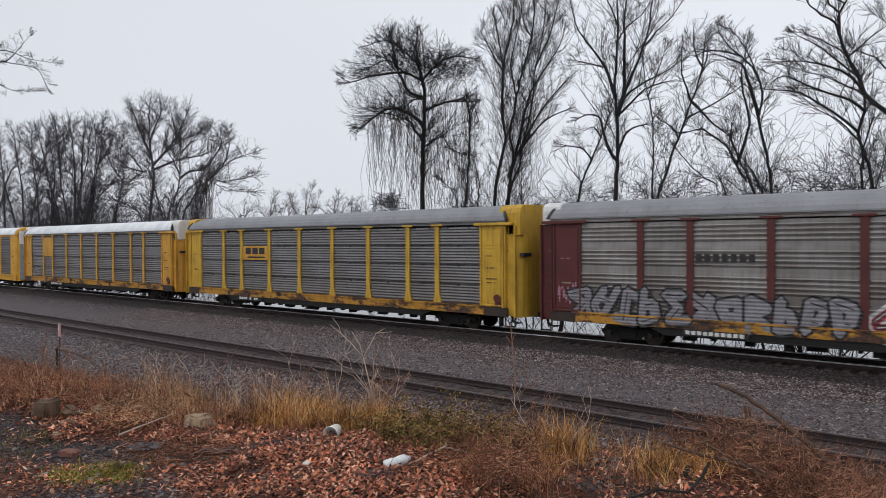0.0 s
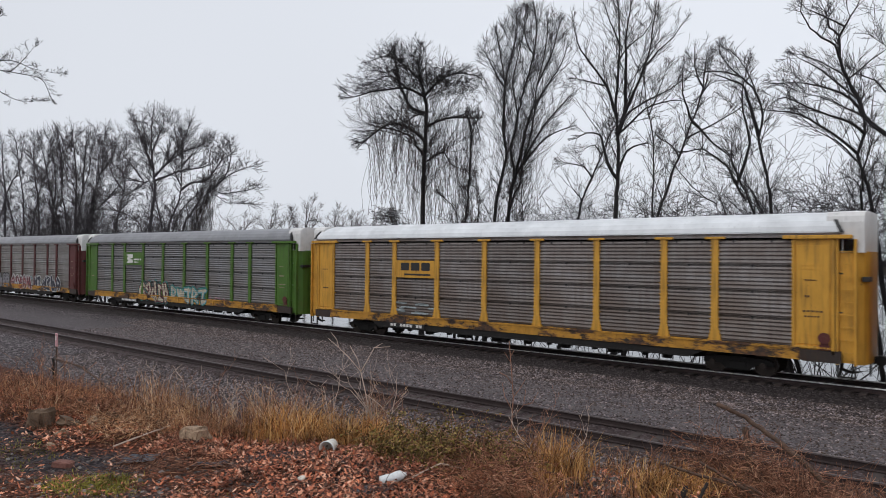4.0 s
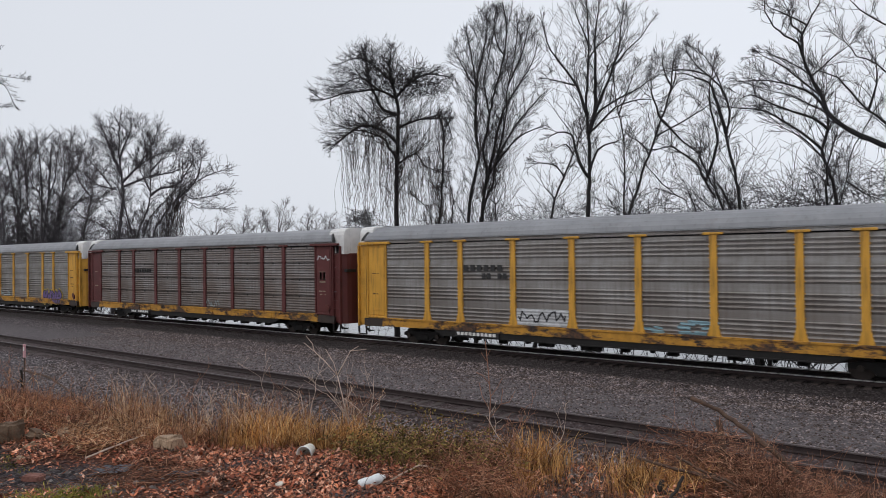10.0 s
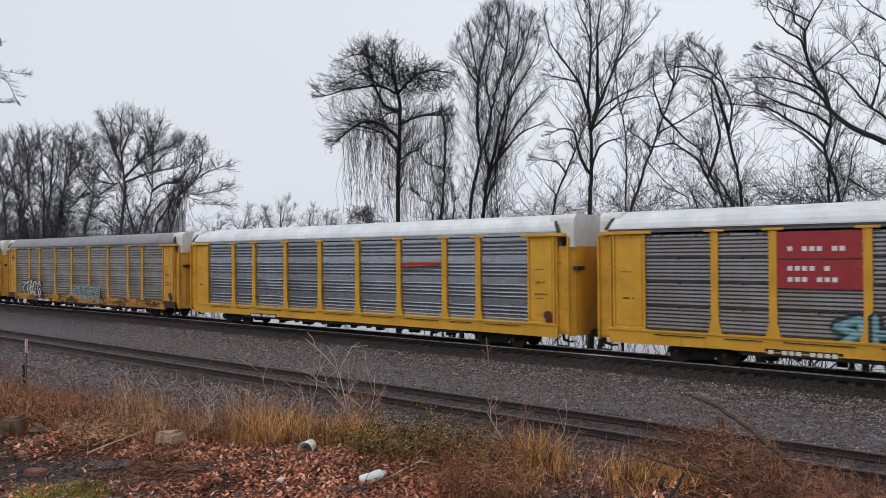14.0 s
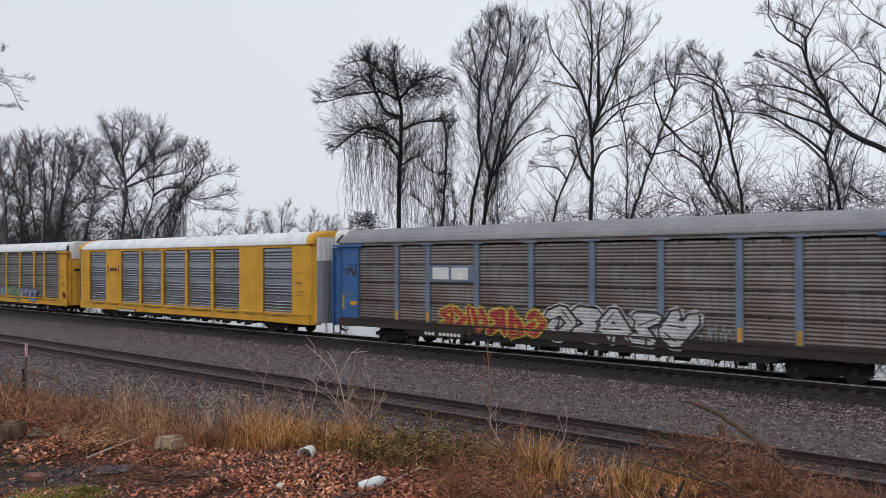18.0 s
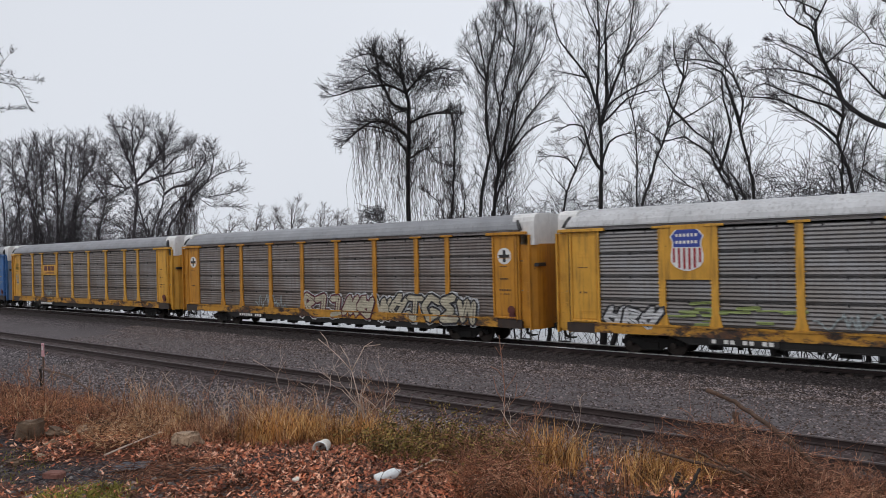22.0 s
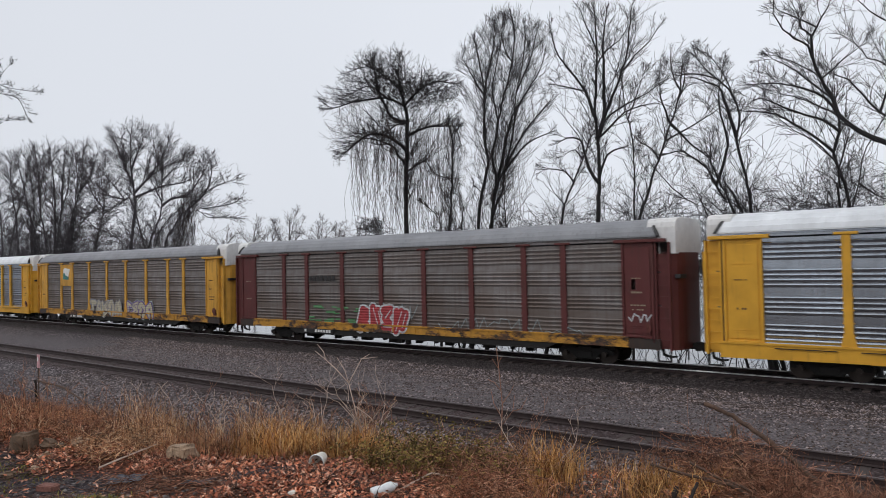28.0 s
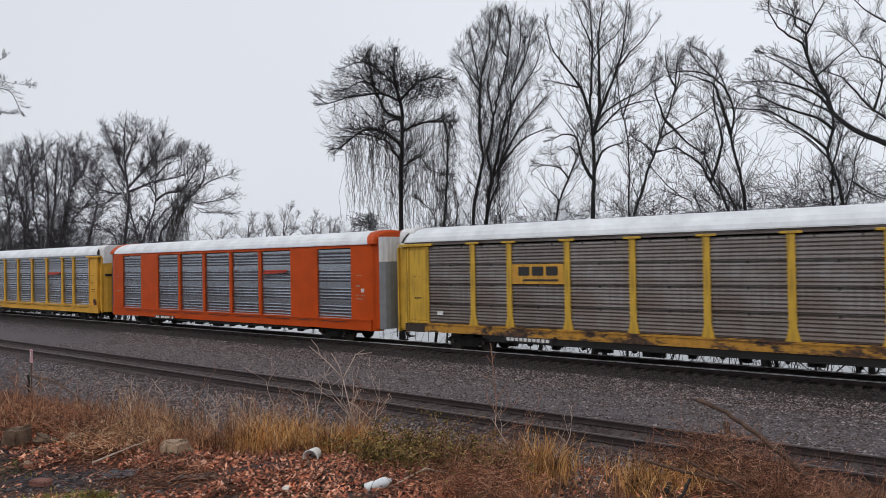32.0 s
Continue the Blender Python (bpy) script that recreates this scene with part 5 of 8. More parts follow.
plant("arched", -9.97, 37.00,
      stem(0.114, 0.043, (2.37, -3.00), (-0.00, 6.69), (-0.43, 7.35), (-0.86, 8.08), (-1.21, 8.80), (-1.58, 9.23), (-2.02, 9.52), (-2.60, 9.87), (-3.19, 9.76)),
      stem(0.114, 0.043, (2.74, -3.00), (0.35, 6.74), (-0.43, 7.64), (-0.86, 8.31), (-1.26, 9.23), (-1.32, 9.67)),
      stem(0.071, 0.028, (0.94, -3.00), (-1.41, 6.58), (-1.90, 7.07), (-2.48, 7.36), (-3.20, 7.94), (-3.78, 8.52), (-4.01, 8.78)),
      stem(0.075, 0.03, (-0.86, 8.13), (-0.50, 9.09), (-0.25, 10.10), (-0.48, 11.20), (-0.69, 12.71), (-0.45, 13.92)))
plant("crooked_pair", -8.85, 36.00,
      stem(0.123, 0.041, (0.92, -3.00), (0.00, 6.58), (-0.18, 7.91), (-0.31, 8.75), (-0.58, 9.72), (-0.66, 10.27), (-0.43, 11.24), (-0.70, 12.21), (-1.25, 12.91), (-1.81, 13.24), (-2.79, 13.40), (-3.35, 13.32)),
      stem(0.082, 0.034, (-0.66, 10.27), (-0.99, 11.24), (-1.35, 12.08), (-1.68, 12.63), (-2.24, 12.77), (-2.94, 12.96)),
      stem(0.034, 0.02, (-0.70, 12.21), (-1.33, 13.60), (-1.94, 14.35)),
      stem(0.034, 0.02, (-1.68, 12.63), (-2.28, 13.74), (-2.67, 14.43)))
plant("spreading", -4.45, 34.00,
      stem(0.13, 0.059, (1.42, -3.00), (0.00, 6.47), (-0.23, 7.56), (-0.59, 8.78), (-0.33, 9.63), (-0.35, 10.35), (-0.46, 11.04)),
      stem(0.107, 0.047, (0.77, -3.00), (-0.50, 6.47), (-0.63, 7.20), (-0.77, 7.93), (-0.64, 8.78)),
      stem(0.059, 0.024, (-0.59, 8.85), (-1.25, 9.38), (-2.11, 9.99), (-2.96, 10.48), (-3.70, 10.60), (-4.36, 10.67)),
      stem(0.059, 0.024, (-0.33, 9.67), (-0.99, 10.11), (-1.98, 10.35), (-3.21, 10.79), (-3.89, 11.03), (-4.39, 10.84)),
      stem(0.059, 0.024, (-0.42, 10.48), (-0.98, 11.08), (-1.97, 11.45), (-3.20, 11.64), (-4.38, 11.56)),
      stem(0.047, 0.024, (-0.49, 10.89), (-1.22, 11.69), (-1.95, 12.42), (-2.81, 12.97)),
      stem(0.036, 0.018, (-0.77, 8.41), (-1.50, 9.26), (-2.36, 9.68), (-3.16, 10.23)),
      stem(0.047, 0.024, (-1.82, -3.00), (0.20, 6.47), (0.46, 7.32), (0.72, 8.41), (0.98, 9.02), (1.48, 9.75), (1.99, 10.60)),
      stem(0.036, 0.018, (0.51, 7.39), (0.95, 6.83), (1.32, 6.54)),
      stem(0.036, 0.018, (-0.46, 11.04), (-0.97, 12.06), (-1.95, 12.78), (-2.64, 13.14)),
      stem(0.03, 0.018, (-0.35, 10.48), (-1.23, 10.72), (-2.09, 11.03), (-2.91, 11.20)))
plant("great_limb", -0.37, 31.00,
      stem(0.138, 0.089, (0.46, -3.00), (0.00, 5.38), (-0.09, 6.50), (-0.43, 7.31)),
      stem(0.108, 0.035, (-0.43, 7.31), (-1.42, 7.82), (-2.50, 8.23), (-3.28, 8.58), (-3.90, 8.94), (-4.40, 9.45), (-4.60, 10.15), (-4.90, 10.76), (-5.14, 11.57), (-5.15, 12.38), (-5.46, 12.66), (-5.53, 13.23)),
      stem(0.035, 0.02, (-5.15, 12.34), (-4.98, 12.89), (-4.62, 13.52)),
      stem(0.039, 0.02, (-5.16, 11.61), (-5.71, 11.81), (-6.23, 12.01), (-6.74, 12.27), (-7.14, 12.77), (-7.22, 13.28)),
      stem(0.03, 0.015, (-4.96, 10.92), (-4.28, 11.37), (-3.65, 11.82)),
      stem(0.059, 0.025, (-1.01, 7.62), (-1.83, 8.43), (-2.49, 9.04), (-2.96, 9.45), (-3.67, 10.16), (-4.08, 10.66), (-4.65, 10.88)),
      stem(0.039, 0.02, (-2.96, 9.45), (-2.80, 10.36), (-2.94, 11.07)),
      stem(0.049, 0.02, (-0.60, 7.52), (-1.39, 9.96), (-2.46, 11.27), (-2.93, 11.58), (-3.23, 12.19)),
      stem(0.049, 0.02, (-1.40, 9.75), (-1.78, 11.99), (-2.44, 12.60), (-3.22, 13.10), (-3.63, 13.50)),
      stem(0.03, 0.015, (-5.40, 12.62), (-5.91, 13.02), (-6.27, 13.34)))
plant("oak_left", -67.67, 36.00,
      stem(0.287, 0.086, (-0.83, -3.00), (0.00, 6.86), (0.28, 9.24), (0.46, 11.50), (0.30, 13.20), (0.08, 14.90), (0.08, 17.16), (0.09, 18.69)),
      stem(0.143, 0.057, (3.69, -3.00), (0.34, 10.65), (-0.65, 11.78), (-1.48, 12.92), (-2.59, 14.34), (-3.42, 15.35), (-3.86, 15.75)),
      stem(0.143, 0.057, (0.18, 13.20), (-0.64, 15.46), (-1.20, 17.05), (-1.69, 18.18)),
      stem(0.143, 0.057, (0.46, 12.35), (1.58, 13.76), (2.81, 15.46), (3.54, 16.88), (3.82, 17.61)),
      stem(0.115, 0.057, (0.08, 14.90), (0.75, 16.60), (1.37, 18.01)),
      stem(0.115, 0.057, (0.57, 11.78), (1.85, 12.63), (3.25, 13.19), (4.93, 13.47), (5.94, 14.03)),
      stem(0.086, 0.057, (0.24, 13.20), (-0.42, 14.90), (-0.86, 17.45)),
      stem(0.086, 0.057, (1.58, 13.76), (2.98, 15.00), (4.66, 15.74), (5.22, 16.25)),
      stem(0.115, 0.057, (1.53, -3.00), (-0.78, 6.42), (-1.78, 7.83), (-2.61, 8.40), (-3.71, 8.69), (-4.54, 9.54), (-5.37, 10.11)),
      stem(0.086, 0.043, (-0.65, 11.78), (-2.04, 12.19), (-3.15, 13.21), (-3.98, 13.77)),
      stem(0.086, 0.043, (2.81, 15.46), (2.59, 16.88), (2.43, 17.84)))
plant("twin_left", -65.96, 37.00,
      stem(0.171, 0.057, (-2.41, -3.00), (0.00, 6.84), (0.56, 8.36), (1.12, 10.05), (1.29, 11.46), (1.30, 13.15), (1.41, 14.85), (1.47, 16.26)),
      stem(0.143, 0.057, (1.29, 11.18), (2.24, 11.74), (3.63, 12.01), (4.47, 13.14), (5.20, 14.56), (5.15, 15.29)),
      stem(0.2, 0.057, (-0.91, -3.00), (1.50, 6.83), (2.23, 8.35), (3.07, 9.76), (4.18, 10.88), (5.58, 12.29), (6.98, 13.14), (7.99, 13.53)),
      stem(0.114, 0.057, (0.32, -3.00), (3.51, 10.04), (5.30, 10.60), (6.97, 10.87), (8.26, 11.21)),
      stem(0.086, 0.043, (0.68, -3.00), (3.73, 9.47), (5.85, 9.63), (7.81, 9.62)),
      stem(0.086, 0.057, (1.29, 11.46), (0.57, 12.87), (0.02, 14.00)),
      stem(0.086, 0.043, (5.58, 12.29), (6.32, 13.70), (6.54, 14.95)),
      stem(0.086, 0.043, (1.41, 13.72), (2.25, 14.84), (3.08, 15.29)),
      stem(0.114, 0.057, (-1.86, -3.00), (0.55, 6.84), (1.67, 9.20), (3.07, 10.60), (4.07, 11.45)))
plant("row_left", -84.84, 36.00,
      stem(0.265, 0.066, (-0.16, -3.00), (0.00, 7.95), (0.07, 11.33), (0.01, 13.93), (-0.18, 16.53), (-0.43, 18.29)),
      stem(0.166, 0.066, (-0.91, -3.00), (0.32, 7.95), (0.96, 11.97), (1.60, 13.92), (1.93, 16.53), (2.25, 18.28)),
      stem(0.166, 0.066, (3.58, -3.00), (0.07, 11.33), (-0.95, 13.28), (-1.70, 15.88), (-2.08, 18.29)),
      stem(0.166, 0.066, (0.96, 11.97), (0.84, 14.58), (0.97, 17.83)))
plant("row_left", -85.85, 38.00,
      stem(0.238, 0.068, (-1.12, -3.00), (0.00, 7.90), (0.53, 11.51), (1.32, 14.18), (1.66, 16.85), (1.73, 18.99)),
      stem(0.136, 0.068, (-2.67, -3.00), (0.53, 10.04), (1.97, 11.50), (3.61, 11.49), (5.39, 12.16)),
      stem(0.136, 0.068, (-2.54, -3.00), (0.20, 8.17), (1.31, 9.83), (2.50, 11.16), (3.42, 12.30), (4.93, 14.17)),
      stem(0.136, 0.068, (1.32, 14.18), (2.64, 16.18), (3.30, 18.19)),
      stem(0.136, 0.068, (-0.29, -3.00), (0.53, 11.51), (0.80, 14.85), (0.54, 17.86)))
plant("row_left", -89.91, 35.50,
      stem(0.24, 0.068, (0.17, -3.00), (0.00, 8.09), (-0.06, 10.91), (-0.52, 12.93), (-0.97, 15.61), (-1.50, 17.76)),
      stem(0.171, 0.068, (-0.52, -3.00), (0.13, 8.22), (0.47, 12.25), (0.34, 14.94), (-0.05, 18.57)),
      stem(0.171, 0.068, (2.84, -3.00), (1.77, 8.21), (1.32, 11.57), (1.46, 14.26), (1.92, 16.95), (2.98, 18.77)),
      stem(0.171, 0.068, (1.45, 12.92), (1.00, 15.61), (1.26, 18.30)),
      stem(0.171, 0.068, (3.41, -3.00), (0.00, 10.91), (-1.50, 13.60), (-2.68, 16.29)))
plant("row_left", -97.89, 37.00,
      stem(0.257, 0.074, (0.46, -3.00), (-0.00, 8.52), (-0.21, 12.12), (-0.56, 14.28), (-0.83, 17.17), (-0.69, 19.33)),
      stem(0.184, 0.074, (-1.68, -3.00), (-1.97, 8.39), (-2.11, 12.13), (-2.66, 15.73), (-3.01, 19.33)),
      stem(0.184, 0.074, (-2.81, -3.00), (-0.21, 12.12), (0.50, 15.00), (0.86, 18.25)))
plant("row_left", -109.60, 37.00,
      stem(0.278, 0.08, (-0.01, -3.00), (0.00, 8.50), (0.00, 12.77), (-0.37, 16.67), (-0.52, 20.17)),
      stem(0.199, 0.08, (-3.86, -3.00), (0.00, 12.77), (1.15, 15.88), (1.76, 19.78)),
      stem(0.199, 0.08, (3.87, -3.00), (0.00, 12.77), (-1.89, 15.89), (-2.80, 19.78)))
plant("row_left", -80.05, 38.50,
      stem(0.163, 0.049, (-1.44, -3.00), (-0.00, 7.36), (0.51, 9.93), (0.96, 12.50), (0.65, 15.07), (0.97, 16.87)),
      stem(0.098, 0.049, (-2.63, -3.00), (0.51, 9.80), (1.59, 11.21), (2.54, 12.17)),
      stem(0.098, 0.049, (0.64, 11.86), (-0.30, 13.79), (-0.74, 16.04)))
plant("far", -126.53, 95.00,
      stem(0.3, 0.1, (0.00, -3.20), (0.15, 9.19), (0.30, 12.44)),
      stem(0.16, 0.05, (0.02, 7.95), (-1.96, 11.08), (-2.95, 11.71)),
      stem(0.16, 0.05, (0.15, 8.57), (2.29, 11.42), (3.04, 12.17)),
      stem(0.12, 0.04, (0.16, 9.82), (1.05, 12.18), (1.31, 13.93)))
plant("far", -106.19, 88.00,
      stem(0.3, 0.1, (0.00, -3.20), (0.13, 8.57), (0.28, 12.97)),
      stem(0.16, 0.05, (0.02, 7.47), (-1.72, 10.23), (-2.59, 12.33)),
      stem(0.16, 0.05, (0.13, 8.02), (2.02, 10.53), (2.69, 12.73)),
      stem(0.12, 0.04, (0.14, 9.12), (0.93, 12.74), (1.16, 14.28)))
plant("far", -102.52, 92.00,
      stem(0.3, 0.1, (0.00, -3.20), (0.13, 8.55), (0.27, 11.43)),
      stem(0.16, 0.05, (0.02, 7.45), (-1.73, 10.22), (-2.61, 10.78)),
      stem(0.16, 0.05, (0.13, 8.00), (2.03, 10.53), (2.70, 11.19)),
      stem(0.12, 0.04, (0.14, 9.11), (0.93, 11.20), (1.16, 12.75)))
plant("far", -106.22, 100.00,
      stem(0.3, 0.1, (0.00, -3.20), (0.14, 8.79), (0.28, 10.91)),
      stem(0.16, 0.05, (0.02, 7.62), (-1.84, 10.57), (-2.79, 10.22)),
      stem(0.16, 0.05, (0.14, 8.20), (2.16, 10.89), (2.86, 10.65)),
      stem(0.12, 0.04, (0.15, 9.38), (0.98, 10.67), (1.23, 12.31)))
plant("far", -144.97, 100.00,
      stem(0.3, 0.1, (0.00, -3.20), (0.17, 9.73), (0.31, 11.11)),
      stem(0.16, 0.05, (0.02, 8.36), (-2.15, 11.81), (-3.26, 10.31)),
      stem(0.16, 0.05, (0.16, 9.05), (2.52, 12.19), (3.34, 10.81)),
      stem(0.12, 0.04, (0.17, 10.42), (1.14, 10.83), (1.43, 12.75)))
plant("far", -110.46, 110.00,
      stem(0.3, 0.1, (0.00, -3.20), (0.15, 9.08), (0.29, 10.34)),
      stem(0.16, 0.05, (0.02, 7.82), (-1.98, 10.99), (-2.99, 9.61)),
      stem(0.16, 0.05, (0.15, 8.45), (2.31, 11.33), (3.06, 10.07)),
      stem(0.12, 0.04, (0.16, 9.71), (1.04, 10.08), (1.31, 11.84)))
plant("far", -126.57, 100.00,
      stem(0.3, 0.1, (0.00, -3.20), (0.16, 9.29), (0.30, 11.84)),
      stem(0.16, 0.05, (0.02, 8.01), (-2.01, 11.22), (-3.03, 11.10)),
      stem(0.16, 0.05, (0.15, 8.65), (2.35, 11.57), (3.12, 11.57)),
      stem(0.12, 0.04, (0.16, 9.93), (1.07, 11.58), (1.34, 13.37)))
plant("edge_branch", -78.30, 12.00,
      stem(0.3, 0.2, (0.00, -1.00), (0.56, 17.93), (1.57, 25.08)),
      stem(0.09, 0.03, (1.04, 17.45), (8.69, 19.30), (13.94, 19.84), (17.76, 19.33), (19.57, 18.84), (20.42, 17.41)),
      stem(0.06, 0.015, (8.69, 19.30), (13.00, 22.14), (15.88, 24.02)),
      stem(0.05, 0.012, (13.94, 19.84), (16.33, 20.58), (18.71, 19.80), (21.19, 19.31)),
      stem(0.05, 0.012, (12.99, 19.75), (15.84, 17.82), (17.26, 17.24), (18.70, 17.32)),
      stem(0.04, 0.01, (16.80, 19.44), (17.29, 20.67), (18.16, 22.00)))
hanging_vines("vine_hung", -3.8, -0.1, 190, 5, 6.5)
hanging_vines("vine_hung", 0.2, 3.7, 190, 6, 6.5)
tangle(made["vine_hung"][0], (0.82, 19.71), 1.75, 620, 6)
tangle(made["vine_hung"][0], (2.93, 19.39), 1.3, 260, 16, "twig_mass", "fine dark twig mass in the crown")
tangle(made["vine_hung"][0], (-1.32, 20.38), 1.8, 260, 17, "twig_mass", "fine dark twig mass in the crown")
tangle(made["vine_hung"][0], (-2.29, 10.06), 0.9, 260, 18, "vine_mass", "dark heap of vines at the foot of the tree")
hanging_vines("slender_side", -1.2, 1.3, 110, 7, 5.0)
hanging_vines("multi_stem", -1.0, 3.4, 130, 8, 4.0)
hanging_vines("twin_left", 2.5, 4.5, 150, 9, 4.0)


def make_brush(x, y, w, h, count, seed, label):
    """A thicket of thin upright shoots on the river bank."""
    rnd = random.Random(seed)
    segs = []
    for k in range(int(count * (1.5 if x > -30 else 1.0))):
        p = (rnd.uniform(-w, w), rnd.uniform(-1.5, 1.5), 0.0)
        stout = rnd.random() < 0.2
        grow(segs, p, (rnd.uniform(-0.8, 0.8), rnd.uniform(-0.5, 0.5), 1.0), h * rnd.uniform(0.5, 1.0), 0.035 if stout else 0.018, 1, rnd, 0.03, 3, 0.26, 0.0085 if x > -50 else 0.014)
    for k in range(int(count * (26 if x > -30 else 12))):
        p = Vector((rnd.uniform(-w, w) * 1.1, rnd.uniform(-2, 2), h * (0.92 - 0.42 * rnd.random() ** 0.8)))
        d = Vector((rnd.gauss(0, 1), rnd.gauss(0, 0.6), rnd.gauss(0.3, 0.7))).normalized()
        r = (0.0135 if x > -50 else 0.016) * rnd.uniform(0.7, 1.3)
        for i in range(rnd.randint(3, 6)):
            q = p + d * rnd.uniform(0.25, 0.55)
            segs.append((*p, r, *q, r * 0.85))
            p, r = q, r * 0.85
            d = (d + Vector((rnd.uniform(-0.45, 0.45), rnd.uniform(-0.3, 0.3), rnd.uniform(-0.4, 0.45)))).normalized()
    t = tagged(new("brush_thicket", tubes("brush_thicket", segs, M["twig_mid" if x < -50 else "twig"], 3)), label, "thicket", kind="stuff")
    t.location = (x, y, ground_z(x, y) - 0.1)
    return t


for i, (x, y, w, h, c) in enumerate(((-26, 39, 4, 11, 30), (-18, 38.5, 4, 11.5, 44), (-10, 38, 4, 11.5, 50), (-3, 37.5, 4, 12, 50), (4, 36, 4, 11, 16), (-34, 40, 3, 9.0, 12),
                                     (-55, 39, 3, 8.5, 16), (-61, 39, 4, 10, 36), (-68, 39, 6, 12.0, 52), (-80, 39, 6, 13, 76), (-92, 39, 7, 13.5, 84), (-106, 40, 8, 14, 90))):
    make_brush(x, y, w, h, c, 300 + i, "thicket of thin bare shoots on the river bank")

# ---- the bank in front: litter, grass, weeds, rubbish ----
def spot(bearing, depth):
    """A place on the ground at a bearing (tangent from the middle view line) and a distance along that line."""
    v = (AHEAD + RIGHT * bearing) * depth
    return v.x, v.y, ground_z(v.x, v.y)


def island_mat(name, stops, rough=0.8, sheen=0.0):
    """Leaves and blades: each takes its own shade."""
    m, n, l, b = node_mat(name)
    g = n.new("ShaderNodeNewGeometry")
    c = ramp(n, l, g.outputs["Random Per Island"], stops)
    co = coords(n, l)
    c = mixc(n, l, 0.25, c, ramp(n, l, noise_node(n, l, co, 30, 3), [(0.3, (0.02, 0.015, 0.01)), (0.7, (0.3, 0.2, 0.13))]))
    # damp, rotten patches and dry, bleached ones
    c = mixc(n, l, 1.0, c, ramp(n, l, noise_node(n, l, co, 2.2, 4, 0.7), [(0.36, (0.34, 0.31, 0.30)), (0.50, (0.9, 0.9, 0.9)), (0.66, (1.35, 1.3, 1.25))]), "MULTIPLY")
    l.new(c, b.inputs["Base Color"])
    b.inputs["Roughness"].default_value = rough
    b.inputs["Specular IOR Level"].default_value = 0.2
    return m


M["leaf"] = island_mat("fallen_oak_leaves", [(0.0, (0.022, 0.011, 0.008)), (0.28, (0.125, 0.036, 0.019)), (0.52, (0.42, 0.098, 0.045)), (0.78, (0.76, 0.260, 0.130)), (1.0, (0.92, 0.55, 0.39))], 0.6)
M["straw"] = island_mat("dry_straw_grass", [(0.0, (0.035, 0.017, 0.009)), (0.22, (0.18, 0.070, 0.033)), (0.45, (0.60, 0.285, 0.138)), (0.72, (0.86, 0.52, 0.28)), (1.0, (0.97, 0.74, 0.50))])
M["gold"] = island_mat("golden_dry_grass", [(0.0, (0.05, 0.022, 0.006)), (0.22, (0.28, 0.098, 0.024)), (0.45, (0.67, 0.315, 0.085)), (0.8, (0.86, 0.48, 0.165)), (1.0, (0.95, 0.66, 0.31))])
M["russet"] = island_mat("russet_dead_grass", [(0.0, (0.02, 0.008, 0.005)), (0.3, (0.17, 0.062, 0.030)), (0.6, (0.48, 0.168, 0.080)), (1.0, (0.78, 0.43, 0.23))])
M["olive"] = island_mat("olive_evergreen_weed", [(0.0, (0.02, 0.015, 0.004)), (0.5, (0.18, 0.14, 0.028)), (1.0, (0.44, 0.33, 0.09))])
M["moss"] = island_mat("green_grass_tuft", [(0.0, (0.09, 0.09, 0.012)), (0.6, (0.29, 0.28, 0.03)), (1.0, (0.46, 0.40, 0.08))])
M["pebble"] = island_mat("wet_grey_pebbles", [(0.0, (0.035, 0.033, 0.034)), (0.6, (0.10, 0.095, 0.10)), (1.0, (0.27, 0.26, 0.26))], 0.5)
M["ballast"] = island_mat("grey_ballast_stone", [(0.0, (0.010, 0.008, 0.010)), (0.5, (0.078, 0.066, 0.071)), (1.0, (0.39, 0.34, 0.355))], 0.75)
M["pale_stem"] = plain_mat("pale_dead_stem", (0.48, 0.37, 0.30), 0.9, 0, 0.3, 8, 0.1)
M["red_stem"] = plain_mat("reddish_dead_stem", (0.26, 0.13, 0.085), 0.9, 0, 0.4, 6, 0.1)
M["brush"] = island_mat("tangled_dead_twigs", [(0.0, (0.02, 0.008, 0.005)), (0.4, (0.19, 0.066, 0.040)), (0.75, (0.48, 0.205, 0.12)), (1.0, (0.70, 0.42, 0.27))])
M["dead_wood"] = plain_mat("grey_brown_dead_wood", (0.105, 0.064, 0.045), 0.95, 0, 0.55, 14, 1.0, 60)
M["black_wood"] = plain_mat("wet_black_wood", (0.022, 0.016, 0.013), 0.95, 0, 0.4, 9, 0.6, 60)


def poly_mesh(name, v, f, mat):
    """A mesh from arrays of corners and of equal-sized faces."""
    me = bpy.data.meshes.new(name)
    k = f.shape[1]
    me.vertices.add(len(v))
    me.vertices.foreach_set("co", np.ascontiguousarray(v, dtype=np.float32).ravel())
    me.loops.add(f.size)
    me.loops.foreach_set("vertex_index", f.ravel().astype(np.int32))
    me.polygons.add(len(f))
    me.polygons.foreach_set("loop_start", np.arange(0, f.size, k, dtype=np.int32))
    me.update(calc_edges=True)
    me.materials.append(mat)
    return me


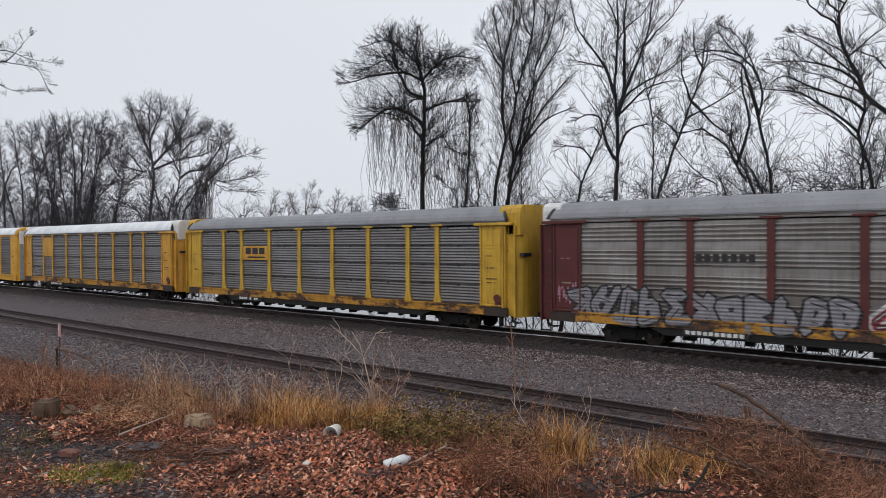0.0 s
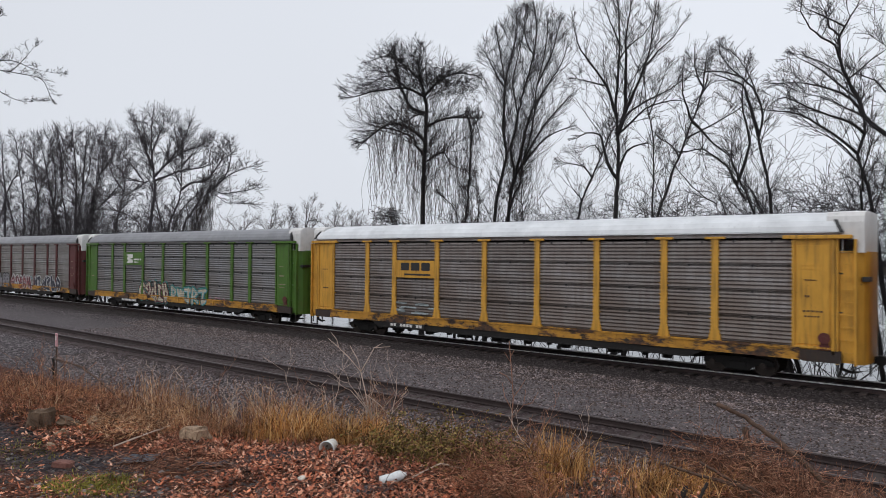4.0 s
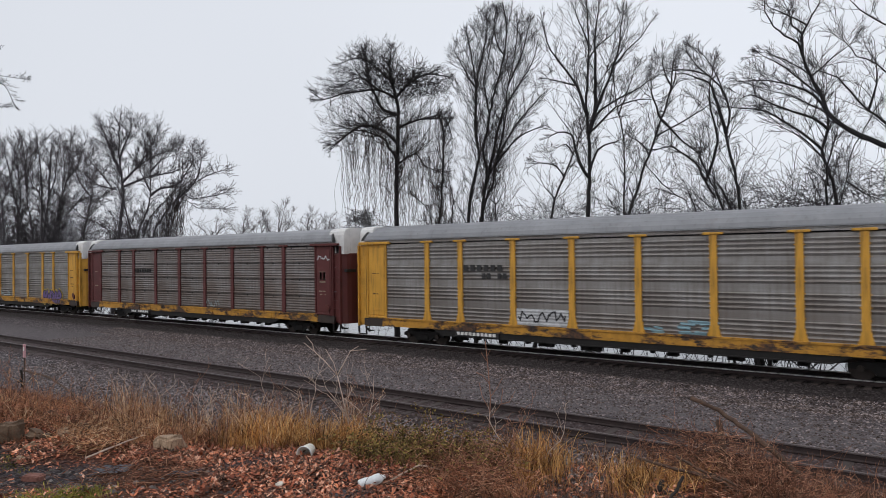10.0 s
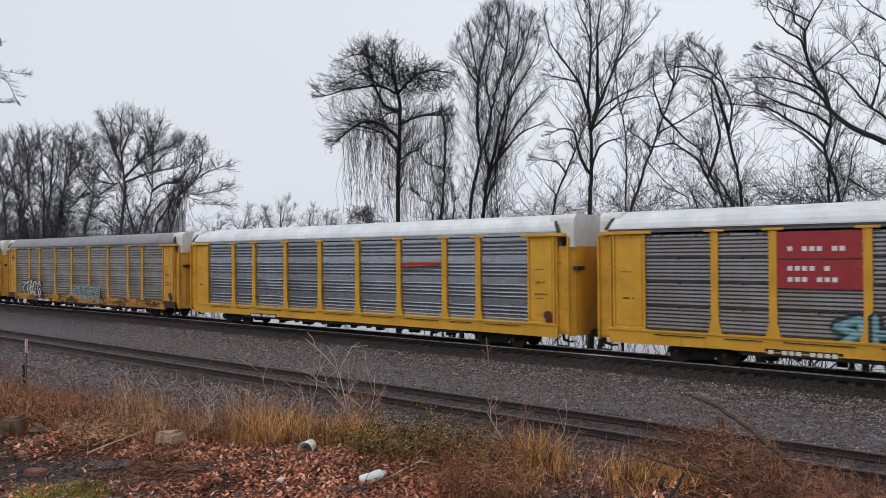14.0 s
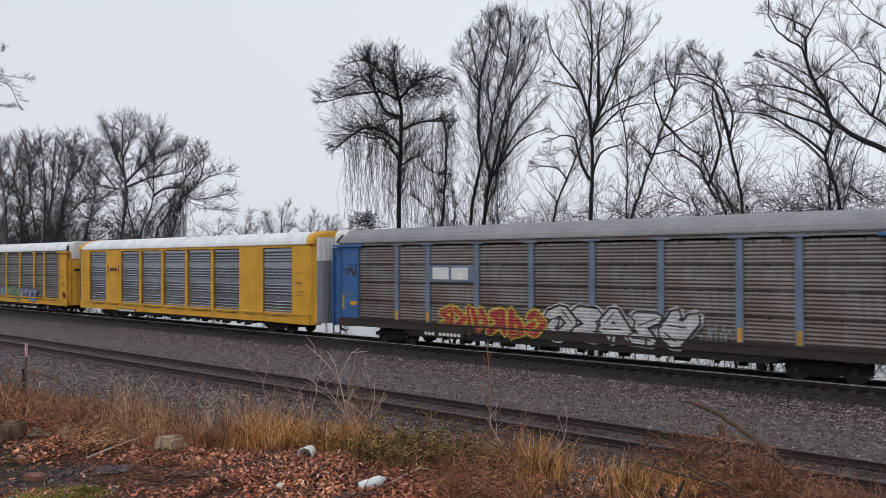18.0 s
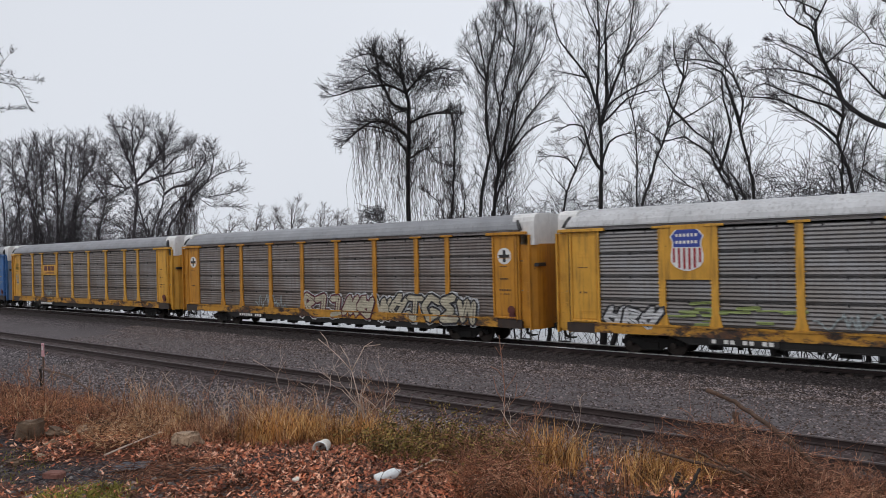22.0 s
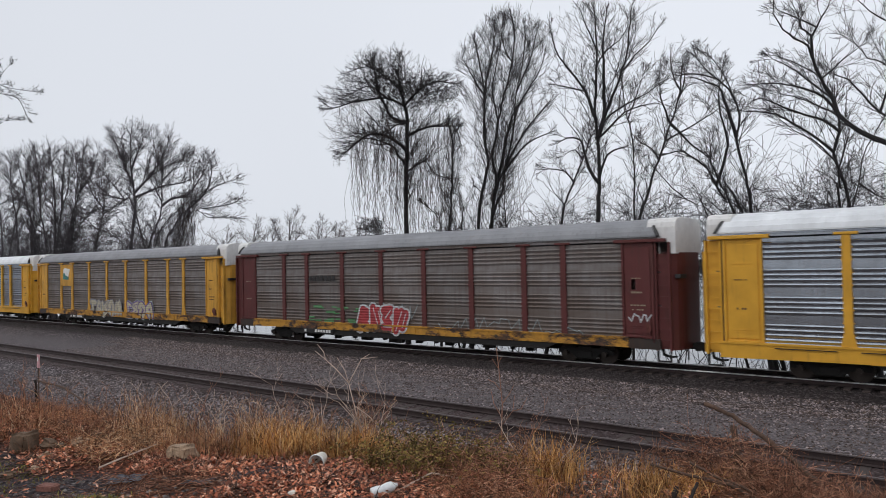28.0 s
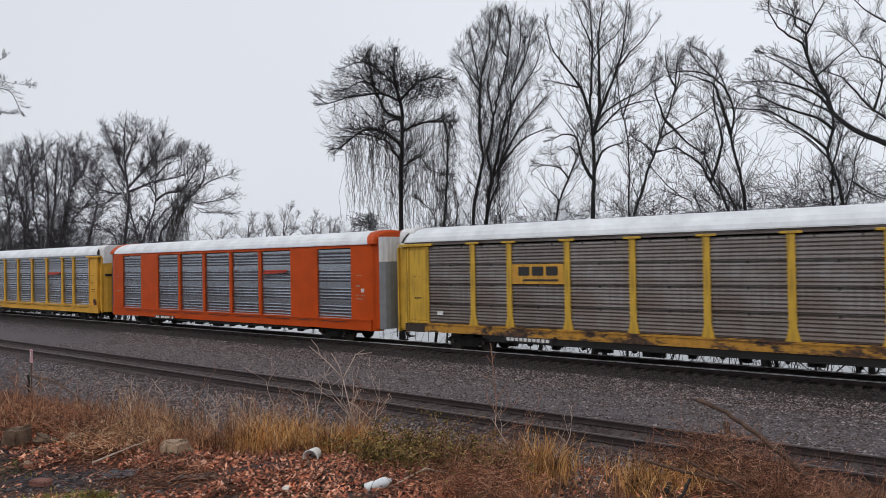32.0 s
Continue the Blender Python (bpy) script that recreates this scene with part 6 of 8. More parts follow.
def blades(name, label, patches, mat, seed, category="grass"):
    """Grass in leaning clumps: patches of (bearing from, to, depth from, to, count, height, lean, width, clumps)."""
    rng = np.random.default_rng(seed)
    vs, fs, base = [], [], 0
    for b0, b1, d0, d1, count, hgt, lean, width, clumps in patches:
        cb, cd = rng.uniform(b0, b1, clumps), rng.uniform(d0, d1, clumps)
        size = rng.uniform(0.3, 1.45, clumps)
        tip = rng.uniform(0, 6.283, clumps)
        share = rng.random(clumps) ** 1.5 + 0.08
        pick = rng.choice(clumps, count, p=share / share.sum())
        bear, dep = cb[pick] + rng.normal(0, 0.014, count) * size[pick], cd[pick] + rng.normal(0, 0.13, count)
        for i in range(count):
            x, y, z = spot(bear[i], dep[i])
            hh = hgt * size[pick[i]] * rng.uniform(0.3, 1.15)
            a = tip[pick[i]] + rng.normal(0, 1.1)
            t = min(1.35, abs(rng.normal(0.6, 0.45))) * lean
            ox, oy = math.cos(a) * t * hh, math.sin(a) * t * hh
            w = width * rng.uniform(0.55, 1.3)
            c = rng.uniform(0, 6.283)
            wx, wy = math.cos(c) * w, math.sin(c) * w
            for f, g in ((0.0, 1.0), (0.4, 0.9), (0.75, 0.6), (1.0, 0.12)):
                cx, cy, cz = x + ox * f * f, y + oy * f * f, z - 0.02 + hh * (f - 0.32 * t * f * f)
                vs += [(cx - wx * g, cy - wy * g, cz), (cx + wx * g, cy + wy * g, cz)]
            fs += [(base + 2 * k, base + 2 * k + 1, base + 2 * k + 3, base + 2 * k + 2) for k in range(3)]
            base += 8
    me = poly_mesh(name, np.array(vs), np.array(fs), mat)
    return tagged(new(name, me), label, category, kind="stuff")


def litter(name, label, patches, mat, seed):
    """Curled lobed leaves lying on the ground: patches of (bearing from, to, depth from, to, count, size)."""
    rng = np.random.default_rng(seed)
    oval = np.array([(0, -1.0), (0.28, -0.75), (0.45, -0.4), (0.5, -0.05), (0.42, 0.35), (0.25, 0.7), (0, 1.0), (-0.25, 0.7), (-0.42, 0.35), (-0.5, -0.05), (-0.45, -0.4), (-0.28, -0.75)])
    lobes = np.array([(0, -1.0), (0.35, -0.55), (0.85, -0.5), (0.5, -0.05), (0.8, 0.4), (0.35, 0.4), (0, 1.0), (-0.35, 0.4), (-0.8, 0.4), (-0.5, -0.05), (-0.85, -0.5), (-0.35, -0.55)])
    k = len(lobes)
    vs, fs, base = [], [], 0
    for b0, b1, d0, d1, count, size in patches:
        bb, dd = rng.uniform(b0, b1, count) + rng.normal(0, 0.03, count), d0 + (d1 - d0) * rng.random(count) + rng.normal(0, 0.15, count)
        for i in range(count):
            x, y, z = spot(bb[i], dd[i])
            if noise.noise((x * 1.6, y * 1.6, 4.0)) < -0.28 and rng.random() < 0.8:
                continue
            if ((bb[i] + 0.43) / 0.14) ** 2 + ((dd[i] - 5.4) / 0.4) ** 2 < 1 and rng.random() < 0.85:
                continue
            s = size * rng.uniform(0.45, 1.25)
            a = rng.uniform(0, 6.283)
            tilt = rng.normal(0, 0.4)
            curl = rng.uniform(0.0, 0.9)
            leaf = lobes if rng.random() < 0.45 else oval
            u, v = leaf[:, 0] * s * rng.uniform(0.5, 0.95), leaf[:, 1] * s
            w = curl * (u * u) / s + 0.25 * curl * v * v / s + v * tilt + u * rng.normal(0, 0.3)
            w -= w.min()
            px = x + u * math.cos(a) - v * math.sin(a)
            py = y + u * math.sin(a) + v * math.cos(a)
            pts = np.stack([px, py, z + 0.004 + 0.035 * rng.random() + w], 1)
            vs.append(np.vstack([pts, pts.mean(0, keepdims=True)]))
            fs += [(base + j, base + (j + 1) % k, base + k) for j in range(k)]
            base += k + 1
    me = poly_mesh(name, np.vstack(vs), np.array(fs), mat)
    return tagged(new(name, me), label, "leaves", kind="stuff")




def stones(name, label, places, sizes, mat, seed):
    """Angular stones half sunk in the ground."""
    rng = np.random.default_rng(seed)
    n = len(places)
    shape = np.array([(1, 0.2, -0.2), (0.3, 1, -0.3), (-0.9, 0.4, -0.2), (-0.5, -0.9, -0.3), (0.6, -0.8, -0.2), (0.35, 0.25, 0.7), (-0.45, 0.1, 0.62), (0.05, -0.5, 0.66)])
    faces = np.array([(0, 1, 5), (1, 6, 5), (1, 2, 6), (2, 3, 6), (3, 7, 6), (3, 4, 7), (4, 0, 7), (0, 5, 7), (5, 6, 7)])
    v = shape[None] * (1 + rng.uniform(-0.3, 0.3, (n, 8, 3))) * np.array(sizes)[:, None, None]
    a = rng.uniform(0, 6.283, n)
    c, s = np.cos(a)[:, None], np.sin(a)[:, None]
    x, y = v[..., 0] * c - v[..., 1] * s, v[..., 0] * s + v[..., 1] * c
    p = np.array(places)
    v = np.stack([x + p[:, 0:1], y + p[:, 1:2], v[..., 2] * rng.uniform(0.6, 1.1, (n, 1)) + p[:, 2:3]], -1).reshape(-1, 3)
    f = (np.arange(n)[:, None, None] * 8 + faces[None]).reshape(-1, 3)
    return tagged(new(name, poly_mesh(name, v, f, mat)), label, "stones", kind="stuff")


litter("fallen_leaves", "wet russet and brown fallen leaves covering the bank",
       [(-0.36, 0.08, 4.2, 6.7, 19000, 0.017), (-0.36, 0.08, 4.2, 6.7, 2500, 0.026), (-0.56, -0.3, 5.7, 7.2, 9000, 0.02), (-0.66, 0.1, 4.2, 6.0, 4600, 0.017), (0.05, 0.68, 4.1, 5.6, 3400, 0.019), (-0.66, -0.4, 6.4, 8.6, 3000, 0.026)], M["leaf"], 11)
blades("straw_grass", "tall clumps of dry straw-coloured grass on the bank edge",
       [(-0.42, -0.365, 7.1, 7.8, 900, 0.44, 0.6, 0.0028, 9), (-0.40, -0.32, 7.0, 8.0, 180, 0.5, 0.7, 0.0026, 14), (-0.335, -0.22, 6.7, 7.6, 1700, 0.40, 0.75, 0.0028, 24), (-0.24, -0.06, 6.5, 7.4, 420, 0.42, 0.8, 0.0028, 30), (-0.50, -0.38, 6.4, 7.0, 1500, 0.20, 1.0, 0.003, 16), (-0.66, -0.46, 7.2, 8.8, 2600, 0.22, 1.0, 0.003, 34),
        (0.41, 0.47, 5.2, 5.7, 800, 0.26, 0.9, 0.0026, 12), (0.60, 0.70, 4.5, 5.0, 700, 0.16, 0.9, 0.0024, 10), (0.0, 0.5, 6.0, 7.0, 500, 0.22, 0.8, 0.0025, 24)], M["straw"], 12)
blades("golden_grass", "thick golden-yellow tufts of dry grass",
       [(-0.26, -0.09, 6.4, 7.1, 2600, 0.25, 1.0, 0.0034, 30), (-0.12, -0.02, 6.0, 6.6, 1300, 0.22, 1.0, 0.0032, 22), (0.13, 0.20, 5.0, 5.8, 1100, 0.30, 0.8, 0.003, 16), (0.29, 0.42, 4.7, 5.5, 1500, 0.19, 1.0, 0.003, 34),
        (-0.245, -0.185, 6.35, 6.7, 1000, 0.30, 0.9, 0.0036, 8), (-0.16, -0.10, 6.3, 6.7, 1100, 0.30, 0.9, 0.0036, 8), (-0.40, -0.34, 7.6, 8.2, 500, 0.3, 0.6, 0.003, 5)], M["gold"], 32)
blades("russet_grass", "flattened reddish-brown dead grass",
       [(-0.66, -0.46, 6.6, 8.8, 4200, 0.24, 1.2, 0.0026, 46), (-0.46, -0.1, 6.5, 7.2, 3200, 0.2, 1.1, 0.0026, 44), (-0.66, -0.35, 6.4, 8.8, 4800, 0.13, 1.4, 0.0033, 90), (-0.35, 0.0, 6.0, 7.2, 3800, 0.13, 1.3, 0.0033, 70), (0.02, 0.14, 4.6, 6.0, 3800, 0.17, 1.3, 0.003, 40), (0.14, 0.32, 4.5, 5.7, 1500, 0.10, 1.4, 0.003, 40), (0.25, 0.70, 4.5, 5.3, 4200, 0.11, 1.4, 0.003, 80),
        (-0.5, 0.2, 4.3, 5.6, 1400, 0.06, 1.3, 0.003, 60)], M["russet"], 13)
blades("olive_weeds", "low bush of olive green weeds",
       [(-0.085, 0.045, 5.6, 6.3, 2200, 0.2, 1.1, 0.0042, 34), (0.04, 0.10, 5.4, 5.9, 500, 0.13, 0.9, 0.0042, 12)], M["olive"], 14)
blades("green_tufts", "small tufts of moss-green grass in the soil",
       [(-0.57, -0.45, 4.75, 5.05, 9000, 0.05, 1.5, 0.0042, 30), (-0.64, -0.57, 5.4, 6.0, 1800, 0.04, 1.3, 0.004, 16), (-0.44, -0.30, 4.5, 4.9, 900, 0.03, 1.2, 0.003, 24)], M["moss"], 15)
rs = random.Random(21)
stones("pebbles", "wet grey pebbles in the soil of the bank", [spot(rs.uniform(-0.64, -0.25), 4.2 + 1.5 * rs.random() ** 1.2) for _ in range(1500)] + [spot(rs.uniform(0.18, 0.36), 4.6 + 1.7 * rs.random()) for _ in range(1500)], [0.006 + 0.02 * rs.random() ** 3 for _ in range(3000)], M["pebble"], 22)
rows_b = [(rs.uniform(-48, 3), rs.uniform(23.4, 25.45)) for _ in range(20000)] + [(rs.uniform(-45, 3), 24.3 - 6.0 * rs.random() ** 1.3) for _ in range(22000)] + [(rs.uniform(-34, 0), rs.uniform(12.3, 15.3)) for _ in range(11000)]
stones("ballast_stones", "loose grey ballast stones of the track bed", [(x, y, ground_z(x, y)) for x, y in rows_b], [0.02 + 0.032 * rs.random() for _ in rows_b], M["ballast"], 23)


def weed(bearing, depth, height, seed, mat, label, shoots=1, bushy=0.5, thick=0.0075):
    """Dead stalks from one root that zigzag up, with a few side shoots that fork again."""
    rnd = random.Random(seed)
    root = tagged(new("dead_weed"), label, "weed")
    root.location = spot(bearing, depth)

    def shoot(segs, p, d, length, r, level):
        n = 7 if level == 0 else 5 if level == 1 else 3
        for i in range(n):
            d = (d + Vector((rnd.uniform(-0.38, 0.38), rnd.uniform(-0.38, 0.38), rnd.uniform(-0.1, 0.3)))).normalized()
            q = p + d * (length / n)
            r1 = max(0.0017, r * 0.88)
            segs.append((*p, r, *q, r1))
            p, r = q, r1
            if level < 2 and i > (1 if level == 0 else 0) and rnd.random() < bushy:
                a = rnd.uniform(0, 6.283)
                shoot(segs, p, (d * 0.6 + Vector((math.cos(a), math.sin(a), rnd.uniform(-0.1, 0.5))) * 0.8).normalized(), length * rnd.uniform(0.25, 0.5), r * 0.7, level + 1)
    for k in range(shoots):
        segs = []
        shoot(segs, Vector((rnd.uniform(-0.03, 0.03), rnd.uniform(-0.03, 0.03), -0.02)), Vector((rnd.uniform(-0.4, 0.4), rnd.uniform(-0.4, 0.4), 1.0)).normalized(), height * rnd.uniform(0.8, 1.0), thick, 0)
        link_part("stalk", tubes("stalk", segs, mat, 4), root)
    return root


for i, (b, d, hh, key, sh, bu) in enumerate(((-0.085, 6.7, 0.85, "pale_stem", 3, 0.7), (0.125, 6.0, 0.5, "red_stem", 2, 0.8), (0.13, 5.7, 0.55, "pale_stem", 1, 0.6), (-0.36, 7.9, 0.75, "pale_stem", 2, 0.4), (-0.38, 8.0, 0.6, "pale_stem", 2, 0.4), (-0.17, 6.9, 0.6, "red_stem", 2, 0.4),
                                             (-0.26, 7.2, 0.5, "red_stem", 2, 0.4), (0.02, 6.4, 0.4, "red_stem", 2, 0.6), (0.30, 6.1, 0.28, "red_stem", 2, 0.6), (0.34, 6.2, 0.30, "red_stem", 2, 0.6), (0.40, 6.3, 0.3, "red_stem", 3, 0.6), (-0.44, 7.9, 0.5, "pale_stem", 1, 0.5),
                                             (0.17, 5.6, 0.45, "pale_stem", 1, 0.6), (0.60, 5.6, 0.16, "brush", 3, 0.6), (-0.57, 8.6, 0.5, "red_stem", 3, 0.5), (0.47, 5.9, 0.3, "brush", 3, 0.6), (0.33, 6.0, 0.3, "brush", 2, 0.7), (0.53, 5.6, 0.18, "pale_stem", 2, 0.5))):
    weed(b, d, hh, 40 + i, M[key], "dead branching weed stalk, pale and leafless" if key == "pale_stem" else "dead branching weed stalk, reddish brown", sh, bu)


rw = random.Random(77)
for i in range(16):
    key = "red_stem" if i % 2 else "pale_stem"
    weed(-0.32 + 0.017 * i + rw.uniform(-0.008, 0.008), rw.uniform(6.7, 7.5), rw.uniform(0.42, 0.78) * (1.0 if i < 11 else 0.75), 140 + i, M[key],
         "thin dead twiggy weed, reddish brown and leafless" if key == "red_stem" else "thin dead twiggy weed, pale grey-tan and leafless", rw.choice((1, 2, 2)), 0.55, 0.0062)


# stiff brown weeds stand thick along the edge of the bank
rw = random.Random(91)
for i in range(58):
    if i < 40:
        b, d, hh = rw.choice((-0.37, -0.30, -0.26, -0.2, -0.14, -0.09, -0.55, -0.47)) + rw.gauss(0, 0.02), rw.uniform(6.5, 7.7), rw.uniform(0.28, 0.62)
    else:
        b, d, hh = rw.uniform(0.2, 0.66), rw.uniform(4.9, 5.7), rw.uniform(0.12, 0.26)
    key = rw.choice(("brush", "red_stem", "straw", "brush"))
    weed(b, d, hh, 400 + i, M[key], "stiff dead weed with forked straw-brown stalks" if key == "straw" else "stiff dead weed with forked russet-brown stalks", rw.choice((2, 3, 4)), 0.5, 0.0042)


def bramble(bearing, depth, wide, tall, stems, seed):
    """A low leafy bush: arching stems set with small oval leaves."""
    rnd = random.Random(seed)
    x, y, z = spot(bearing, depth)
    bush = tagged(new("bramble_bush"), "low bramble bush with olive and brown leaves on arching stems", "bush")
    bush.location = (x, y, z)
    segs, vs, fs = [], [], []
    for k in range(stems):
        p = RIGHT * rnd.gauss(0, wide * 0.45) + AHEAD * rnd.gauss(0, 0.16)
        p.z = ground_z(x + p.x, y + p.y) - z
        a = rnd.uniform(0, 6.283)
        d = Vector((math.cos(a) * 0.5, math.sin(a) * 0.5, 1.0)).normalized()
        r = 0.0026
        for i in range(9):
            q = p + d * (tall * rnd.uniform(0.11, 0.2))
            segs.append((*p, r, *q, r * 0.92))
            for _ in range(rnd.randint(2, 6)):
                c = p.lerp(q, rnd.random()) + Vector((rnd.uniform(-0.03, 0.03), rnd.uniform(-0.03, 0.03), rnd.uniform(-0.02, 0.02)))
                u = Vector((rnd.gauss(0, 1), rnd.gauss(0, 1), rnd.gauss(0, 0.6))).normalized()
                w = u.cross(Vector((rnd.gauss(0, 1), rnd.gauss(0, 1), rnd.gauss(0, 1)))).normalized()
                s = rnd.uniform(0.007, 0.016)
                n = len(vs)
                vs += [c - u * s, c - u * 0.3 * s + w * 0.55 * s, c + u * 0.5 * s + w * 0.4 * s, c + u * s, c + u * 0.5 * s - w * 0.4 * s, c - u * 0.3 * s - w * 0.55 * s]
                fs.append((n, n + 1, n + 2, n + 3, n + 4, n + 5))
            p, r = q, r * 0.92
            d = (d + Vector((rnd.uniform(-0.3, 0.3), rnd.uniform(-0.3, 0.3), -0.24))).normalized()
    tagged(link_part("stem_tangle", tubes("stem_tangle", segs, M["brush"], 4), bush), kind="stuff")
    tagged(link_part("foliage", mesh_from("foliage", vs, fs, M["olive"]), bush, "small olive and yellow-brown leaves"), kind="stuff")


bramble(-0.045, 5.95, 0.30, 0.30, 70, 71)
bramble(0.02, 5.85, 0.36, 0.40, 110, 72)
bramble(0.075, 5.6, 0.24, 0.3, 50, 73)


def brush_pile(b0, b1, d0, d1, count, seed, rise=0.22, mat="brush", label="pile of tangled reddish dead brush"):
    """Curled dead stems heaped in low domes."""
    rnd = random.Random(seed)
    cx, cy, cz = spot((b0 + b1) / 2, (d0 + d1) / 2)
    segs = []
    humps = [(rnd.uniform(b0, b1), rnd.uniform(d0, d1), rnd.uniform(0.4, 1.0)) for _ in range(max(2, count // 90))]
    for k in range(count):
        hb, hd, hs = rnd.choice(humps)
        x, y, z = spot(hb + rnd.gauss(0, 0.03), hd + rnd.gauss(0, 0.2))
        p = Vector((x - cx, y - cy, z - cz + rise * hs * rnd.random()))
        a = rnd.uniform(0, 6.283)
        d = Vector((math.cos(a), math.sin(a), rnd.uniform(-0.1, 0.7))).normalized()
        axis = Vector((rnd.gauss(0, 1), rnd.gauss(0, 1), rnd.gauss(0, 0.5))).normalized()
        bend = Matrix.Rotation(rnd.uniform(-0.42, 0.42), 3, axis)
        r = rnd.uniform(0.0012, 0.0034)
        for i in range(rnd.randint(5, 10)):
            q = p + d * rnd.uniform(0.03, 0.055)
            segs.append((*p, r, *q, r * 0.92))
            p, r = q, r * 0.92
            d = (bend @ d + Vector((rnd.uniform(-0.15, 0.15), rnd.uniform(-0.15, 0.15), -0.05))).normalized()
    ob = tagged(new("brush_pile", tubes("brush_pile", segs, M[mat], 3)), label, "brush", kind="stuff")
    ob.location = (cx, cy, cz)


brush_pile(0.45, 0.70, 4.5, 5.1, 2200, 61, 0.05)
brush_pile(0.40, 0.47, 5.05, 5.45, 700, 65, 0.42)
brush_pile(0.46, 0.53, 4.9, 5.3, 420, 68, 0.24)
brush_pile(0.35, 0.40, 5.9, 6.3, 110, 62, 0.22)
brush_pile(0.02, 0.14, 4.7, 6.0, 900, 63, 0.22)
brush_pile(-0.64, -0.46, 6.9, 8.8, 900, 64, 0.2)
brush_pile(-0.46, -0.42, 6.3, 6.9, 260, 66, 0.22, "straw", "small heap of dead straw-coloured stems")
brush_pile(-0.44, -0.2, 4.8, 5.5, 260, 67, 0.08)


def lying_stick(name, label, knots, r0, r1, mat, seed=1, level=False):
    """A fallen branch through knots of (bearing, depth, height over the ground, or over the rails where level is set)."""
    rnd = random.Random(seed)
    pts = []
    for b, d, up in knots:
        x, y, z = spot(b, d)
        pts.append(Vector((x, y, up if level else z + up)))
    o = pts[0].copy()
    line = []
    for p, q in zip(pts, pts[1:]):
        for k in range(6):
            line.append(p.lerp(q, k / 6) - o + Vector((rnd.gauss(0, 1), rnd.gauss(0, 1), rnd.gauss(0, 1))) * 0.0025)
    line.append(pts[-1] - o)
    n = len(line) - 1
    radii = [(r0 + (r1 - r0) * i / n) * rnd.uniform(0.85, 1.15) for i in range(n + 1)]
    ob = tagged(new(name, rod(name, line, radii, mat, 8)), label, "branch")
    ob.location = o
    return ob


lying_stick("fallen_branch", "grey-brown dead branch jutting out of the brush", [(0.56, 5.0, 2.68), (0.528, 5.1, 2.83), (0.483, 5.25, 2.977), (0.437, 5.4, 3.12), (0.395, 5.5, 3.202)], 0.024, 0.016, M["dead_wood"], 3, True)
lying_stick("fallen_branch", "weathered dead branch lying in straw grass", [(0.50, 4.62, 2.66), (0.458, 4.72, 2.73), (0.429, 4.8, 2.784), (0.372, 4.9, 2.824), (0.315, 5.0, 2.879)], 0.017, 0.010, M["dead_wood"], 4, True)
lying_stick("fallen_branch", "weathered thin branch lying in straw grass", [(0.49, 4.68, 2.70), (0.446, 4.78, 2.773), (0.409, 4.85, 2.824), (0.372, 4.95, 2.901)], 0.014, 0.009, M["dead_wood"], 5, True)
lying_stick("black_branch", "wet black crooked branch on the soil", [(0.26, 4.28, 0.03), (0.31, 4.3, 0.08), (0.35, 4.33, 0.04), (0.372, 4.4, 0.12), (0.382, 4.45, 0.2)], 0.006, 0.011, M["black_wood"], 6)
lying_stick("bare_stick", "pale straight stick lying on the leaves", [(-0.47, 5.9, 0.05), (-0.39, 6.5, 0.12)], 0.009, 0.006, M["pale_stem"], 7)
lying_stick("fallen_branch", "thin brown arching branch over the grass", [(-0.555, 9.2, 0.42), (-0.52, 8.6, 0.36), (-0.49, 8.2, 0.26), (-0.455, 7.8, 0.08)], 0.014, 0.009, M["dead_wood"], 8)
lying_stick("bare_stick", "pale bent stick on the bank", [(-0.055, 5.0, 0.02), (0.0, 5.3, 0.1), (0.05, 5.35, 0.03)], 0.007, 0.005, M["pale_stem"], 9)


pale = tagged(new("dead_weed"), "tall pale dead weed with straight forking stalks", "weed")
pale.location = spot(-0.107, 6.3)
for r0, knots in ((0.006, [(-0.103, 6.30, 2.93), (-0.109, 6.33, 3.10), (-0.116, 6.36, 3.29)]), (0.0045, [(-0.116, 6.36, 3.29), (-0.134, 6.39, 3.42), (-0.148, 6.42, 3.50), (-0.163, 6.45, 3.58)]), (0.0045, [(-0.116, 6.36, 3.29), (-0.106, 6.39, 3.40), (-0.097, 6.42, 3.50), (-0.085, 6.45, 3.54)]), (0.004, [(-0.109, 6.30, 3.10), (-0.087, 6.33, 2.99), (-0.072, 6.36, 2.86)]), (0.004, [(-0.116, 6.36, 3.29), (-0.121, 6.39, 3.40), (-0.132, 6.42, 3.52)]), (0.004, [(-0.097, 6.42, 3.50), (-0.074, 6.45, 3.51)]), (0.004, [(-0.148, 6.42, 3.50), (-0.151, 6.45, 3.57), (-0.160, 6.48, 3.64)])):
    line = [Vector((*spot(b, d)[:2], z)) - pale.location for b, d, z in knots]
    link_part("stalk", rod("stalk", line, [r0 * (1 - 0.5 * i / len(line)) for i in range(len(line))], M["pale_stem"], 6), pale)
slim_weed = tagged(new("dead_weed"), "tall slim dead weed with fine reddish side twigs", "weed")
slim_weed.location = spot(0.1005, 6.2)
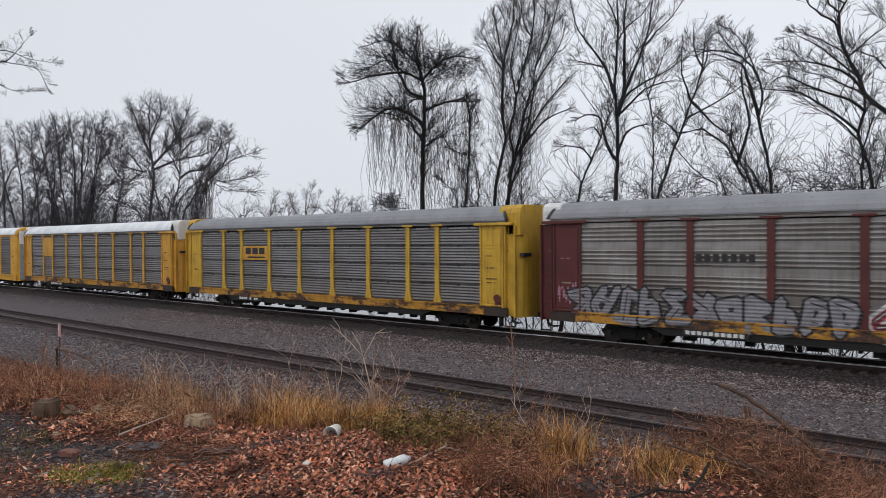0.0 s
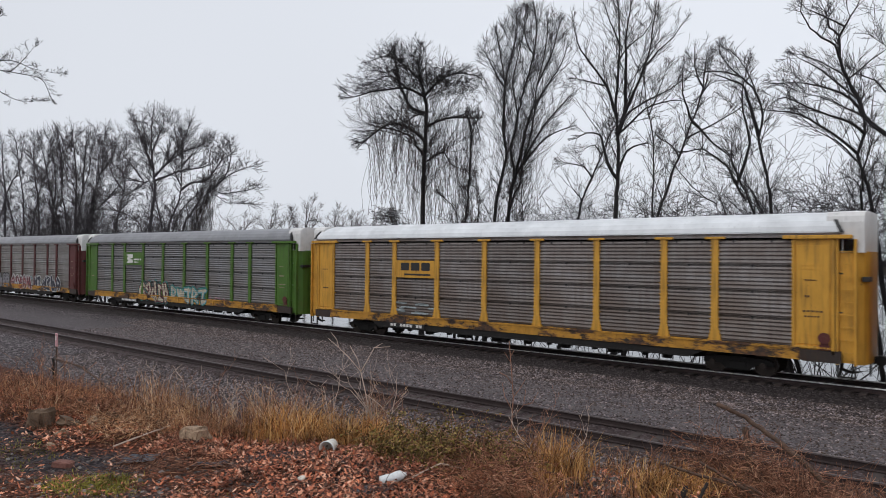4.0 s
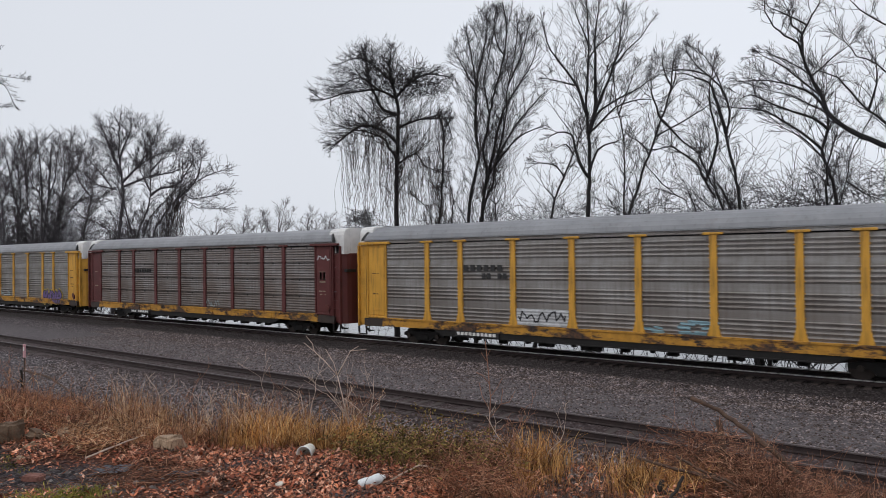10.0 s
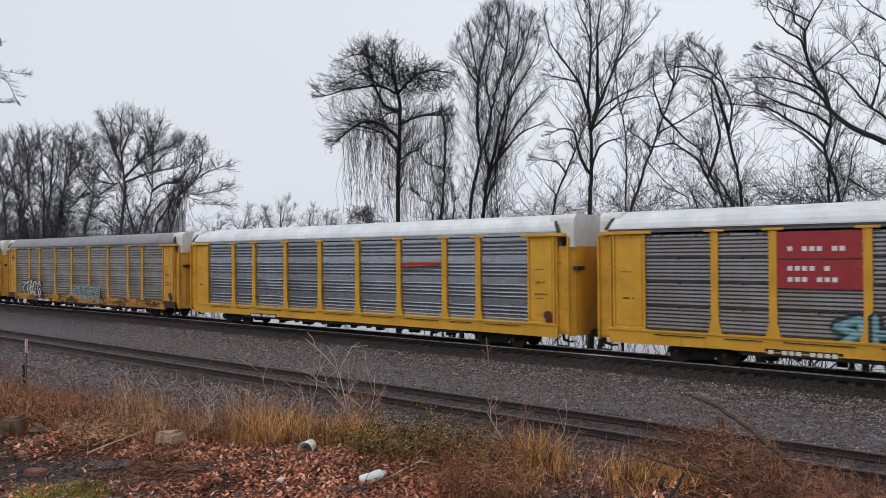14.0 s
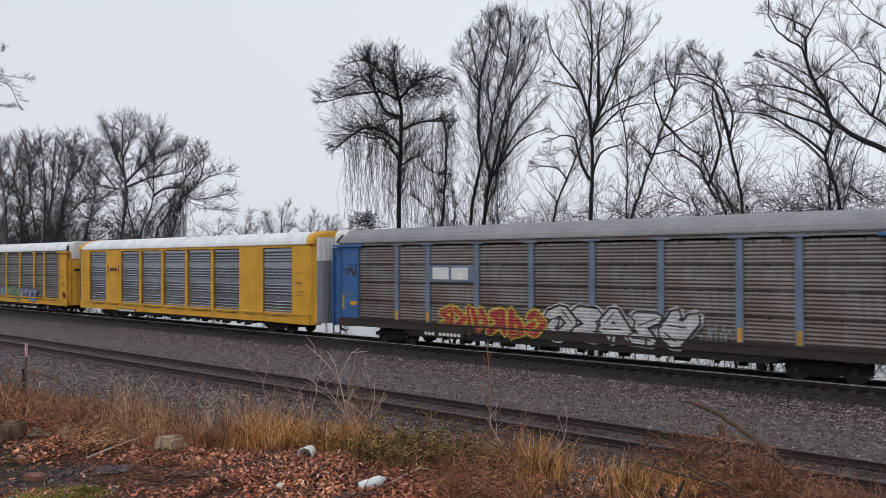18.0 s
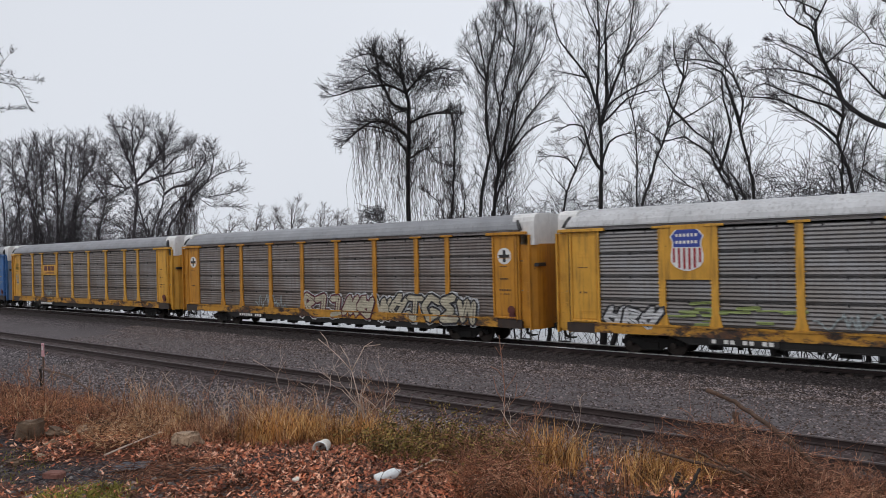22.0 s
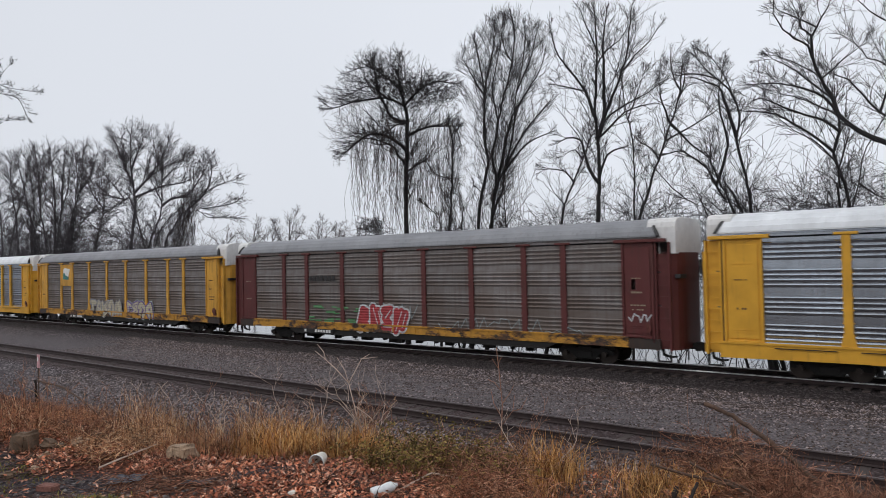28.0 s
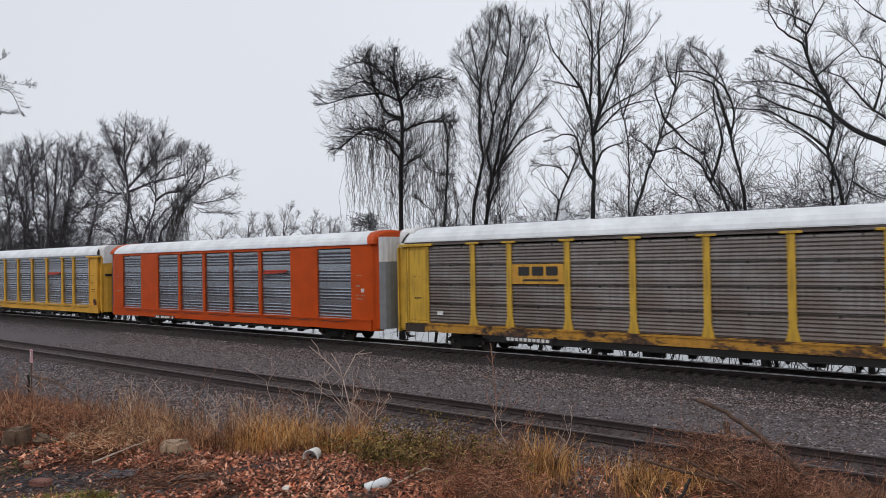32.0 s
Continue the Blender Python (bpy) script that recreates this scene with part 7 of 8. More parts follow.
for r0, knots in ((0.0062, [(0.101, 6.2, 2.58), (0.1005, 6.2, 2.80), (0.103, 6.2, 3.10), (0.100, 6.2, 3.36), (0.0965, 6.2, 3.60)]),
                  (0.0042, [(0.103, 6.2, 2.92), (0.118, 6.17, 3.04), (0.121, 6.15, 3.18)]), (0.0042, [(0.102, 6.2, 2.98), (0.091, 6.22, 3.10), (0.087, 6.25, 3.22)]),
                  (0.0042, [(0.103, 6.2, 3.10), (0.114, 6.2, 3.19), (0.120, 6.2, 3.26)]), (0.0042, [(0.101, 6.2, 3.22), (0.093, 6.2, 3.29), (0.083, 6.2, 3.32)]),
                  (0.0042, [(0.103, 6.2, 2.84), (0.083, 6.2, 2.74), (0.066, 6.2, 2.70)]), (0.0042, [(0.103, 6.2, 2.76), (0.130, 6.2, 2.86), (0.156, 6.2, 2.88)]),
                  (0.0042, [(0.118, 6.17, 3.04), (0.130, 6.15, 3.06), (0.139, 6.14, 3.16)]), (0.0036, [(0.098, 6.2, 3.45), (0.104, 6.2, 3.52)]), (0.0036, [(0.098, 6.2, 3.42), (0.090, 6.2, 3.50)])):
    line = [Vector((*spot(b, d)[:2], z)) - slim_weed.location for b, d, z in knots]
    link_part("stalk", rod("stalk", line, [r0 * (1 - 0.5 * i / len(line)) for i in range(len(line))], M["red_stem"], 6), slim_weed)
lying_stick("broken_stump", "grey-brown broken stump wrapped in dead stems", [(0.445, 5.35, -0.02), (0.440, 5.42, 0.24), (0.437, 5.5, 0.48)], 0.036, 0.026, M["dead_wood"], 19)
lying_stick("broken_sapling", "dark broken sapling stump on the bank edge", [(-0.560, 9.0, -0.05), (-0.556, 9.0, 0.18), (-0.558, 9.0, 0.42)], 0.022, 0.014, M["black_wood"], 22)
lying_stick("black_stub", "short black charred stub in the grass", [(0.345, 4.72, 0.0), (0.352, 4.75, 0.09)], 0.02, 0.016, M["black_wood"], 20)


def lump(name, label, at, size, mat, seed, category, rough=0.25, turn=0):
    """A worn stone or block: a bevelled box knocked out of true."""
    rnd = random.Random(seed)
    bm = bmesh.new()
    bmesh.ops.create_cube(bm, size=2)
    bmesh.ops.bevel(bm, geom=bm.edges[:], offset=0.55 if rough > 0.5 else 0.25, segments=3, affect="EDGES")
    bmesh.ops.subdivide_edges(bm, edges=bm.edges[:], cuts=2, use_grid_fill=True)
    for v in bm.verts:
        k = 1 + rough * noise.noise(Vector(v.co) * 0.8 + Vector((seed * 3.7, 0, 0))) + 0.25 * rough * noise.noise(Vector(v.co) * 2.6)
        v.co = Vector((v.co.x * size[0], v.co.y * size[1], v.co.z * size[2])) * k
    me = bpy.data.meshes.new(name)
    bm.to_mesh(me), bm.free()
    me.materials.append(mat)
    ob = tagged(new(name, me), label, category)
    ob.matrix_basis = pose(at[0], at[1], at[2] + size[2] * 0.75, rnd.uniform(-6, 6), rnd.uniform(-6, 6), turn)
    return ob


M["pale_rock"] = plain_mat("pale_weathered_rock", (0.34, 0.235, 0.155), 0.9, 0, 0.6, 12, 0.8, 60)
M["brown_block"] = plain_mat("earthy_concrete_block", (0.135, 0.086, 0.054), 0.9, 0, 0.55, 9, 0.8, 60)
M["brick"] = plain_mat("broken_red_brick", (0.20, 0.088, 0.068), 0.95, 0, 0.45, 14, 0.6, 80)
M["plastic"] = plain_mat("scuffed_white_plastic", (0.70, 0.72, 0.72), 0.35, 0, 0.15, 20, 0.1)
M["paper"] = plain_mat("damp_white_paper", (0.68, 0.64, 0.57), 0.8, 0, 0.2, 20, 0.3)
M["sheet"] = plain_mat("wet_black_plastic_sheet", (0.024, 0.024, 0.036), 0.4, 0, 0.3, 10, 0.6)
M["pink"] = plain_mat("faded_pink_paint", (0.62, 0.34, 0.36), 0.8, 0, 0.3, 10, 0.2)
lump("rock", "pale weathered rock half buried in leaves", spot(-0.352, 6.25), (0.12, 0.10, 0.085), M["pale_rock"], 3, "rock", 0.5)
lump("concrete_block", "earthy brown concrete block on the bank", spot(-0.573, 6.55), (0.10, 0.1, 0.10), M["brown_block"], 4, "block", 0.3, 25)
lump("rock", "dark brown stone beside the block", spot(-0.535, 6.6), (0.09, 0.08, 0.05), M["brown_block"], 8, "rock", 0.7)
lump("brick", "broken red brick lying on dark soil", spot(-0.541, 5.45), (0.075, 0.042, 0.024), M["brick"], 5, "brick", 0.12, 30)
for b, d, size, key, seed in ((-0.415, 7.6, (0.13, 0.10, 0.11), "brown_block", 31), (-0.345, 7.7, (0.12, 0.1, 0.10), "brown_block", 32), (-0.50, 6.75, (0.08, 0.06, 0.05), "pale_rock", 33), (-0.545, 6.3, (0.05, 0.04, 0.035), "pale_rock", 34),
                              (-0.52, 7.3, (0.10, 0.08, 0.06), "brown_block", 35), (-0.47, 7.0, (0.09, 0.07, 0.06), "brown_block", 36), (-0.56, 5.9, (0.04, 0.035, 0.025), "pale_rock", 37), (-0.595, 5.75, (0.05, 0.04, 0.03), "brown_block", 38)):
    lump("rock", "tan weathered stone among dead leaves" if key == "pale_rock" else "dark brown stone half hidden in dead grass", spot(b, d), size, M[key], seed, "rock", 0.6, seed * 40)
lump("foam_piece", "small white block of foam on the leaves", spot(-0.198, 4.98), (0.03, 0.026, 0.024), M["paper"], 6, "rubbish", 0.08, 15)
lump("paper_scrap", "crumpled white scrap in the litter", spot(-0.215, 6.3), (0.025, 0.02, 0.015), M["paper"], 7, "rubbish", 0.3)


def lathe(profile, k=20, capped=True):
    bm = bmesh.new()
    rings = [[bm.verts.new((x, r * math.cos(6.28319 * i / k), r * math.sin(6.28319 * i / k))) for i in range(k)] for x, r in profile]
    for a, b2 in zip(rings, rings[1:]):
        for i in range(k):
            bm.faces.new((a[i], a[(i + 1) % k], b2[(i + 1) % k], b2[i]))
    if capped:
        bm.faces.new(rings[0][::-1]), bm.faces.new(rings[-1])
    return bm


x, y, z = spot(-0.160, 5.8)
cup = tagged(new("paper_cup"), "discarded white paper cup lying on its side", "cup")
cup.matrix_basis = pose(x, y, z + 0.055, 0, -4, 115)
part("cup_wall", lathe([(0.06, 0.001), (0.06, 0.039), (-0.060, 0.058), (-0.063, 0.062), (-0.058, 0.064), (0.07, 0.045), (0.07, 0.001)]), M["paper"], cup, smooth=True)
part("cup_rim", lathe([(-0.064, 0.060), (-0.066, 0.064), (-0.060, 0.067), (-0.056, 0.064), (-0.060, 0.060), (-0.064, 0.060)], 20, False), M["plastic"], cup, smooth=True)
x, y, z = spot(-0.068, 4.98)
bottle = tagged(new("plastic_bottle"), "crushed white plastic bottle lying on wet black soil", "bottle")
bottle.matrix_basis = pose(x, y, z + 0.05, 0, -10, 62)
part("bottle_body", lathe([(-0.10, 0.02), (-0.095, 0.036), (-0.05, 0.038), (-0.02, 0.033), (0.03, 0.038), (0.06, 0.036), (0.085, 0.016), (0.10, 0.014)]), M["plastic"], bottle, smooth=True)
part("bottle_cap", lathe([(0.10, 0.016), (0.118, 0.016)]), M["brick"], bottle, "reddish cap")


def ragged_sheet(bearing, depth, w, d, seed, label, mat):
    """A crumpled piece of plastic film lying on the ground."""
    bm = bmesh.new()
    n = 14
    cx, cy, cz = spot(bearing, depth)
    grid = []
    for j in range(n):
        for i in range(n):
            u, v = i / (n - 1) * 2 - 1, j / (n - 1) * 2 - 1
            r = 1 + 0.3 * noise.noise(Vector((u * 2, v * 2, seed)))
            p = RIGHT * (u * w * r) + AHEAD * (v * d * r)
            z = ground_z(cx + p.x, cy + p.y) - cz + 0.022 + 0.02 * noise.noise(Vector((p.x * 18, p.y * 18, seed)))
            grid.append(bm.verts.new((p.x, p.y, z)))
    for j in range(n - 1):
        for i in range(n - 1):
            bm.faces.new((grid[j * n + i], grid[j * n + i + 1], grid[(j + 1) * n + i + 1], grid[(j + 1) * n + i]))
    me = bpy.data.meshes.new("plastic_sheet")
    bm.to_mesh(me), bm.free()
    me.materials.append(mat)
    ob = tagged(new("plastic_sheet", me), label, "rubbish")
    ob.location = (cx, cy, cz)


ragged_sheet(-0.43, 5.65, 0.15, 0.09, 1, "dark blue-black plastic film in the soil", M["sheet"])
ragged_sheet(-0.33, 5.45, 0.12, 0.07, 3, "dark blue-black plastic film in the soil", M["sheet"])
ragged_sheet(-0.10, 4.75, 0.13, 0.12, 2, "crumpled black plastic film under a bottle", M["sheet"])

# a survey stake with a painted head at the foot of the bank
stake = tagged(new("survey_stake"), "thin wooden survey stake with a faded pink head", "stake")
stake.location = (-28.1, 11.3, ground_z(-28.1, 11.3))
bm = bmesh.new()
box(bm, -0.025, 0.025, -0.015, 0.015, -0.1, 1.25)
part("stake_shaft", bm, M["dead_wood"], stake)
bm = bmesh.new()
box(bm, -0.09, 0.09, -0.022, 0.022, 1.05, 1.55, 0.01)
part("stake_head", bm, M["pink"], stake, "faded pink and white painted head")
bm = bmesh.new()
box(bm, -0.04, 0.04, -0.027, -0.018, 1.3, 1.45)
part("stake_mark", bm, M["white"], stake)


def wash(car, x0, x1, z0, z1, key, label, seed):
    """A faded sprayed patch: overlapping broad strokes of one colour."""
    rnd = random.Random(seed)
    bm = bmesh.new()
    for k in range(int((x1 - x0) * 5)):
        x, z = rnd.uniform(x0, x1), rnd.uniform(z0, z1)
        capsule(bm, (x - rnd.uniform(0.1, 0.4), z), (x + rnd.uniform(0.1, 0.4), z + rnd.uniform(-0.05, 0.05)), rnd.uniform(0.03, 0.07), SIDE - 0.062 - 0.0003 * k)
    return tagged(part("graffiti", bm, M["g_" + key], car, label), kind="stuff")


def scribble(car, x0, x1, z0, z1, key, label, seed, r=0.022, n=26):
    """A thin looping tag."""
    rnd = random.Random(seed)
    bm = bmesh.new()
    x, z = x0, (z0 + z1) / 2
    for k in range(n):
        nx = x0 + (x1 - x0) * (k + 1) / n + rnd.uniform(-0.5, 0.5) * (x1 - x0) / n
        nz = rnd.uniform(z0, z1)
        capsule(bm, (x, z), (nx, nz), r, SIDE - 0.064 - 0.0003 * k, 4)
        x, z = nx, nz
    return tagged(part("graffiti", bm, M["g_" + key], car, label), kind="stuff")


def emblem(car, x, z, field="white"):
    """A round white badge with a dark ring and cross on an end panel."""
    y = SIDE - 0.05

    def disc_at(r, yy):
        bm = bmesh.new()
        prism(bm, [(x + r * math.cos(6.28319 * i / 28), z + r * math.sin(6.28319 * i / 28)) for i in range(28)], yy, yy + 0.012)
        return bm
    e = part("emblem", disc_at(0.44, y), M["black"], car, "round black and white badge")
    part("emblem_field", disc_at(0.37, y - 0.008), M[field], e)
    bm = bmesh.new()
    box(bm, x - 0.07, x + 0.07, y - 0.018, y - 0.004, z - 0.27, z + 0.27)
    part("emblem_cross", bm, M["black"], e)
    bm = bmesh.new()
    box(bm, x - 0.27, x + 0.27, y - 0.021, y - 0.004, z - 0.07, z + 0.07)
    part("emblem_cross", bm, M["black"], e)


def stripe_mark(car, x0, x1, z):
    """A red swept stripe with a dark shadow line under it."""
    bm = bmesh.new()
    prism(bm, [(x0, z - 0.10), (x0 + 0.25, z + 0.13), (x1, z + 0.15), (x1 - 0.2, z + 0.0), (x0 + 1.0, z - 0.08)], SIDE - 0.078, SIDE - 0.05)
    s = part("stripe_mark", bm, M["g_red_bright"], car, "swept red stripe mark")
    bm = bmesh.new()
    prism(bm, [(x0, z - 0.18), (x0 + 0.1, z - 0.11), (x1 - 0.3, z - 0.03), (x1 - 0.5, z - 0.10)], SIDE - 0.074, SIDE - 0.05)
    part("stripe_shadow", bm, M["black"], s)


def bracket_mark(car, x0, x1, z, hh, mat):
    """A dark blocked mark between square brackets."""
    w = x1 - x0
    root = None
    for a, b2, c2, d in ((0, 0.05, -1, 1), (0.05, 0.1, 0.8, 1), (0.05, 0.1, -1, -0.8), (0.95, 1, -1, 1), (0.9, 0.95, 0.8, 1), (0.9, 0.95, -1, -0.8), (0.2, 0.38, -0.45, 0.45), (0.42, 0.58, -0.45, 0.45), (0.62, 0.8, -0.45, 0.45)):
        bm = bmesh.new()
        box(bm, x0 + a * w, x0 + b2 * w, SIDE - 0.09, SIDE - 0.06, z + c2 * hh, z + d * hh)
        ob = part("logo_bar" if root else "logo_mark", bm, mat, root or car, "" if root else "dark blocked mark in brackets")
        root = root or ob


def plate(car, x0, x1, z0, z1, mat, label):
    return flat_sign(car, "logo_plate", x0, x1, z0, z1, mat, label)


def block_letters(root, shapes, mat, name, y=SIDE - 0.084):
    for pts in shapes:
        bm = bmesh.new()
        prism(bm, pts, y, y + 0.02)
        part(name, bm, mat, root)


for key, colour in (("cream", (0.62, 0.56, 0.42)), ("red_bright", (0.62, 0.05, 0.02)), ("maroon", (0.13, 0.02, 0.035)), ("navy", (0.025, 0.03, 0.06)), ("pale", (0.40, 0.46, 0.47)), ("lime", (0.34, 0.42, 0.14))):
    M["g_" + key] = graffiti_mat("spray_" + key, colour)
Z0, Z1 = 3.25, 4.12       # the logo row on a car's side
# the cars from the head of the train back
c = couple(make_car("yellow autorack car with broad panels and a clean white roof", "yellow_new", "roof_white", "side_mid", "grouped", wide=True, end_top="roof_grey"))
c = couple(make_car("yellow autorack car with a white roof and pale grey siding", "yellow", "roof_white", "side_mid", flare=False))
plate(c, 4.75, 6.4, 3.2, 4.9, M["yellow"], "faded yellow plate")
wash(c, 2.2, 3.6, 1.5, 2.1, "pale", "faded pale graffiti", 3)
c = couple(make_car("yellow autorack car with a grey roof and grimy grey siding", "yellow_pale", "roof_grey", "side_mid", end_top="yellow_pale"))
mark_plate(c, 6.72, 9.27, Z0, Z1, "yellow", "black")

c = couple(make_car("brown autorack car with silver graffiti and a yellow sill", "brown", "roof_grey", "side_old", "grouped", sill="yellow_sill", flare=False))
graffiti(c, 1.5, 6.5, 0.85, 2.45, 5, "silver", "black", "silver and black graffiti shapes", 1, fat=0.19)
graffiti(c, 6.6, 12.3, 0.85, 2.25, 6, "silver", "black", "silver and black graffiti shapes", 2, fat=0.2)
graffiti(c, 12.5, 17.4, 0.85, 2.2, 5, "maroon", "white", "dark red graffiti with white edges", 3, shade="red")
graffiti(c, 17.8, 23.8, 0.75, 2.25, 6, "navy", "white", "navy graffiti with broad white edges", 4)
wash(c, 17.0, 17.9, 1.2, 2.2, "ltblue", "pale blue spray", 5)
scribble(c, 0.9, 1.9, 1.4, 2.6, "pink", "pale pink tag", 6)
bars(c, "lettering", 6.8, 9.0, 3.5, 3.8, M["black"], "unreadable dark lettering", 7, 3)

c = couple(make_car("green autorack car with cream graffiti and a green plate", "green", "roof_grey", "side_mid", "seam", sill="yellow_sill", flare=False))
p = plate(c, 6.70, 9.29, 3.5, 4.45, M["green"], "green plate with a white blocked mark")
block_letters(p, [[(6.95, 3.65), (7.9, 3.65), (7.9, 3.9), (7.45, 3.95), (7.9, 4.05), (7.9, 4.3), (6.95, 4.3), (7.2, 4.1), (7.0, 3.98), (7.25, 3.85)]], M["white"], "logo_mark")
bars(c, "lettering", 8.1, 9.2, 3.86, 3.98, M["white"], "unreadable white lettering", 9, 4, 0.006)
bars(c, "lettering", 8.1, 8.9, 3.66, 3.76, M["white"], "unreadable white lettering", 7, 5, 0.006)
graffiti(c, 9.0, 13.2, 0.85, 2.25, 5, "cream", "maroon", "cream graffiti with dark edges", 11, halo="teal")
graffiti(c, 13.4, 18.0, 0.8, 2.05, 5, "cream", "teal", "cream and teal graffiti shapes", 12, shade="ltblue")
scribble(c, 18.2, 20.5, 1.0, 1.6, "pink", "faint pink tag", 13)

c = couple(make_car("yellow autorack car with a white roof and brown-filmed siding", "yellow", "roof_white", "side_brown"))
mark_plate(c, 6.72, 9.27, Z0, Z1, "yellow", "black")
wash(c, 6.8, 9.2, 1.4, 2.2, "pale", "faded white spray patch", 14)

c = couple(make_car("yellow autorack car with a rust-streaked roof and bright graffiti", "yellow", "roof_rust", "side_brown"))
mark_plate(c, 6.72, 9.27, Z0 - 0.05, Z1, "yellow", "black")
graffiti(c, 8.9, 14.6, 0.75, 2.35, 5, "ltblue", "maroon", "pink and pale blue graffiti shapes", 21, shade="violet", halo="pink")
graffiti(c, 15.3, 20.4, 0.75, 2.3, 5, "yellow", "navy", "yellow and blue graffiti shapes", 22, halo="teal")
wash(c, 15.4, 19.6, 1.95, 2.35, "ltblue", "pale blue sprayed cloud", 23)

c = couple(make_car("yellow autorack car with a slogan and a striped shield", "yellow", "roof_grey", "side_old", "grouped", flare=False))
slab_text(c, "We will", 2.12, 4.38, 0.74, M["black"], "black slogan lettering")
slab_text(c, "deliver.", 2.12, 3.42, 0.74, M["black"], "black slogan lettering")
shield(c, 5.58, 4.2, 1.22, 1.55)
scribble(c, 2.2, 4.4, 1.45, 2.0, "navy", "dark tag on grey siding", 31, 0.04)
wash(c, 7.0, 9.2, 1.4, 1.9, "navy", "faint dark spray", 32)
wash(c, 9.6, 14.6, 1.4, 1.95, "pale", "pale blue spray wash", 33)
graffiti(c, 20.9, 24.2, 0.8, 2.0, 4, "violet", "navy", "violet and yellow graffiti shapes", 34, halo="yellow")

c = couple(make_car("brown autorack car with grimy siding and a yellow sill", "brown", "roof_grey", "side_brown", "seam", sill="yellow_sill", flare=False))
scribble(c, 15.3, 16.7, 1.4, 1.85, "pale", "small white tag", 35)
bars(c, "lettering", 6.8, 9.0, 3.55, 3.8, M["iron"], "faint dark lettering", 7, 6)
scribble(c, 25.6, 26.5, 4.1, 4.5, "white", "white tag on brown paint", 36, 0.03, 12)
bars(c, "panel_board", 25.75, 26.25, 3.2, 3.6, M["white"], "pale notice frame", 2, 61, -0.03)

c = couple(make_car("yellow autorack car with black lettering and pale graffiti", "yellow", "roof_grey", "side_old", "grouped"))
bars(c, "lettering", 6.8, 9.0, 3.7, 3.98, M["black"], "unreadable black lettering", 6, 7)
bars(c, "lettering", 7.8, 9.2, 3.35, 3.6, M["black"], "unreadable black lettering", 5, 8)
plate(c, 9.6, 12.1, 1.36, 2.08, M["g_white"], "white painted graffiti panel")
scribble(c, 9.7, 12.0, 1.45, 2.0, "black", "black tag on a white patch", 41, 0.035, 22).location.y = -0.02
wash(c, 15.3, 17.8, 1.4, 2.0, "ltblue", "pale blue spray wash", 42)

c = couple(make_car("yellow autorack car with white and teal graffiti", "yellow", "roof_grey", "side_old", "grouped", low=0.17))
emblem(c, 1.35, 4.35, "yellow")
graffiti(c, 3.2, 7.0, 1.05, 2.4, 5, "white", "black", "white graffiti with black edges", 51)
graffiti(c, 12.0, 16.8, 0.85, 2.1, 6, "teal", "pale", "teal and pink graffiti shapes", 52, shade="pink")

c = couple(make_car("clean yellow autorack car with bright siding and a red stripe", "yellow_new", "roof_white", "side_new", "grouped", ribbed=True))
stripe_mark(c, 18.15, 20.65, 3.82)

c = couple(make_car("yellow autorack car with a red sign and blue graffiti", "yellow_new", "roof_white", "side_mid"))
plate(c, 6.70, 9.29, 4.07, 5.0, M["sign_red"], "upper board of a red sign with white marks")
plate(c, 6.70, 9.29, 3.05, 4.03, M["sign_red"], "lower board of a red sign with white marks")
for i, (z, n2) in enumerate(((4.33, 8), (3.66, 7), (3.28, 7))):
    bars(c, "lettering", 7.05, 7.05 + 0.225 * n2, z, z + 0.16, M["white"], "white lettering blocked out", n2, 70 + i, 0.006)
graffiti(c, 8.4, 12.4, 0.8, 2.25, 4, "ltblue", "navy", "pale blue graffiti with dark edges", 61, shade="teal")
graffiti(c, 12.6, 15.0, 0.8, 2.1, 3, "ltblue", "violet", "pale blue graffiti shapes", 62)
graffiti(c, 15.0, 18.0, 0.8, 2.1, 4, "lime", "teal", "green and yellow graffiti shapes", 63)
graffiti(c, 18.1, 21.4, 0.8, 2.0, 4, "ltblue", "blue", "blue graffiti shapes", 64, shade="pink")

c = couple(make_car("yellow autorack car with broad painted panels and a white roof", "yellow_new", "roof_white", "side_new", "grouped", wide=True, end_top="roof_grey", flare=False))
bracket_mark(c, 4.7, 6.3, 3.75, 0.28, M["brown"])

c = couple(make_car("faded blue autorack car with orange and white graffiti", "blue", "roof_grey", "side_brown", flare=False, sill="sill_rust", panel="blue_deep"))
plate(c, 0.80, 0.92, 1.75, 2.55, M["yellow_new"], "yellow grab plate").location.y = 0.0
plate(c, 1.35, 1.85, 2.0, 2.2, M["yellow_new"], "yellow notice plate").location.y = 0.0
scribble(c, 0.95, 1.75, 3.5, 4.3, "navy", "dark blue tag on the end panel", 70, 0.05, 12)
p = plate(c, 6.70, 9.29, 3.3, 4.1, M["blue"], "blue plate with a white blocked mark")
block_letters(p, [[(6.9, 3.42), (7.85, 3.42), (7.85, 3.98), (6.9, 3.98)], [(8.0, 3.42), (8.95, 3.42), (8.95, 3.98), (8.0, 3.98)]], M["white"], "mark_block")
graffiti(c, 7.2, 13.0, 0.85, 2.2, 6, "red", "yellow", "red and orange graffiti with yellow edges", 71, shade="orange")
graffiti(c, 13.0, 19.2, 0.6, 2.35, 5, "white", "black", "white graffiti with thick black edges", 72, halo="white", fat=0.2)
scribble(c, 19.3, 20.6, 1.1, 1.9, "pale", "thin white tag", 73)
for x in (4.6, 6.57, 20.82, 22.75):
    plate(c, x - 0.075, x + 0.075, 1.35, 1.85, M["yellow"], "yellow painted post foot").location.y = -0.025

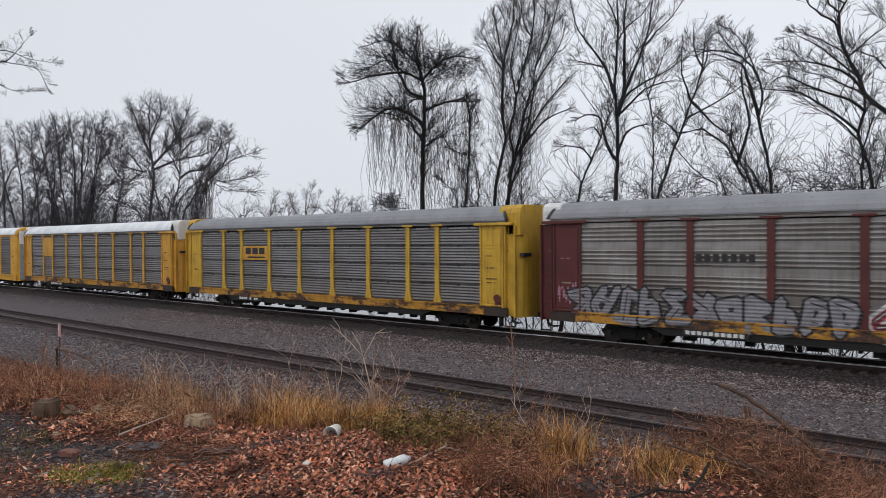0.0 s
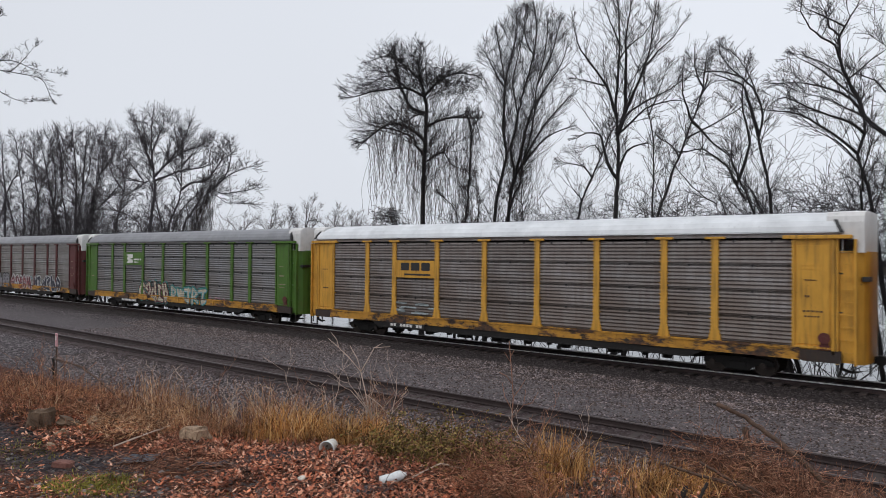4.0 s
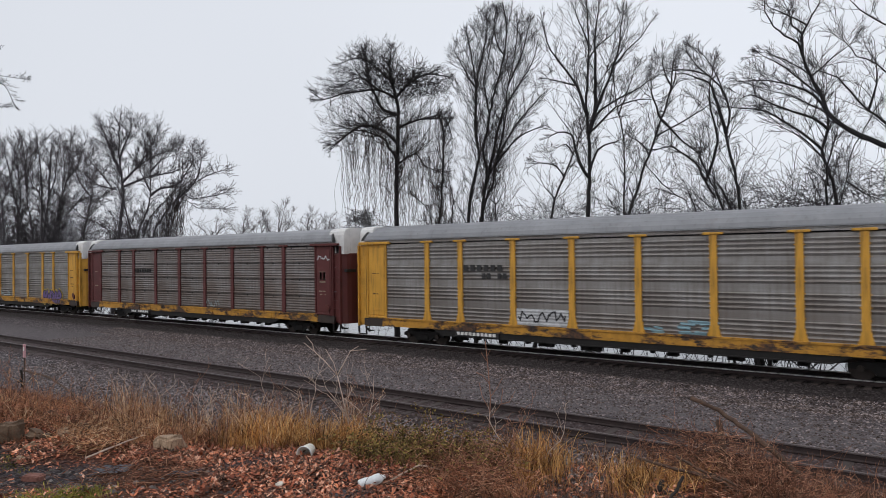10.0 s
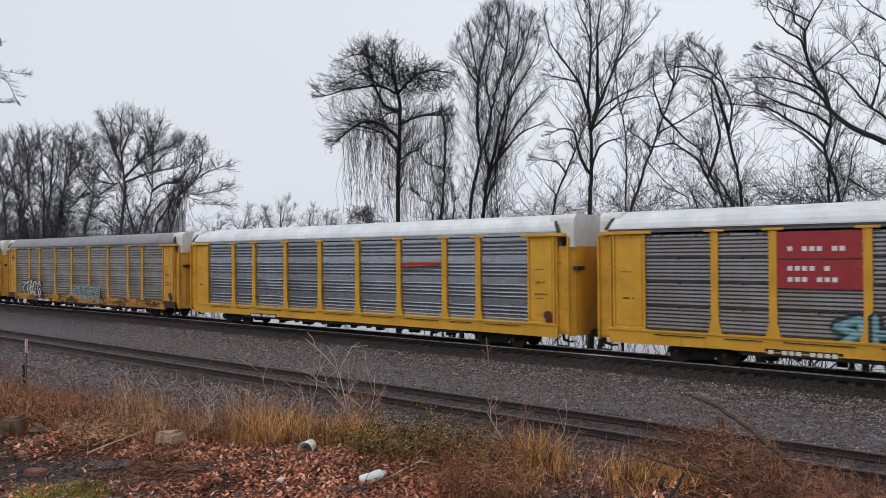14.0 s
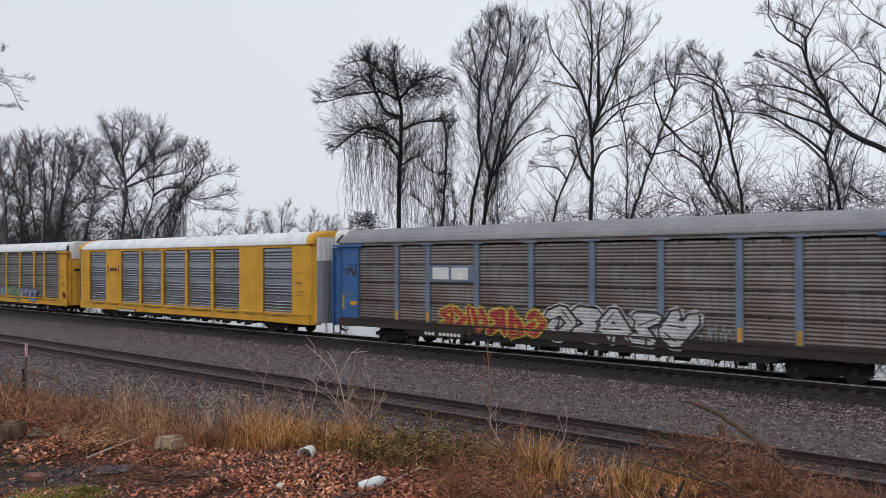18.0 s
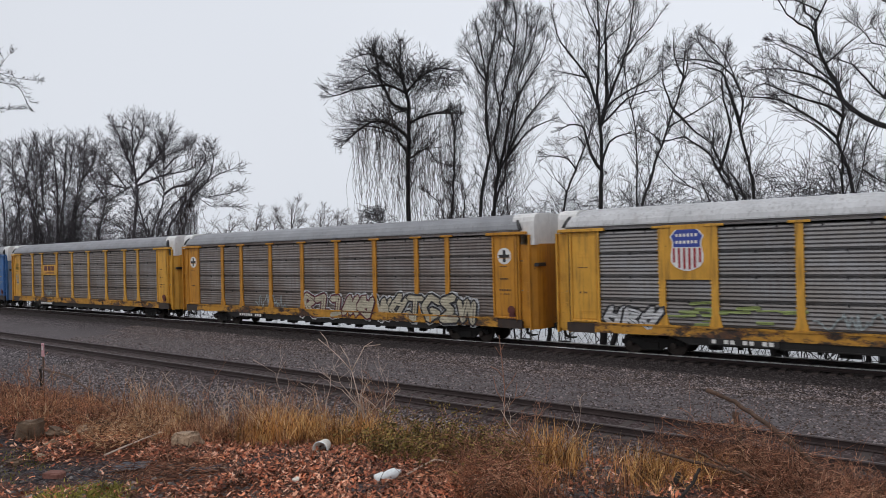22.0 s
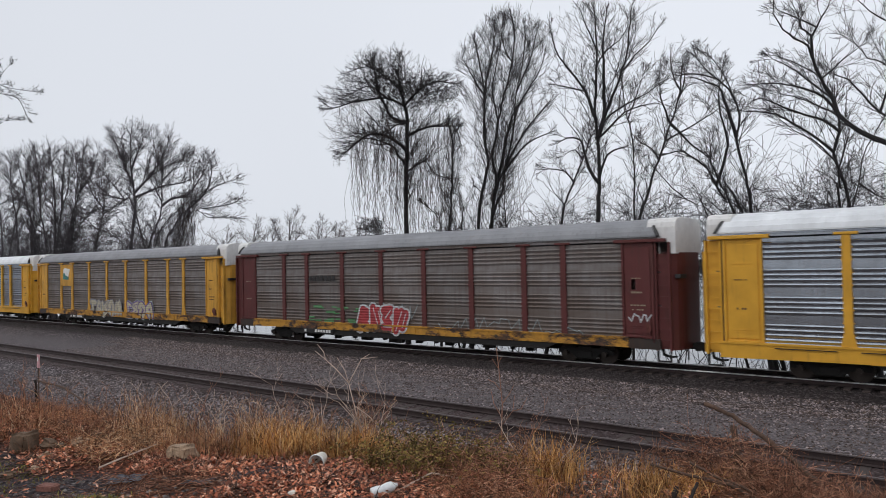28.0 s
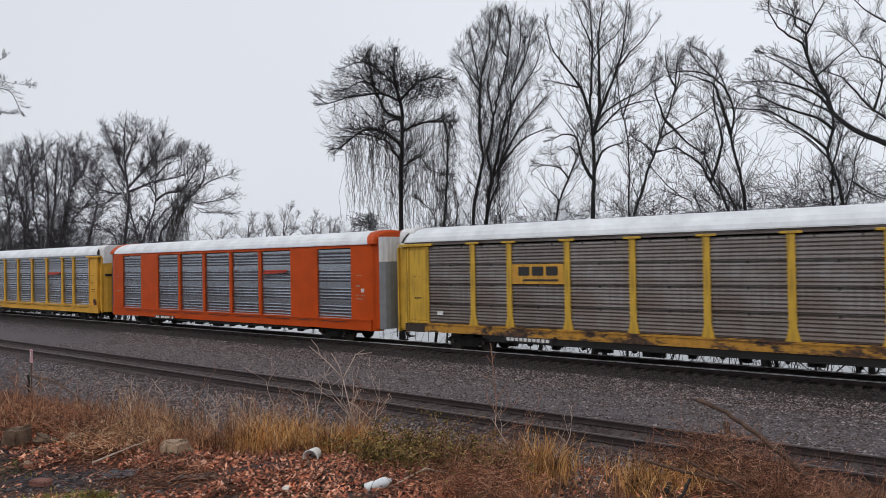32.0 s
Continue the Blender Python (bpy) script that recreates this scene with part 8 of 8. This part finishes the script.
c = couple(make_car("yellow autorack car with grimy brown siding", "yellow", "roof_grey", "side_brown"))
mark_plate(c, 6.72, 9.27, Z0, Z1, "yellow", "brown")
plate(c, 0.95, 1.65, 3.7, 4.3, M["g_yellow"], "pale yellow notice").location.y = 0.02
scribble(c, 0.95, 1.6, 2.2, 3.5, "pale", "white tag on the end panel", 75, 0.03, 14)
scribble(c, 7.2, 8.4, 1.45, 2.0, "pale", "small white tag", 76)

c = couple(make_car("dirty yellow autorack car with long white graffiti", "yellow_old", "roof_grey", "side_brown"))
emblem(c, 1.35, 4.1), emblem(c, 26.0, 4.1)
scribble(c, 7.9, 10.8, 1.2, 2.1, "pale", "faint white tag", 81, 0.03)
graffiti(c, 12.3, 17.9, 0.75, 2.2, 5, "cream", "maroon", "pale graffiti shapes with dark edges", 82, halo="white")
graffiti(c, 18.0, 24.4, 0.75, 2.3, 6, "cream", "black", "large pale graffiti shapes with dark edges", 83, halo="white")

c = couple(make_car("yellow autorack car with a striped shield and a pale ribbed roof", "yellow", "roof_pale", "side_mid", ribbed=True))
shield(c, 5.58, 4.2, 1.22, 1.55)
graffiti(c, 2.2, 4.5, 1.1, 2.0, 3, "white", "black", "white graffiti with black edges", 91)
wash(c, 4.8, 9.3, 1.4, 2.2, "lime", "faded green spray wash", 92)
scribble(c, 9.8, 12.1, 1.4, 2.0, "pale", "faded white tag", 93, 0.03)
scribble(c, 12.6, 17.5, 1.3, 1.9, "pale", "faded white tag", 94, 0.02, 40)
wash(c, 20.9, 22.6, 1.4, 2.0, "violet", "faded violet spray", 95)
block_letters(c, [[(23.2, 1.5), (23.9, 1.5), (23.9, 1.62), (23.63, 1.62), (23.63, 1.9), (23.9, 1.9), (23.9, 2.02), (23.2, 2.02), (23.2, 1.9), (23.45, 1.9), (23.45, 1.62), (23.2, 1.62)],
                  [(24.45, 1.5), (24.62, 1.5), (24.62, 1.75), (24.95, 1.5), (25.12, 1.5), (25.12, 2.02), (24.95, 2.02), (24.95, 1.72), (24.62, 2.02), (24.45, 2.02)]], M["g_cream"], "painted_block", SIDE - 0.066)

c = couple(make_car("clean yellow autorack car with bright siding and a white roof", "yellow_new", "roof_white", "side_new", "grouped"))
bracket_mark(c, 7.1, 8.9, 3.68, 0.3, M["black"])

c = couple(make_car("yellow autorack car with a white and green plate", "yellow", "roof_grey", "side_brown", "grouped"))
p = plate(c, 4.74, 6.43, 3.25, 5.0, M["yellow"], "yellow plate with a white and green flag mark")
block_letters(p, [[(5.0, 3.95), (5.85, 3.85), (6.2, 4.62), (5.3, 4.72), (5.05, 4.6)]], M["white"], "flag_mark")
block_letters(p, [[(5.0, 3.8), (5.95, 3.75), (6.0, 4.02), (5.75, 4.02), (5.7, 4.12), (5.5, 4.05), (5.3, 4.3), (5.05, 4.3)]], M["g_teal"], "flag_mark", SIDE - 0.094)
graffiti(c, 9.6, 14.6, 0.8, 2.15, 5, "cream", "silver", "faded cream graffiti shapes", 101)
graffiti(c, 15.0, 19.0, 0.8, 2.1, 4, "cream", "violet", "faded cream and violet graffiti shapes", 102, halo="pale")

c = couple(make_car("brown autorack car with red bubble graffiti", "brown", "roof_grey", "side_brown", "grouped", flare=False, sill="yellow_sill"))
wash(c, 6.8, 11.0, 1.2, 2.2, "green", "faded green spray wash", 111)
graffiti(c, 10.7, 14.0, 0.8, 2.3, 4, "red", "white", "red bubble graffiti with white edges", 112, fat=0.3)
scribble(c, 11.0, 14.8, 1.3, 2.5, "pale", "thin white tag", 113)
scribble(c, 16.0, 23.8, 1.2, 1.9, "pale", "thin faded white tags", 114, 0.018, 30)
bars(c, "lettering", 6.8, 9.0, 3.6, 3.85, M["black"], "unreadable dark lettering", 7, 9)
scribble(c, 25.6, 26.5, 1.9, 2.3, "white", "white tag on brown paint", 115, 0.03, 12)
bars(c, "panel_board", 25.75, 26.25, 3.2, 3.6, M["white"], "pale notice frame", 2, 62, -0.03)

c = couple(make_car("clean yellow autorack car with bright siding and a red stripe", "yellow_new", "roof_white", "side_new", "grouped", ribbed=True))
stripe_mark(c, 18.15, 20.65, 3.82)

c = couple(make_car("bright orange autorack car with a clean white roof", "orange", "roof_white", "side_new", "grouped", wide=True, flare=False, end_top="roof_grey"))
stripe_mark(c, 18.0, 20.3, 3.82)
bars(c, "panel_board", 26.1, 26.4, 2.75, 2.95, M["white"], "small pale notice", 1, 63, 0.01)

c = couple(make_car("yellow autorack car with a white roof and dark siding", "yellow_pale", "roof_white", "side_brown"))
mark_plate(c, 6.72, 9.27, Z0, Z1, "yellow", "black")
plate(c, 2.5, 2.85, 1.75, 1.92, M["white"], "small white sticker")

make_track(TRACK, "main_track", M["railhead"], "railway track with polished rails on timber sleepers", lift=RAIL)
make_track(SIDING, "siding_track", M["railhead_dull"], "rusty siding track on weathered timber sleepers", tie_z=-0.2)

# how far the train lags behind an even pace, metres, second by second
LAG = ((0, 0.03), (2, 0.0), (4, -0.05), (6, -0.11), (8, -0.1), (10, -0.15), (11, -0.16), (12, -0.26), (13, -0.35), (14, -0.24), (15.5, -0.32), (17, -0.38), (18, -0.46), (19, -0.42), (20, -0.52),
       (21, -0.98), (22, -0.95), (23, -1.4), (24, -0.8), (25, -0.67), (26.5, -0.58), (28, -0.5), (29, -0.48), (30, -0.24), (31, -0.2), (32, -0.16))


def motions():
    for car, x in TRAIN:
        walk(car, [(t, pose(x - SPEED * t + lag, TRACK, 0)) for t, lag in LAG])
        # the wheels roll while their car goes by
        start, end = max(0.0, (x - 20) / SPEED), min(32.0, (x + 75) / SPEED)
        if end <= start:
            continue
        times = [k / 30 for k in range(round(start * 30), round(end * 30) + 1)]
        rolled = [(t, pose(0, 0, 0, 0, -math.degrees(SPEED * (t - start) / 0.42), 0)) for t in times]
        if start > 0:
            rolled.insert(0, (0.0, pose(0, 0, 0)))
        if end < 32:
            rolled.append((32.0, rolled[-1][1]))
        for truck in car.children:
            if truck.name.startswith("truck"):
                for wheels in truck.children:
                    at = Matrix.Translation(wheels.location)
                    walk(wheels, [(t, at @ m) for t, m in rolled])


motions()
